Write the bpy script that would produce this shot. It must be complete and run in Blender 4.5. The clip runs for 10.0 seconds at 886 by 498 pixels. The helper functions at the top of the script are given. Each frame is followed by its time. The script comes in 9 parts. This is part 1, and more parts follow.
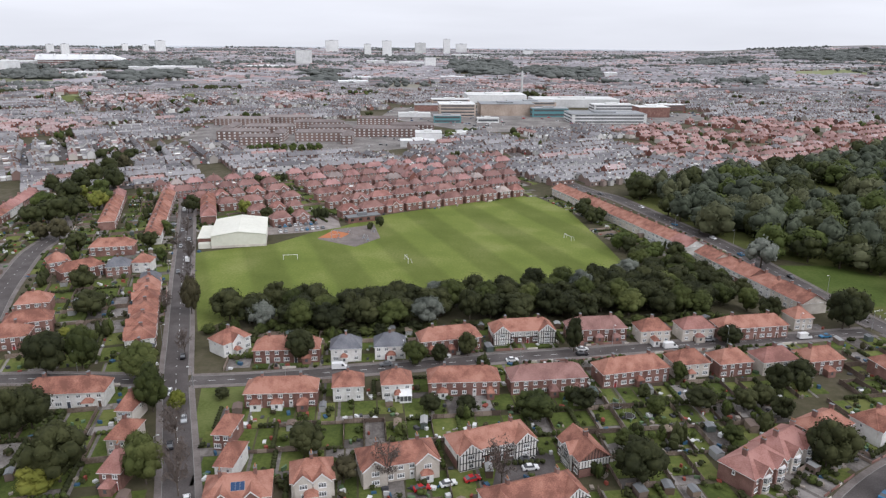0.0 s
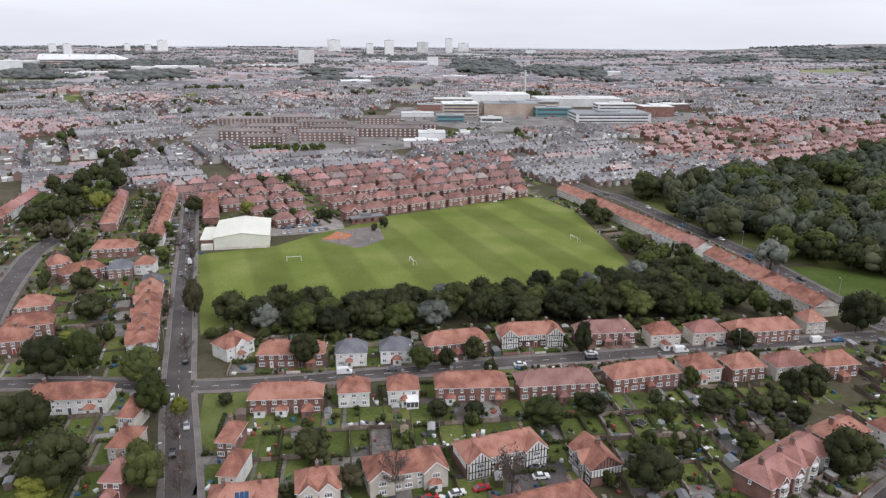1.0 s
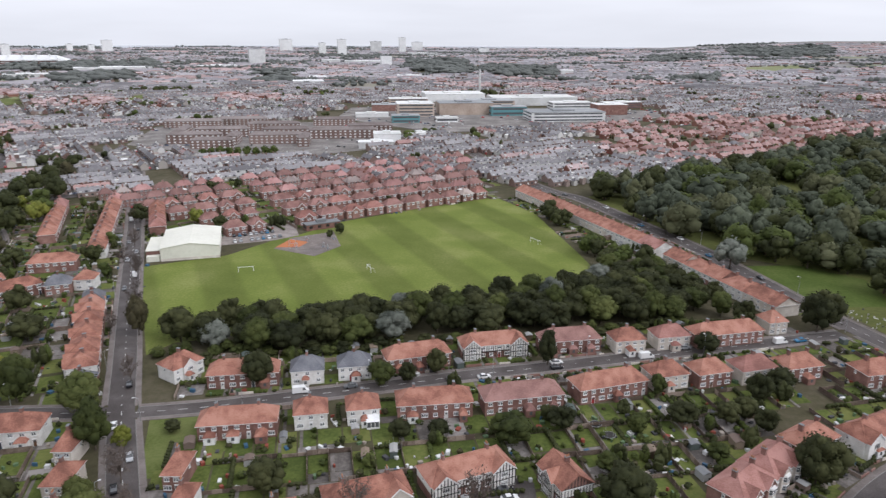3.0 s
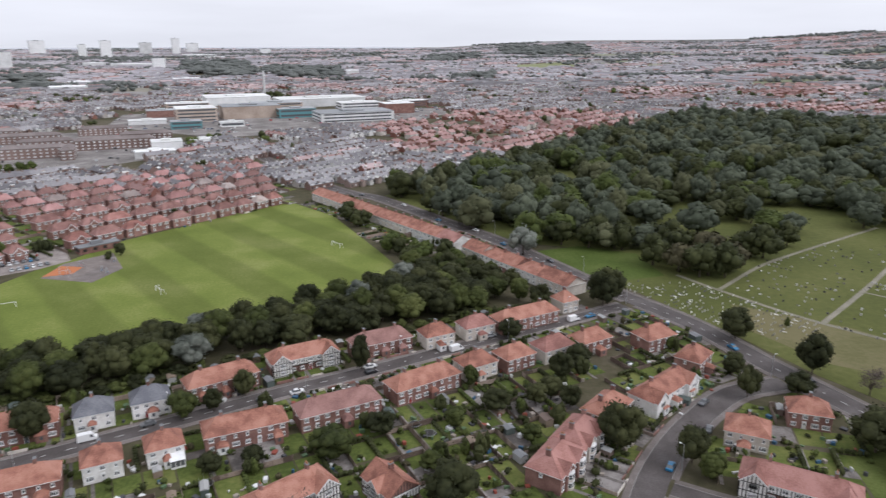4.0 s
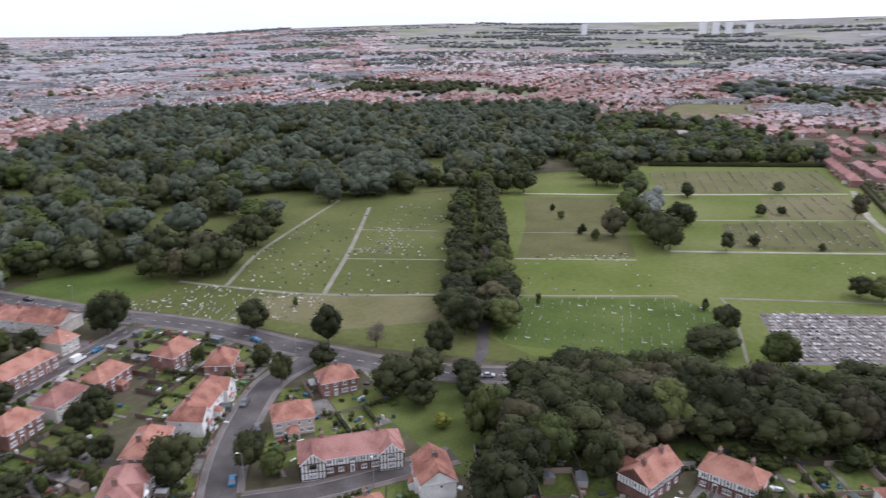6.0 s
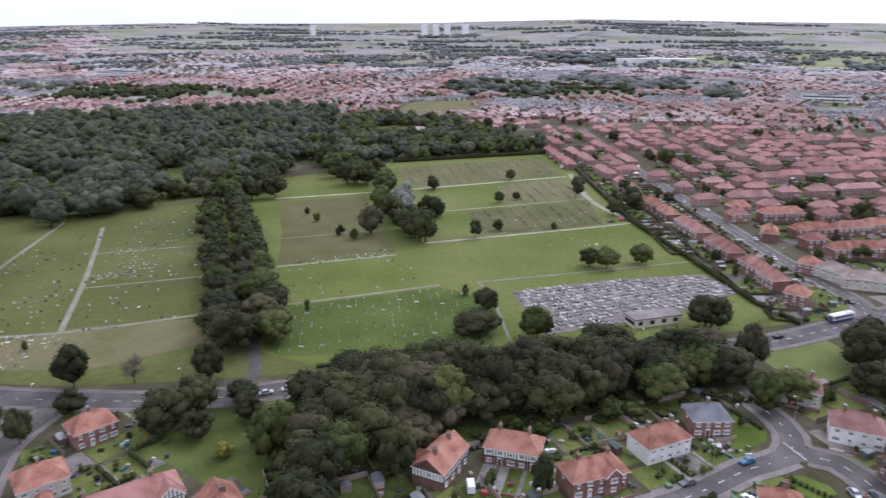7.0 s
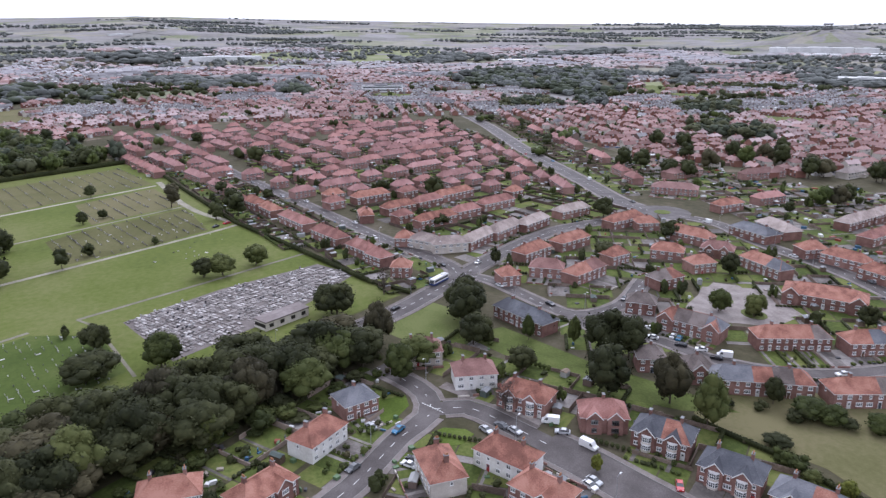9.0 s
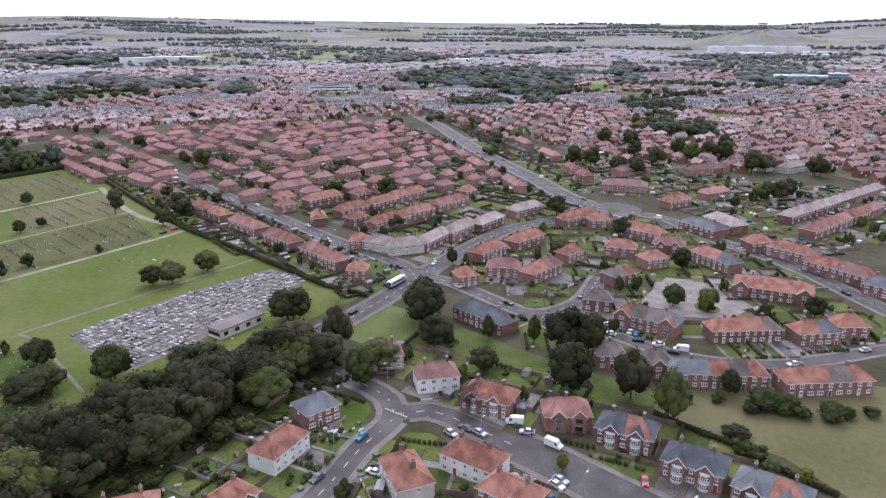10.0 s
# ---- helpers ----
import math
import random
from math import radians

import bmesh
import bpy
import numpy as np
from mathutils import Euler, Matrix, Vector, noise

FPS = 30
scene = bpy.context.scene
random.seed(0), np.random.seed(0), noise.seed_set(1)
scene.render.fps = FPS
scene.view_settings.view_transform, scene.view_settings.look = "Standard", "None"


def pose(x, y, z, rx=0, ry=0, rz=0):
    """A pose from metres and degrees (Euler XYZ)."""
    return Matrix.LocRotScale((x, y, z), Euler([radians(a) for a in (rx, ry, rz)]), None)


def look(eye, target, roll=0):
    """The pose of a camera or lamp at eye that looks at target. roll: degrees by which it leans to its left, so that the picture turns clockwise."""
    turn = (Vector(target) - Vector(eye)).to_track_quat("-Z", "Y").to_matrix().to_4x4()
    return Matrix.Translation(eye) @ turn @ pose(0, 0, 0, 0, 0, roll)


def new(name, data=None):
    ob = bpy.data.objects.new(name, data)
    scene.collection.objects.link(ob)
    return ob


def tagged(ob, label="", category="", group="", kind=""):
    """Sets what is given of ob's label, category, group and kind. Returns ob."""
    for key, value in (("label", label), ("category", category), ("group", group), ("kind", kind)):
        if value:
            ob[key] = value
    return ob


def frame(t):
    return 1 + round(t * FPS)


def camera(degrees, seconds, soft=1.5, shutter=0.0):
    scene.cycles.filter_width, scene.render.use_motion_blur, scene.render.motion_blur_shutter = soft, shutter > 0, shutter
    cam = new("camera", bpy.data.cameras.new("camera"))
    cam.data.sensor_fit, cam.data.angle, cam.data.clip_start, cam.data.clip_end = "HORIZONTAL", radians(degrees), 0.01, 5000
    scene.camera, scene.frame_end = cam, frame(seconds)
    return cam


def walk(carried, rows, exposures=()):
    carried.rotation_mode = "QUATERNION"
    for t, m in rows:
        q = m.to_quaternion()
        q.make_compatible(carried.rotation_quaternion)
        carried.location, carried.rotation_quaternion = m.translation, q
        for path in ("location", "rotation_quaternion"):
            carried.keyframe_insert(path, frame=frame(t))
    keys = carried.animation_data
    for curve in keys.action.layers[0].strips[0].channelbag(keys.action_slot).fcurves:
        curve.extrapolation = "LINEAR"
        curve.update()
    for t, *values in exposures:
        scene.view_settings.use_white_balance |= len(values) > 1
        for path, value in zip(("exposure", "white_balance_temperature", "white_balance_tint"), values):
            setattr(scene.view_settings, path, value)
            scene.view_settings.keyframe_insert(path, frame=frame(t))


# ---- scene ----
# ---------- camera and its way ----------
cam = camera(64.8, 10.0, soft=1.3, shutter=0.25)


def view(x, y, z, yaw, pitch, roll):
    a, b = radians(yaw), radians(pitch)
    way = Vector((-math.sin(a) * math.cos(b), math.cos(a) * math.cos(b), math.sin(b)))
    eye = Vector((x, y, z))
    return look(eye, eye + way * 100, roll)


walk(cam, [
    (0.0, view(0.00, 0.00, 105.00, 10.09, -16.84, 0.49)),
    (0.5, view(-1.09, 1.94, 104.94, 10.22, -16.88, 0.43)),
    (1.0, view(-2.27, 3.86, 104.84, 10.27, -16.89, 0.40)),
    (1.5, view(-3.46, 5.88, 104.94, 10.26, -16.89, 0.42)),
    (2.0, view(-4.32, 8.07, 105.03, 10.30, -16.89, 0.37)),
    (2.2, view(-4.55, 9.00, 105.08, 10.31, -16.88, 0.27)),
    (2.7, view(-4.50, 11.50, 105.30, 9.15, -16.93, 0.26)),
    (3.0, view(-4.20, 13.30, 105.50, 6.65, -16.97, 0.23)),
    (3.3, view(-3.93, 15.04, 105.86, 2.88, -17.01, 0.21)),
    (3.5, view(-4.11, 16.15, 105.71, -0.61, -16.96, 0.11)),
    (4.0, view(-4.73, 19.00, 105.15, -10.29, -16.90, 0.06)),
    (4.5, view(-5.30, 21.44, 105.05, -19.40, -16.88, -0.02)),
    (5.0, view(-5.83, 24.09, 105.13, -29.89, -16.93, -0.14)),
    (5.5, view(-6.00, 27.30, 104.89, -41.42, -17.05, 0.01)),
    (6.0, view(-5.59, 30.61, 104.86, -52.77, -17.11, 0.04)),
    (6.2, view(-5.36, 31.95, 104.85, -57.12, -17.04, 0.03)),
    (7.3, view(-4.07, 37.64, 104.88, -79.89, -17.10, 0.15)),
    (7.5, view(-3.55, 38.34, 104.94, -83.86, -17.15, 0.12)),
    (8.0, view(-2.09, 39.88, 105.02, -93.90, -17.16, -0.09)),
    (8.5, view(-0.35, 41.61, 104.92, -101.86, -17.18, -0.10)),
    (9.0, view(1.41, 42.85, 104.88, -107.34, -17.20, -0.18)),
    (9.5, view(2.94, 43.79, 104.93, -110.74, -17.25, -0.23)),
    (10.0, view(4.37, 44.55, 104.98, -111.56, -17.25, -0.24)),
], exposures=[(0.0, 0.15, 6100, 13), (4.4, 0.15, 6050, 14), (5.2, 0.22, 5960, 15.5), (6.0, 0.43, 5760, 17), (7.5, 0.42, 5640, 19), (10.0, 0.45, 5620, 19)])

# ---------- sky and sun (overcast) ----------
SUN_YAW, SUN_UP = -118.0, 46.0
world = bpy.data.worlds.new("overcast_sky")
scene.world = world
world.use_nodes = True
wn, wl = world.node_tree.nodes, world.node_tree.links
wn.clear()
w_out = wn.new("ShaderNodeOutputWorld")
w_back = wn.new("ShaderNodeBackground")
w_sky = wn.new("ShaderNodeTexSky")
w_sky.sky_type = "NISHITA"
w_sky.sun_disc = False
w_sky.sun_elevation = radians(SUN_UP)
w_sky.sun_rotation = radians(-SUN_YAW)
w_sky.air_density, w_sky.dust_density, w_sky.ozone_density = 1.0, 4.0, 1.0
w_hsv = wn.new("ShaderNodeHueSaturation")
w_hsv.inputs["Saturation"].default_value = 0.12
w_mix = wn.new("ShaderNodeMix")
w_mix.data_type = "RGBA"
w_mix.inputs[0].default_value = 0.66
w_mix.inputs[7].default_value = (6.55, 6.6, 6.75, 1)
w_noise_pos = wn.new("ShaderNodeTexCoord")
w_map = wn.new("ShaderNodeMapping")
w_map.inputs["Scale"].default_value = (2.0, 2.0, 14.0)
w_noise = wn.new("ShaderNodeTexNoise")
w_noise.inputs["Scale"].default_value = 1.6
w_noise.inputs["Detail"].default_value = 5
w_ramp = wn.new("ShaderNodeMapRange")
w_ramp.inputs[1].default_value, w_ramp.inputs[2].default_value = 0.3, 0.7
w_ramp.inputs[3].default_value, w_ramp.inputs[4].default_value = 0.93, 1.05
w_mul = wn.new("ShaderNodeMix")
w_mul.data_type, w_mul.blend_type = "RGBA", "MULTIPLY"
w_mul.inputs[0].default_value = 1.0
wl.new(w_sky.outputs[0], w_hsv.inputs["Color"])
wl.new(w_hsv.outputs[0], w_mix.inputs[6])
wl.new(w_noise_pos.outputs["Generated"], w_map.inputs[0])
wl.new(w_map.outputs[0], w_noise.inputs["Vector"])
wl.new(w_noise.outputs[0], w_ramp.inputs[0])
wl.new(w_mix.outputs[2], w_mul.inputs[6])
wl.new(w_ramp.outputs[0], w_mul.inputs[7])
wl.new(w_mul.outputs[2], w_back.inputs[0])
w_back.inputs[1].default_value = 0.165
wl.new(w_back.outputs[0], w_out.inputs[0])

sun = new("sun", bpy.data.lights.new("sun", "SUN"))
sun.data.energy, sun.data.angle, sun.data.color = 0.75, radians(26), (1.0, 0.975, 0.95)
sun.matrix_world = look((0, 0, 300), Vector((0, 0, 300)) - Vector((-math.sin(radians(SUN_YAW)) * math.cos(radians(SUN_UP)), math.cos(radians(SUN_YAW)) * math.cos(radians(SUN_UP)), math.sin(radians(SUN_UP)))))


# ---------- materials ----------
def material(name, colours, rough=0.85, fine=3.0, broad=0.15, per="object", amount=0.25, bump=0.3, spec=0.3, stretch=(1, 1, 1), metal=0.0, play=1.0):
    """colours: two or three base colours, mixed by noise at two scales (per metre) and, piece by piece, at random."""
    m = bpy.data.materials.new(name)
    m.use_nodes = True
    n, l = m.node_tree.nodes, m.node_tree.links
    p = n["Principled BSDF"]
    geo = n.new("ShaderNodeNewGeometry")
    mp = n.new("ShaderNodeMapping")
    mp.inputs["Scale"].default_value = stretch
    l.new(geo.outputs["Position"], mp.inputs[0])
    n1, n2 = n.new("ShaderNodeTexNoise"), n.new("ShaderNodeTexNoise")
    n1.inputs["Scale"].default_value, n2.inputs["Scale"].default_value = fine, broad
    n1.inputs["Detail"].default_value, n2.inputs["Detail"].default_value = 4, 6
    n1.inputs["Roughness"].default_value = 0.7
    l.new(mp.outputs[0], n1.inputs["Vector"])
    l.new(geo.outputs["Position"], n2.inputs["Vector"])
    if per == "object":
        info = n.new("ShaderNodeObjectInfo")
        rnd = info.outputs["Random"]
    else:
        rnd = geo.outputs["Random Per Island"]
    value = None
    for src, gain in ((n1.outputs[0], 1.5 * play), (n2.outputs[0], 1.9 * play), (rnd, 2.2 * amount)):
        node = n.new("ShaderNodeMath")
        node.operation = "MULTIPLY_ADD"
        l.new(src, node.inputs[0])
        node.inputs[1].default_value = gain
        if value is None:
            node.inputs[2].default_value = 0.5 - 0.5 * (3.4 * play + 2.2 * amount)
        else:
            l.new(value, node.inputs[2])
        value = node.outputs[0]
    ramp = n.new("ShaderNodeValToRGB")
    e = ramp.color_ramp.elements
    lean = min(1.0, max(0.0, (1.2 * amount - 0.005) / 0.22))
    grow = [(m0 + (m1 - m0) * lean) / m0 for m0, m1 in zip(colours[1], colours[2])]
    e.new(0.5)
    for k in range(3):
        e[k].position = 0.5 * k
        e[k].color = (*[min(0.88, a * b) for a, b in zip(colours[k], grow)], 1)
    l.new(value, ramp.inputs[0])
    l.new(ramp.outputs[0], p.inputs["Base Color"])
    p.inputs["Roughness"].default_value = rough
    p.inputs["Specular IOR Level"].default_value = spec
    p.inputs["Metallic"].default_value = metal
    if bump:
        b = n.new("ShaderNodeBump")
        b.inputs["Strength"].default_value, b.inputs["Distance"].default_value = bump, 0.05
        l.new(n1.outputs[0], b.inputs["Height"])
        l.new(b.outputs[0], p.inputs["Normal"])
    return m


def striped(name, colours, width, yaw, rough=0.9):
    """Mown grass: broad alternate bands along a heading, with patches and worn marks."""
    m = material(name, colours, rough, fine=0.9, broad=0.035, amount=0.0, bump=0.4, spec=0.1)
    n, l = m.node_tree.nodes, m.node_tree.links
    p = n["Principled BSDF"]
    geo = n.new("ShaderNodeNewGeometry")
    mp = n.new("ShaderNodeMapping")
    mp.inputs["Rotation"].default_value = (0, 0, radians(-yaw))
    l.new(geo.outputs["Position"], mp.inputs[0])
    wave = n.new("ShaderNodeTexWave")
    wave.wave_type, wave.bands_direction = "BANDS", "X"
    wave.inputs["Scale"].default_value = 0.157 / width
    wave.inputs["Distortion"].default_value = 0.8
    wave.inputs["Detail"].default_value = 2
    wave.inputs["Detail Scale"].default_value = 0.6
    l.new(mp.outputs[0], wave.inputs["Vector"])
    rng = n.new("ShaderNodeMapRange")
    rng.interpolation_type = "SMOOTHSTEP"
    rng.inputs[1].default_value, rng.inputs[2].default_value = 0.3, 0.7
    rng.inputs[3].default_value, rng.inputs[4].default_value = 0.86, 1.10
    l.new(wave.outputs["Fac"], rng.inputs[0])
    mul = n.new("ShaderNodeMix")
    mul.data_type, mul.blend_type = "RGBA", "MULTIPLY"
    mul.inputs[0].default_value = 1.0
    src = p.inputs["Base Color"].links[0].from_socket
    l.new(src, mul.inputs[6])
    l.new(rng.outputs[0], mul.inputs[7])
    l.new(mul.outputs[2], p.inputs["Base Color"])
    return m


def plain(name, colour, rough=0.6, metal=0.0, spec=0.4):
    m = bpy.data.materials.new(name)
    m.use_nodes = True
    p = m.node_tree.nodes["Principled BSDF"]
    p.inputs["Base Color"].default_value = (*colour, 1)
    p.inputs["Roughness"].default_value = rough
    p.inputs["Metallic"].default_value = metal
    p.inputs["Specular IOR Level"].default_value = spec
    return m


def by_random(name, colours, rough=0.35, per="object", spec=0.5):
    """One of several paints, chosen for each object or each piece at random."""
    m = plain(name, colours[0], rough, spec=spec)
    n, l = m.node_tree.nodes, m.node_tree.links
    ramp = n.new("ShaderNodeValToRGB")
    ramp.color_ramp.interpolation = "CONSTANT"
    e = ramp.color_ramp.elements
    e[0].color = (*colours[0], 1)
    e[1].position, e[1].color = 1 / len(colours), (*colours[1], 1)
    for k in range(2, len(colours)):
        e.new(k / len(colours)).color = (*colours[k], 1)
    if per == "object":
        src = n.new("ShaderNodeObjectInfo").outputs["Random"]
    else:
        src = n.new("ShaderNodeNewGeometry").outputs["Random Per Island"]
    l.new(src, ramp.inputs[0])
    l.new(ramp.outputs[0], n["Principled BSDF"].inputs["Base Color"])
    return m


TILE = {
    "red": material("clay_tile_red", [(0.130, 0.049, 0.034), (0.224, 0.087, 0.059), (0.300, 0.133, 0.094)], 0.85, 2.6, 0.30, stretch=(1, 1, 3), play=1.3),
    "pink": material("clay_tile_faded", [(0.138, 0.057, 0.045), (0.214, 0.093, 0.075), (0.285, 0.136, 0.113)], 0.85, 2.2, 0.22, stretch=(1, 1, 3), play=1.3),
    "brown": material("clay_tile_brown", [(0.118, 0.058, 0.049), (0.176, 0.090, 0.077), (0.235, 0.126, 0.109)], 0.85, 2.2, 0.22, stretch=(1, 1, 3), play=1.3),
    "stone": material("concrete_tile_brown", [(0.17, 0.13, 0.115), (0.25, 0.20, 0.175), (0.33, 0.27, 0.24)], 0.85, 2.2, 0.22, stretch=(1, 1, 3), play=1.3),
    "dun": material("weathered_tile_dun", [(0.066, 0.052, 0.046), (0.105, 0.084, 0.075), (0.150, 0.122, 0.110)], 0.85, 2.2, 0.22, stretch=(1, 1, 3), play=1.3),
    "navy": material("dark_slate_tile", [(0.026, 0.028, 0.035), (0.045, 0.048, 0.058), (0.075, 0.078, 0.090)], 0.6, 2.2, 0.22, stretch=(1, 1, 3)),
    "slate": material("slate_tile", [(0.046, 0.048, 0.058), (0.080, 0.085, 0.100), (0.128, 0.132, 0.148)], 0.6, 2.2, 0.22, stretch=(1, 1, 3)),
}
WALL = {
    "brick": material("red_brick", [(0.098, 0.047, 0.037), (0.152, 0.076, 0.060), (0.218, 0.118, 0.096)], 0.9, 4.5, 0.3),
    "white": material("white_render", [(0.46, 0.44, 0.41), (0.60, 0.58, 0.55), (0.70, 0.685, 0.655)], 0.85, 1.5, 0.25, amount=0.15),
    "cream": material("pebbledash", [(0.33, 0.285, 0.24), (0.43, 0.38, 0.325), (0.54, 0.49, 0.43)], 0.95, 5.0, 0.25, amount=0.2),
    "tudor": material("tudor_panel", [(0.60, 0.58, 0.53), (0.70, 0.68, 0.64), (0.76, 0.75, 0.72)], 0.9, 1.5, 0.25, amount=0.1),
}
BEAM = plain("black_timber", (0.018, 0.015, 0.013), 0.6)
WHITE = material("white_upvc", [(0.62, 0.62, 0.61), (0.72, 0.72, 0.71), (0.80, 0.80, 0.79)], 0.45, 1.5, 0.2, amount=0.1, bump=0.0)
GLASS = plain("curtained_glass", (0.10, 0.105, 0.11), 0.1, spec=0.7)
DOOR = by_random("door_paint", [(0.62, 0.61, 0.58), (0.30, 0.03, 0.03), (0.04, 0.05, 0.07), (0.58, 0.57, 0.55), (0.12, 0.06, 0.03)], 0.5)
POT = plain("clay_pot", (0.36, 0.17, 0.09), 0.8)
LEAD = plain("lead_grey", (0.17, 0.175, 0.18), 0.6)
ASPHALT = material("asphalt", [(0.053, 0.044, 0.041), (0.076, 0.065, 0.061), (0.112, 0.098, 0.093)], 0.78, 2.5, 0.12, amount=0.05, bump=0.2, spec=0.3, play=1.25)
PAVING = material("paving", [(0.080, 0.066, 0.059), (0.110, 0.093, 0.084), (0.152, 0.130, 0.119)], 0.8, 1.8, 0.2, amount=0.2, bump=0.2)
GRAVEL = material("worn_drive", [(0.125, 0.102, 0.090), (0.175, 0.147, 0.132), (0.235, 0.203, 0.185)], 0.95, 1.2, 0.2, amount=0.4)
KERB = plain("kerb_stone", (0.24, 0.23, 0.215), 0.9)
PAINT = plain("road_paint", (0.62, 0.62, 0.60), 0.7)
LAWN = material("lawn", [(0.046, 0.063, 0.014), (0.067, 0.092, 0.020), (0.096, 0.119, 0.033)], 0.95, 1.2, 0.09, amount=0.35, bump=0.5, spec=0.1)
PITCH = striped("mown_pitch", [(0.100, 0.128, 0.026), (0.135, 0.165, 0.036), (0.200, 0.215, 0.070)], 17.0, 31.0)
CEMETERY = material("cemetery_grass", [(0.055, 0.072, 0.015), (0.077, 0.095, 0.021), (0.108, 0.115, 0.037)], 0.95, 0.35, 0.02, amount=0.3, bump=0.5, spec=0.1)
VIVID_LAWN = material("fresh_lawn", [(0.044, 0.072, 0.010), (0.062, 0.100, 0.014), (0.088, 0.124, 0.024)], 0.95, 1.4, 0.12, amount=0.2, bump=0.5, spec=0.06)
GREEN_LAWN = material("fresh_cemetery_grass", [(0.056, 0.083, 0.012), (0.078, 0.110, 0.016), (0.108, 0.132, 0.030)], 0.95, 0.35, 0.02, amount=0.3, bump=0.5, spec=0.1)
MEADOW = material("dry_meadow", [(0.070, 0.074, 0.024), (0.092, 0.095, 0.035), (0.120, 0.115, 0.050)], 0.95, 0.5, 0.04, amount=0.3, bump=0.5, spec=0.1)
GROUND = material("town_ground", [(0.048, 0.046, 0.024), (0.078, 0.070, 0.041), (0.120, 0.103, 0.074)], 0.95, 0.22, 0.028, amount=0.0, bump=0.4, spec=0.1)
# distant ground, its base colour paled to stand in for haze
HAZE_GROUND = material("haze_pale_heath", [(0.150, 0.146, 0.130), (0.205, 0.199, 0.180), (0.255, 0.247, 0.228)], 0.95, 0.05, 0.006, amount=0.0, bump=0.0, spec=0.1)
LEAF = {
    "dark": material("leaf_dark", [(0.018, 0.022, 0.009), (0.032, 0.037, 0.0135), (0.052, 0.058, 0.022)], 0.75, 0.5, 0.08, per="island", amount=0.06, bump=0.0, spec=0.12),
    "green": material("leaf_green", [(0.026, 0.036, 0.010), (0.050, 0.066, 0.017), (0.080, 0.098, 0.028)], 0.75, 0.5, 0.08, per="island", amount=0.06, bump=0.0, spec=0.12),
    "lime": material("leaf_lime", [(0.055, 0.068, 0.013), (0.100, 0.117, 0.020), (0.15, 0.163, 0.030)], 0.75, 0.5, 0.08, per="island", amount=0.12, bump=0.0, spec=0.2),
    "silver": material("leaf_silver", [(0.052, 0.060, 0.046), (0.100, 0.110, 0.088), (0.170, 0.182, 0.152)], 0.75, 0.6, 0.1, per="island", amount=0.12, bump=0.0, spec=0.2),
    "rust": material("leaf_rust", [(0.032, 0.030, 0.017), (0.054, 0.049, 0.026), (0.080, 0.072, 0.038)], 0.8, 0.5, 0.08, per="island", amount=0.06, bump=0.0, spec=0.12),
    "wood": material("leaf_woodland", [(0.0319, 0.0396, 0.0264), (0.0561, 0.0671, 0.044), (0.088, 0.1012, 0.066)], 0.8, 0.35, 0.04, per="island", amount=0.05, bump=0.0, spec=0.15),
    "olive": material("leaf_olive", [(0.044, 0.0484, 0.0242), (0.0704, 0.0748, 0.0374), (0.1034, 0.1078, 0.055)], 0.8, 0.35, 0.04, per="island", amount=0.05, bump=0.0, spec=0.15),
    "bare": material("bare_twig", [(0.055, 0.043, 0.037), (0.088, 0.071, 0.061), (0.125, 0.101, 0.087)], 0.9, 0.5, 0.08, per="island", amount=0.12, bump=0.0, spec=0.1),
}
TREE_LEAF = {k: material("crown_" + k, c, 0.78, 0.5, 0.08, per="object", amount=0.30, bump=0.0, spec=0.12) for k, c in (
    ("dark", [(0.01037, 0.01281, 0.00549), (0.01891, 0.02196, 0.008784), (0.03294, 0.0366, 0.01464)]), ("green", [(0.01586, 0.02196, 0.0061), (0.0305, 0.04026, 0.01037), (0.05246, 0.06344, 0.0183)]),
    ("lime", [(0.04026, 0.05002, 0.00976), (0.07564, 0.08784, 0.01525), (0.1147, 0.1244, 0.02318)]), ("silver", [(0.0366, 0.0427, 0.03294), (0.07076, 0.07808, 0.06222), (0.122, 0.1318, 0.1098)]),
    ("rust", [(0.02013, 0.01891, 0.01037), (0.03538, 0.03172, 0.01647), (0.0549, 0.0488, 0.02562)]))}
BARK = material("bark", [(0.035, 0.028, 0.020), (0.06, 0.048, 0.036), (0.09, 0.072, 0.056)], 0.95, 4.0, 0.5)
STONE_DARK = by_random("dark_headstone", [(0.16, 0.155, 0.145), (0.055, 0.055, 0.06), (0.24, 0.23, 0.215), (0.10, 0.095, 0.09), (0.36, 0.35, 0.34), (0.075, 0.07, 0.07)], 0.6, per="island")
STONE_MIXED = by_random("mixed_headstone", [(0.16, 0.15, 0.14), (0.07, 0.068, 0.07), (0.26, 0.25, 0.235), (0.11, 0.10, 0.095), (0.45, 0.44, 0.43), (0.20, 0.185, 0.17), (0.13, 0.12, 0.11)], 0.7, per="island")
STONE_WHITE = by_random("white_headstone", [(0.55, 0.54, 0.51), (0.40, 0.39, 0.37), (0.66, 0.65, 0.63), (0.09, 0.088, 0.09), (0.30, 0.285, 0.27)], 0.6, per="island")
STONE = by_random("headstone", [(0.38, 0.37, 0.35), (0.55, 0.54, 0.52), (0.055, 0.055, 0.06), (0.62, 0.61, 0.60), (0.20, 0.19, 0.175), (0.10, 0.095, 0.09)], 0.6, per="island")
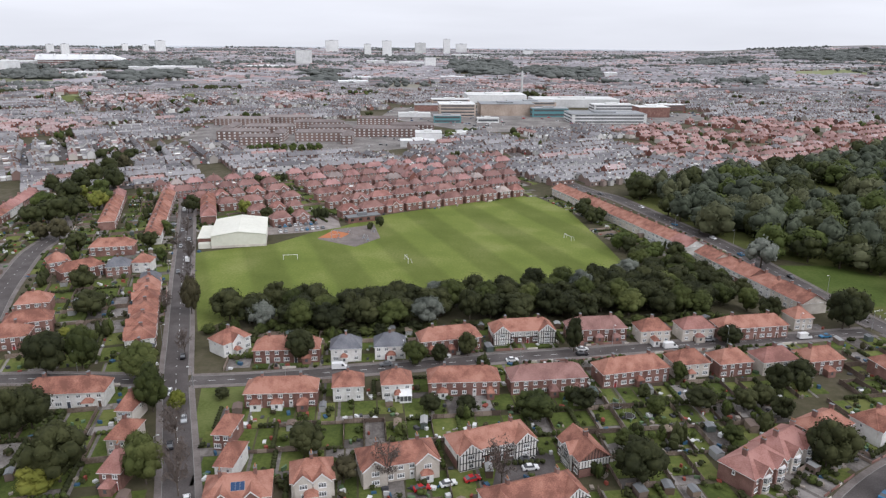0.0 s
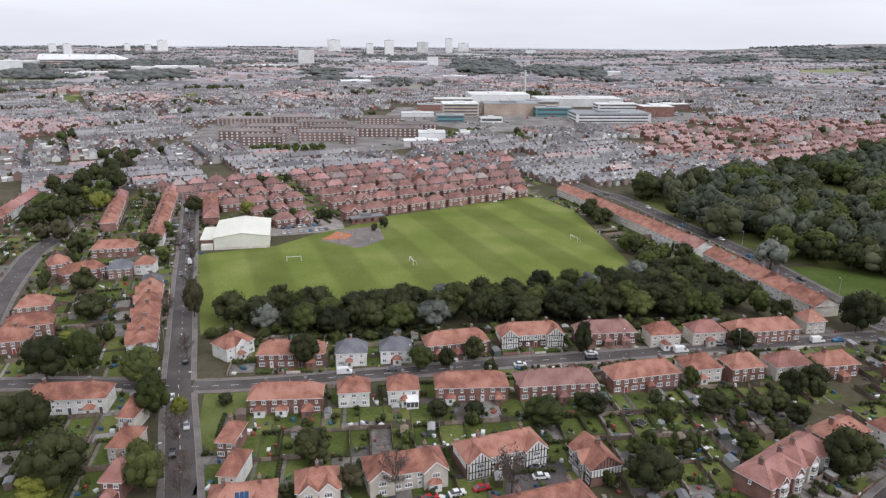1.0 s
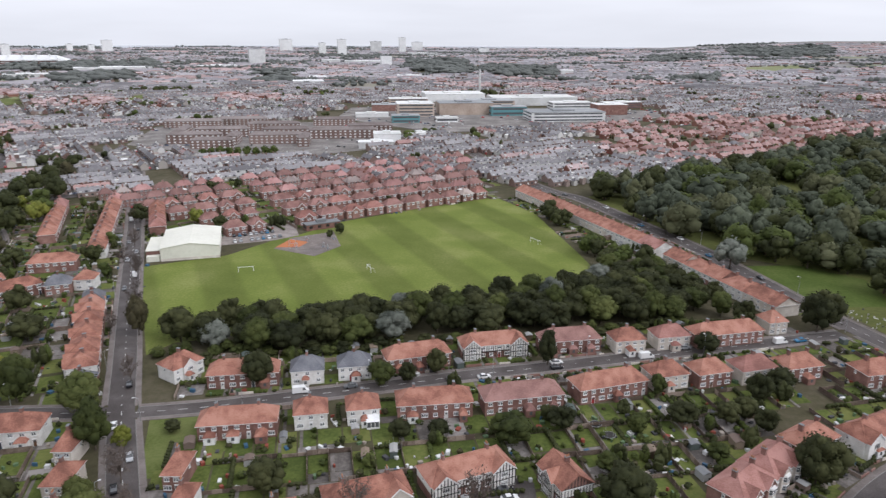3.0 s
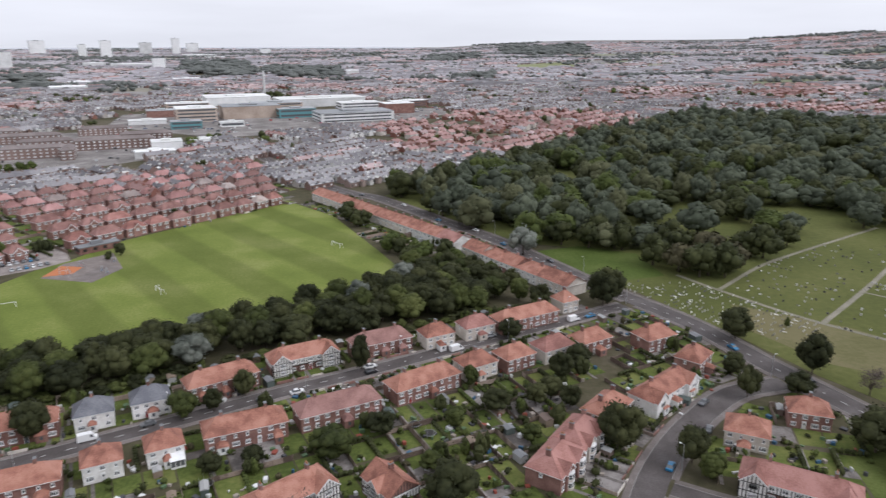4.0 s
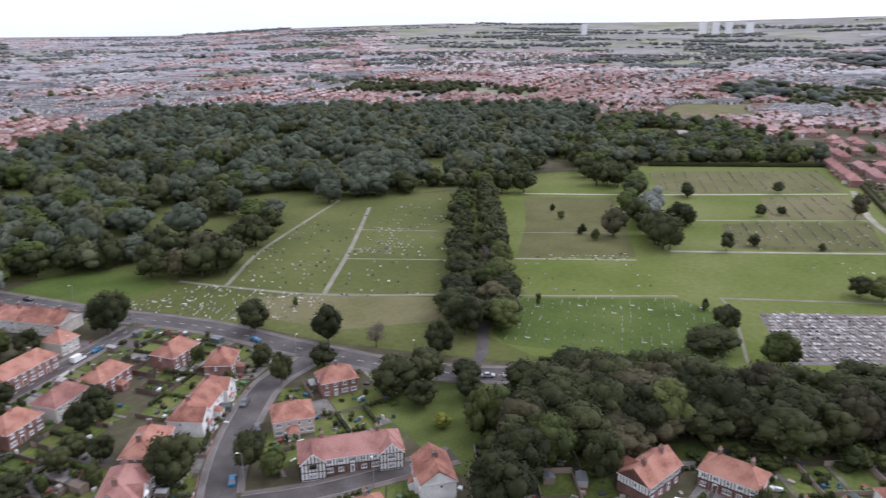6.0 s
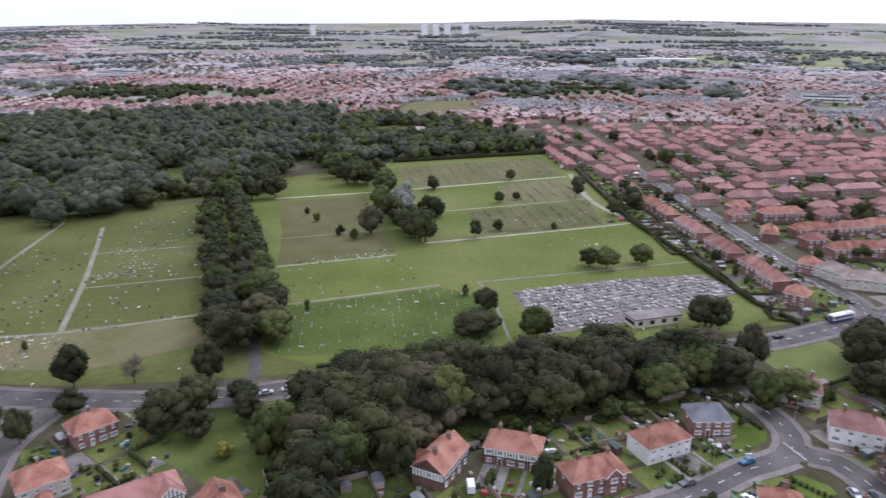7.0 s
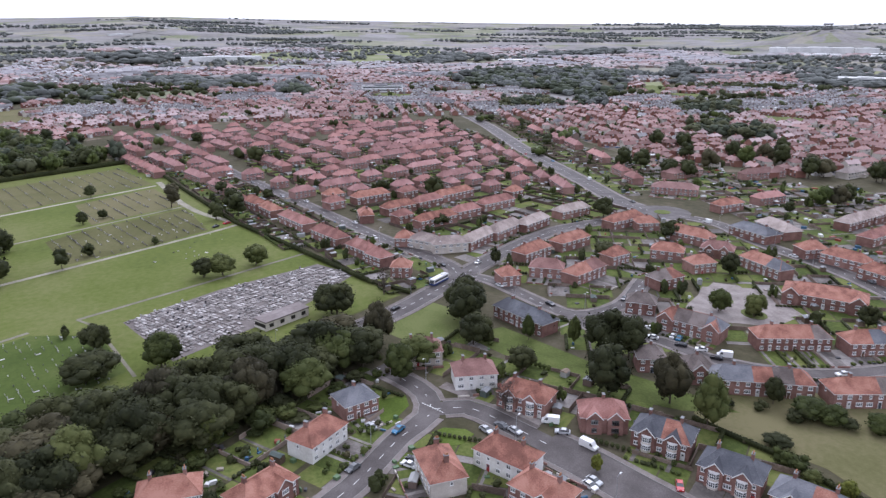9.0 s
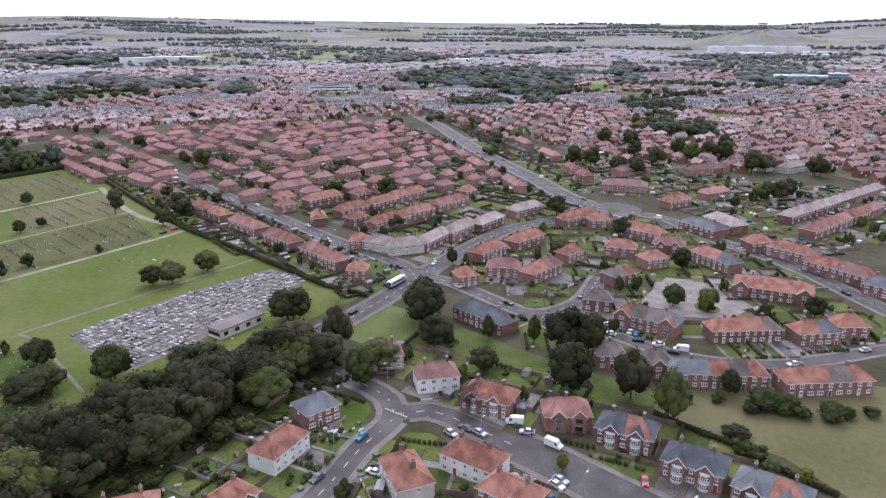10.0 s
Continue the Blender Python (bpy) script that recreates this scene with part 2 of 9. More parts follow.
SLAB = by_random("grave_slab", [(0.235, 0.208, 0.192), (0.150, 0.131, 0.121), (0.290, 0.262, 0.243), (0.112, 0.098, 0.091), (0.21, 0.185, 0.17), (0.42, 0.39, 0.37), (0.18, 0.158, 0.146)], 0.7, per="island")
CAR = by_random("car_paint", [(0.62, 0.62, 0.62), (0.05, 0.055, 0.06), (0.30, 0.31, 0.32), (0.68, 0.68, 0.67), (0.03, 0.06, 0.13), (0.16, 0.165, 0.17), (0.40, 0.02, 0.02), (0.015, 0.015, 0.016)], 0.25)
TYRE = plain("tyre_rubber", (0.015, 0.015, 0.015), 0.9)
RIM = plain("wheel_rim", (0.45, 0.45, 0.46), 0.35, 0.7)
FENCE = material("fence_wood", [(0.060, 0.042, 0.032), (0.115, 0.085, 0.065), (0.19, 0.145, 0.115)], 0.9, 2.0, 0.2, amount=0.6)
SHEET = material("pale_sheet_metal", [(0.58, 0.57, 0.49), (0.65, 0.64, 0.555), (0.70, 0.69, 0.605)], 0.5, 0.6, 0.08, amount=0.05, bump=0.05)
METAL = plain("galvanised_metal", (0.42, 0.43, 0.44), 0.45, 0.6)
WATER = plain("sea_water", (0.30, 0.33, 0.36), 0.25)


# ---------- mesh helpers ----------
class Shape:
    """Collects faces with a material slot each, and becomes one mesh."""

    def __init__(self, *mats):
        self.v, self.f, self.m, self.mats, self.soft = [], [], [], mats, False

    def face(self, pts, slot=0):
        k = len(self.v)
        self.v += [tuple(p) for p in pts]
        self.f.append(tuple(range(k, k + len(pts))))
        self.m.append(slot)

    def solid(self, pts, faces, slot=0):
        k = len(self.v)
        self.v += [tuple(p) for p in pts]
        for f in faces:
            self.f.append(tuple(i + k for i in f))
            self.m.append(slot)

    def box(self, x0, x1, y0, y1, z0, z1, slot=0, turn=None):
        p = [(x0, y0, z0), (x1, y0, z0), (x1, y1, z0), (x0, y1, z0), (x0, y0, z1), (x1, y0, z1), (x1, y1, z1), (x0, y1, z1)]
        if turn:
            p = [turn @ Vector(q) for q in p]
        self.solid(p, [(3, 2, 1, 0), (4, 5, 6, 7), (0, 1, 5, 4), (1, 2, 6, 5), (2, 3, 7, 6), (3, 0, 4, 7)], slot)

    def tube(self, a, b, r0, r1, n=6, slot=0):
        a, b = Vector(a), Vector(b)
        u = (b - a).orthogonal().normalized()
        w = (b - a).normalized().cross(u)
        ring = [u * math.cos(6.2832 * k / n) + w * math.sin(6.2832 * k / n) for k in range(n)]
        self.solid([a + q * r0 for q in ring] + [b + q * r1 for q in ring],
                   [(k, (k + 1) % n, (k + 1) % n + n, k + n) for k in range(n)] + [tuple(range(n))[::-1], tuple(range(n, 2 * n))], slot)

    def mesh(self, name):
        me = bpy.data.meshes.new(name)
        me.from_pydata(self.v, [], self.f)
        for m in self.mats:
            me.materials.append(m)
        me.polygons.foreach_set("material_index", self.m)
        if self.soft:
            me.polygons.foreach_set("use_smooth", [True] * len(self.f))
        me.update()
        return me


def part(name, shape, parent, label="", at=None):
    ob = new(name, shape if isinstance(shape, bpy.types.Mesh) else shape.mesh(name))
    ob.parent = parent
    if at is not None:
        ob.matrix_local = at
    if label:
        tagged(ob, label)
    return ob


def thing(name, m, label, category, group="", kind=""):
    ob = new(name)
    ob.empty_display_size = 0.5
    ob.matrix_world = m
    return tagged(ob, label, category, group, kind)


def structure(name, shape, label="", category=""):
    return tagged(new(name, shape.mesh(name)), label, category, kind="structure")


def inside(p, poly):
    c = False
    for (x0, y0), (x1, y1) in zip(poly, poly[1:] + poly[:1]):
        if (y0 > p[1]) != (y1 > p[1]) and p[0] < (x1 - x0) * (p[1] - y0) / (y1 - y0) + x0:
            c = not c
    return c


# ---------- lie of the land ----------
SKYLINE = [(-180, 0.5), (-143, 0.75), (-136, 0.40), (-112, 0.70), (-84, 1.22), (-72, 0.90), (-52, 0.78), (-41, 0.44), (-32, -0.15), (-19, -0.27), (-10, -0.80), (45, -0.76), (180, 0.5)]


def land(x, y):
    """Level near the middle; far off raised so that hills and sea fit the skyline in the camera's view."""
    r = math.hypot(x, y)
    if r < 900:
        return 0.0
    a = math.degrees(math.atan2(-x, y))
    up = float(np.interp(a, [p[0] for p in SKYLINE], [p[1] for p in SKYLINE]))
    top = 105 + 4800 * math.tan(radians(up))
    k = min(1.0, (r - 900) / 3900)
    mound = 58 * math.exp(-((x - 2139) ** 2 + (y + 2105) ** 2) / (2 * 125 ** 2))
    wob = 0.10 * (noise.noise((x / 700, y / 700, 0.3)) + 0.5 * noise.noise((x / 260, y / 260, 1.7)))
    return top * (k ** 1.5) * (1 + wob * math.sin(math.pi * min(1, k * 1.02))) + mound


def ground_sheet():
    s = Shape(GROUND, HAZE_GROUND)
    rings = [0, 60, 130, 220, 330, 460, 600, 750, 900, 1050, 1220, 1400, 1600, 1820, 2050, 2300, 2560, 2830, 3110, 3400, 3700, 4000, 4300, 4600, 4880]
    n = 144
    for r in rings[1:]:
        for k in range(n):
            a = 6.283185 * k / n
            x, y = -math.sin(a) * r, math.cos(a) * r
            s.v.append((x, y, land(x, y)))
    s.v.append((0, 0, 0))
    c = len(s.v) - 1
    for k in range(n):
        s.f.append((c, k, (k + 1) % n))
        s.m.append(0)
    for j in range(len(rings) - 2):
        for k in range(n):
            s.f.append((j * n + k, (j + 1) * n + k, (j + 1) * n + (k + 1) % n, j * n + (k + 1) % n))
            # rings past 2500 m take the ground colour paled for haze
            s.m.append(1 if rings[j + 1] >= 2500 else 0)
    return structure("ground", s, "town ground of gardens and yards reaching the far hills", "ground")


def sheet(name, pts, z, mat, label, category, z0=0.0, kind="structure"):
    """A flat patch with a low edge, over a closed outline."""
    s = Shape(mat)
    s.face([(x, y, z) for x, y in pts])
    n = len(pts)
    for k in range(n):
        (x0, y0), (x1, y1) = pts[k], pts[(k + 1) % n]
        s.face([(x0, y0, z0), (x1, y1, z0), (x1, y1, z), (x0, y0, z)])
    return tagged(new(name, s.mesh(name)), label, category, kind=kind)


def smooth_line(pts, step=6.0):
    out = []
    p = [Vector((*q, 0)) for q in pts]
    p = [2 * p[0] - p[1]] + p + [2 * p[-1] - p[-2]]
    for k in range(1, len(p) - 2):
        n = max(1, int((p[k + 1] - p[k]).length / step))
        for j in range(n):
            t = j / n
            a, b, c, d = p[k - 1], p[k], p[k + 1], p[k + 2]
            out.append(0.5 * ((2 * b) + (c - a) * t + (2 * a - 5 * b + 4 * c - d) * t * t + (3 * b - a - 3 * c + d) * t ** 3))
    out.append(p[-2])
    return out


def strip(s, line, half0, half1, z0, z1, slot=0, step=0.0):
    """A slab along a line, between two offsets from it; its stones may step up and down a little."""
    side = []
    for k, p in enumerate(line):
        d = (line[min(k + 1, len(line) - 1)] - line[max(k - 1, 0)]).normalized()
        nrm = Vector((-d.y, d.x, 0))
        side.append((p + nrm * half0, p + nrm * half1))
    for k, ((a, b), (c, d)) in enumerate(zip(side, side[1:])):
        up, dn = Vector((0, 0, z1 + step * (k % 5))), Vector((0, 0, z0))
        s.face([a + up, b + up, d + up, c + up], slot)
        s.face([a + dn, a + up, c + up, c + dn], slot)
        s.face([b + up, b + dn, d + dn, d + up], slot)


ROADS, PAVEMENTS, CARRIAGEWAYS, HOUSES, FAR_HOUSES = [], [], [], [], []


def road(pts, width, walk_width=1.8, dashes=True, z=0.06, drape=False):
    line = smooth_line(pts)
    z += 0.004 * len(ROADS)
    if drape:
        line = [p + Vector((0, 0, land(p.x, p.y))) for p in line]
    ROADS.append((line, width / 2 + walk_width))
    CARRIAGEWAYS.append((line, width / 2))
    s = Shape(ASPHALT)
    strip(s, line, -width / 2, width / 2, -0.05, z)
    r = structure("road", s, "grey asphalt road between kerbs", "road")
    if walk_width:
        PAVEMENTS.append((line, width / 2, walk_width, z))
    if dashes:
        q = Shape(PAINT)
        dist, on = 0.0, True
        for a, b in zip(line, line[1:]):
            seg = (b - a).length
            d = (b - a).normalized()
            n = Vector((-d.y, d.x, 0)) * 0.09
            up = Vector((0, 0, z + 0.008))
            k = (-dist) % 6.0
            while k < seg:
                e = min(k + 2.4, seg)
                q.face([a + d * k - n + up, a + d * e - n + up, a + d * e + n + up, a + d * k + n + up])
                k += 6.0
            dist += seg
        if q.f:
            structure("road_marking", q, "broken white centre line painted on asphalt", "road marking")
    return r


def gap_to(p, line):
    """Level distance from a point to a line of points."""
    best = 1e9
    for a, b in zip(line, line[1:]):
        ex, ey = b.x - a.x, b.y - a.y
        t = max(0.0, min(1.0, ((p.x - a.x) * ex + (p.y - a.y) * ey) / max(1e-9, ex * ex + ey * ey)))
        best = min(best, math.hypot(a.x + t * ex - p.x, a.y + t * ey - p.y))
    return best


def pavements():
    """Footways and kerbs along every road, broken off where another carriageway joins."""
    for line, half, wide, z in PAVEMENTS:
        others = [(c, h) for c, h in CARRIAGEWAYS if c is not line and min(gap_to(p, c) for p in line) < half + wide + h]
        fine = []
        for a, b in zip(line, line[1:]):
            near = any(gap_to(p, c) < half + wide + h + 7 for c, h in others for p in (a, b))
            fine += [a.lerp(b, k / 6) for k in range(6)] if near else [a]
        fine.append(line[-1])
        q = Shape(PAVING, KERB)
        for sg in (-1, 1):
            run = []
            for k, p in enumerate(fine + [None]):
                clear = False
                if p is not None:
                    d = (fine[min(k + 1, len(fine) - 1)] - fine[max(k - 1, 0)]).normalized()
                    e = p + Vector((-d.y, d.x, 0)) * sg * (half + 0.5 * wide)
                    clear = all(gap_to(e, c) > h + 0.3 for c, h in others) and math.hypot(e.x - 356, e.y + 208) > 17.5
                if clear:
                    run.append(p)
                    continue
                if len(run) > 1:
                    strip(q, run, sg * (half + 0.15), sg * (half + wide), -0.05, z + 0.085, 0, 0.004)
                    strip(q, run, sg * half, sg * (half + 0.15), -0.05, z + 0.11, 1, 0.004)
                run = []
        structure("pavement", q, "paved footway with stone kerb beside the road", "pavement")


# ---------- houses ----------
def window_mesh(w, h, name, split, whole):
    """White frame standing proud of the wall (y is outward to -y); the pane is apart unless whole."""
    s = Shape(WHITE, GLASS)
    t = 0.13
    xs = [-w / 2, -w / 2 + t]
    for x in ([0.0] if split == 2 else [-w / 6, w / 6] if split == 3 else []):
        xs += [x - t / 2, x + t / 2]
    xs += [w / 2 - t, w / 2]
    zs = [0, t, h * 0.68, h * 0.68 + 0.07, h - t, h]
    y0, y1, y2 = -0.07, -0.02, 0.02

    def solid_at(i, j):
        return 0 <= i < len(xs) - 1 and 0 <= j < len(zs) - 1 and (i % 2 == 0 or j % 2 == 0)
    for i in range(len(xs) - 1):
        for j in range(len(zs) - 1):
            a, b, c, d = xs[i], xs[i + 1], zs[j], zs[j + 1]
            if solid_at(i, j):
                s.face([(a, y0, c), (b, y0, c), (b, y0, d), (a, y0, d)])
                for di, dj, p, q in ((-1, 0, (a, c), (a, d)), (1, 0, (b, d), (b, c)), (0, -1, (b, c), (a, c)), (0, 1, (a, d), (b, d))):
                    if not solid_at(i + di, j + dj):
                        edge = not (0 <= i + di < len(xs) - 1 and 0 <= j + dj < len(zs) - 1)
                        y = y2 if edge else y1
                        s.face([(p[0], y0, p[1]), (q[0], y0, q[1]), (q[0], y, q[1]), (p[0], y, p[1])])
            elif whole:
                s.face([(a, y1, c), (b, y1, c), (b, y1, d), (a, y1, d)], 1)
    # sill
    s.solid([(-w / 2, y0, 0), (w / 2, y0, 0), (w / 2 + 0.08, -0.15, -0.01), (-w / 2 - 0.08, -0.15, -0.01), (w / 2 + 0.08, -0.15, -0.09), (-w / 2 - 0.08, -0.15, -0.09), (w / 2, y2, -0.09), (-w / 2, y2, -0.09)], [(0, 1, 2, 3), (3, 2, 4, 5), (5, 4, 6, 7), (1, 6, 4, 2), (0, 3, 5, 7)])
    return s.mesh(name)


def pane_mesh(w, h):
    s = Shape(GLASS)
    s.box(-w / 2 + 0.02, w / 2 - 0.02, -0.035, 0.02, 0.02, h - 0.02)
    return s.mesh("pane")


WIN = {}
for key, w, h, sp in (("wide", 1.9, 1.3, 3), ("mid", 1.3, 1.2, 2), ("small", 0.8, 1.05, 1)):
    WIN[key] = (window_mesh(w, h, "window", sp, True), window_mesh(w, h, "window", sp, False), pane_mesh(w, h))


def door_mesh():
    s = Shape(DOOR, WHITE, GLASS)
    s.box(-0.45, 0.45, -0.05, 0.02, 0, 2.05, 0)
    s.box(-0.55, -0.45, -0.08, 0.02, 0, 2.15, 1)
    s.box(0.45, 0.55, -0.08, 0.02, 0, 2.15, 1)
    s.box(-0.55, 0.55, -0.08, 0.02, 2.05, 2.45, 1)
    s.box(-0.25, 0.25, -0.07, 0.02, 1.3, 1.85, 2)
    return s.mesh("door")


DOOR_MESH = door_mesh()


def chimney_mesh(mat):
    s = Shape(mat, LEAD)
    s.box(-0.6, 0.6, -0.35, 0.35, -1.2, 1.05)
    s.box(-0.66, 0.66, -0.41, 0.41, 1.05, 1.18, 1)
    return s.mesh("chimney")


def pot_mesh():
    s = Shape(POT)
    s.tube((0, 0, 0), (0, 0, 0.6), 0.16, 0.12, 8)
    return s.mesh("chimney_pot")


CHIMNEY = {k: chimney_mesh(WALL[k]) for k in WALL}
POT_MESH = pot_mesh()
WALL_WORDS = {"brick": "red brick", "white": "white rendered", "cream": "pebbledashed", "tudor": "half-timbered brick"}
TILE_WORDS = {"red": "orange-red clay tile", "pink": "faded pink tile", "brown": "brown tile", "stone": "grey-brown tile", "dun": "weathered dun tile", "navy": "blue-black slate", "slate": "dark slate"}


def roof_shape(L, D, eave, rise, hip, tile, over=0.4):
    s = Shape(tile, WHITE)
    x, y, t = L / 2 + over, D / 2 + over, 0.16
    z = eave - 0.05
    top = eave + rise
    if hip:
        q = min(D * 0.42, L / 2 - 0.4)
        r0, r1 = (-L / 2 + q, 0, top), (L / 2 - q, 0, top)
    else:
        r0, r1 = (-x, 0, top), (x, 0, top)
    lo = [(-x, -y, z), (x, -y, z), (x, y, z), (-x, y, z)]
    hi = [(a, b, z + t) for a, b, _ in lo]
    s.face([hi[0], hi[1], r1, r0])
    s.face([hi[2], hi[3], r0, r1])
    if hip:
        s.face([hi[1], hi[2], r1])
        s.face([hi[3], hi[0], r0])
    else:
        for p, q, r in ((hi[1], hi[2], r1), (hi[3], hi[0], r0)):
            for e in (p, q):
                s.face([e, r, (r[0], r[1], r[2] - 0.3), (e[0], e[1], e[2] - 0.2)])
    for k in range(4):
        s.face([lo[k], lo[(k + 1) % 4], hi[(k + 1) % 4], hi[k]], 1)
    s.face(lo[::-1], 1)
    # ridge and hip cappings
    capping(s, r0, r1, 0.15)
    if hip:
        for c, r in ((hi[0], r0), (hi[3], r0), (hi[1], r1), (hi[2], r1)):
            capping(s, c, r, 0.11)
    return s


def capping(s, a, b, r):
    """A row of cap tiles along an edge of a roof, tapering to the corners that it joins."""
    a, b = Vector(a), Vector(b)
    d = (b - a).normalized()
    side = Vector((-d.y, d.x, 0)).normalized() * r
    ring = []
    for t in (0.02, 0.98):
        p = a.lerp(b, t)
        ring.append([p + side, p + Vector((0, 0, r * 0.8)), p - side])
    s.solid([a, *ring[0], *ring[1], b], [(0, 1, 2), (0, 2, 3), (1, 4, 5, 2), (2, 5, 6, 3), (7, 5, 4), (7, 6, 5)])


def wing_roof(D, eave, tile, wing):
    """Cross gable facing -y: centre, half width, how far it stands forward, height of its ridge over the eaves."""
    wx, ww, wp, wr = wing
    s = Shape(tile, WHITE)
    z, t = eave - 0.05, 0.16
    yf = -D / 2 - wp - 0.3
    a, b, c = (wx - ww - 0.25, yf, z + t), (wx + ww + 0.25, yf, z + t), (wx, yf, eave + wr)
    d, e, f = (wx - ww - 0.25, -D / 2 + 1.2, z + t), (wx + ww + 0.25, -D / 2 + 1.2, z + t), (wx, 0.0, eave + wr)
    s.face([a, c, f, d])
    s.face([c, b, e, f])
    for p, q in ((a, c), (c, b)):
        s.face([p, q, (q[0], q[1], q[2] - 0.36), (p[0], p[1], p[2] - 0.36)], 1)
    s.face([a, d, (d[0], d[1], z), (a[0], a[1], z)], 1)
    s.face([b, (b[0], b[1], z), (e[0], e[1], z), e], 1)
    capping(s, c, f, 0.12)
    return s


def wall_shape(L, D, eave, rise, hip, kind, wings):
    main = WALL["brick"] if kind == "tudor" else WALL[kind]
    s = Shape(main, WALL["tudor"], WALL["cream"])
    x, y = L / 2, D / 2
    s.face([(-x, -y, 0), (x, -y, 0), (x, -y, eave), (-x, -y, eave)])
    s.face([(x, y, 0), (-x, y, 0), (-x, y, eave), (x, y, eave)])
    for sg in (1, -1):
        p = [(sg * x, -sg * y, 0), (sg * x, sg * y, 0), (sg * x, sg * y, eave)]
        p += ([] if hip else [(sg * x, 0, eave + rise - 0.1)]) + [(sg * x, -sg * y, eave)]
        s.face(p)
    if kind == "tudor":
        s.box(-x - 0.02, x + 0.02, -y - 0.03, y + 0.03, eave * 0.53, eave - 0.1, 1)
    for (wx, ww, wp, wr) in wings:
        if wp < 0.05:
            continue
        yf = -y - wp
        sl = 1 if kind == "tudor" else 0
        s.face([(wx - ww, yf, 0), (wx + ww, yf, 0), (wx + ww, yf, eave), (wx, yf, eave + wr - 0.15), (wx - ww, yf, eave)], sl)
        s.face([(wx - ww, -y, 0), (wx - ww, yf, 0), (wx - ww, yf, eave), (wx - ww, -y, eave)], sl)
        s.face([(wx + ww, yf, 0), (wx + ww, -y, 0), (wx + ww, -y, eave), (wx + ww, yf, eave)], sl)
    return s


def timbers(L, D, eave, wings, all_front, ends=""):
    """Black timber studs and rails standing proud of the white panels."""
    s = Shape(BEAM)
    for (wx, ww, wp, wr) in wings:
        y = -D / 2 - wp - 0.05
        n = 7
        for k in range(n + 1):
            x = wx - ww + 2 * ww * k / n
            top = eave + wr * (1 - abs(x - wx) / ww) - 0.25
            s.box(x - 0.13, x + 0.13, y, y + 0.08, 0.35, max(top, 0.6))
        for z in (0.35, eave * 0.5, eave - 0.05):
            s.box(wx - ww, wx + ww, y - 0.01, y + 0.08, z - 0.1, z + 0.1)
        for sg in (-1, 1):
            s.solid([(wx + sg * ww, y - 0.02, eave - 0.1), (wx + sg * ww, y - 0.02, eave + 0.12), (wx, y - 0.02, eave + wr), (wx, y - 0.02, eave + wr - 0.25)], [(0, 1, 2, 3)])
    if all_front:
        for sg, y in ((1, -D / 2 - 0.08), (-1, D / 2 + 0.04)):
            n = int(L / 0.75)
            for k in range(n + 1):
                x = -L / 2 + L * k / n
                s.box(x - 0.12, x + 0.12, y, y + 0.06, eave * 0.53 if sg < 0 else 0.35, eave - 0.1)
            s.box(-L / 2, L / 2, y - 0.01, y + 0.07, eave * 0.51, eave * 0.56)
        if "flat" in ends:
            for sg in (-1, 1):
                n = int(D / 0.8)
                for k in range(n + 1):
                    y = -D / 2 + D * k / n
                    top = eave + 3.0 * (1 - abs(y) / (D / 2)) - 0.3
                    s.box(sg * (L / 2 + 0.04) - 0.05, sg * (L / 2 + 0.04) + 0.05, y - 0.08, y + 0.08, eave * 0.53, max(top, eave * 0.6))
                for z in (eave * 0.53, eave - 0.05):
                    s.box(sg * (L / 2 + 0.05) - 0.05, sg * (L / 2 + 0.05) + 0.05, -D / 2, D / 2, z - 0.1, z + 0.1)
    return s


def facade(h, L, D, y_sign, near, rng, wings, doors=True, step=2.9, sparse=False, far=False):
    """Windows and doors along a long side; y_sign -1 is the front."""
    n = max(2, round(L / step))
    for k in range(n):
        x = -L / 2 + L * (k + 0.5) / n
        fwd = 0.0
        if y_sign < 0:
            for (wx, ww, wp, wr) in wings:
                if abs(x - wx) < ww:
                    fwd, x = wp, wx
        turn = pose(x, y_sign * (D / 2 + fwd + 0.012), 0, 0, 0, 0 if y_sign < 0 else 180)
        kinds = ("wide" if fwd or far else rng.choice(("mid", "mid", "small")), "wide" if rng.random() < 0.6 else "mid")
        is_door = doors and not fwd and k % 3 == 1
        for level, z in ((0, 3.2), (1, 0.8)):
            if (sparse and level == 1 and k % 2 == 0 and not is_door) or (level == 1 and not doors and k % 2):
                continue
            if level == 1 and is_door:
                part("door", DOOR_MESH, h, at=turn)
                continue
            key = kinds[level]
            whole, frame_only, pane = WIN[key]
            w = part("window", frame_only if near else whole, h, at=turn @ pose(0, 0, z))
            if near:
                part("pane", pane, w)


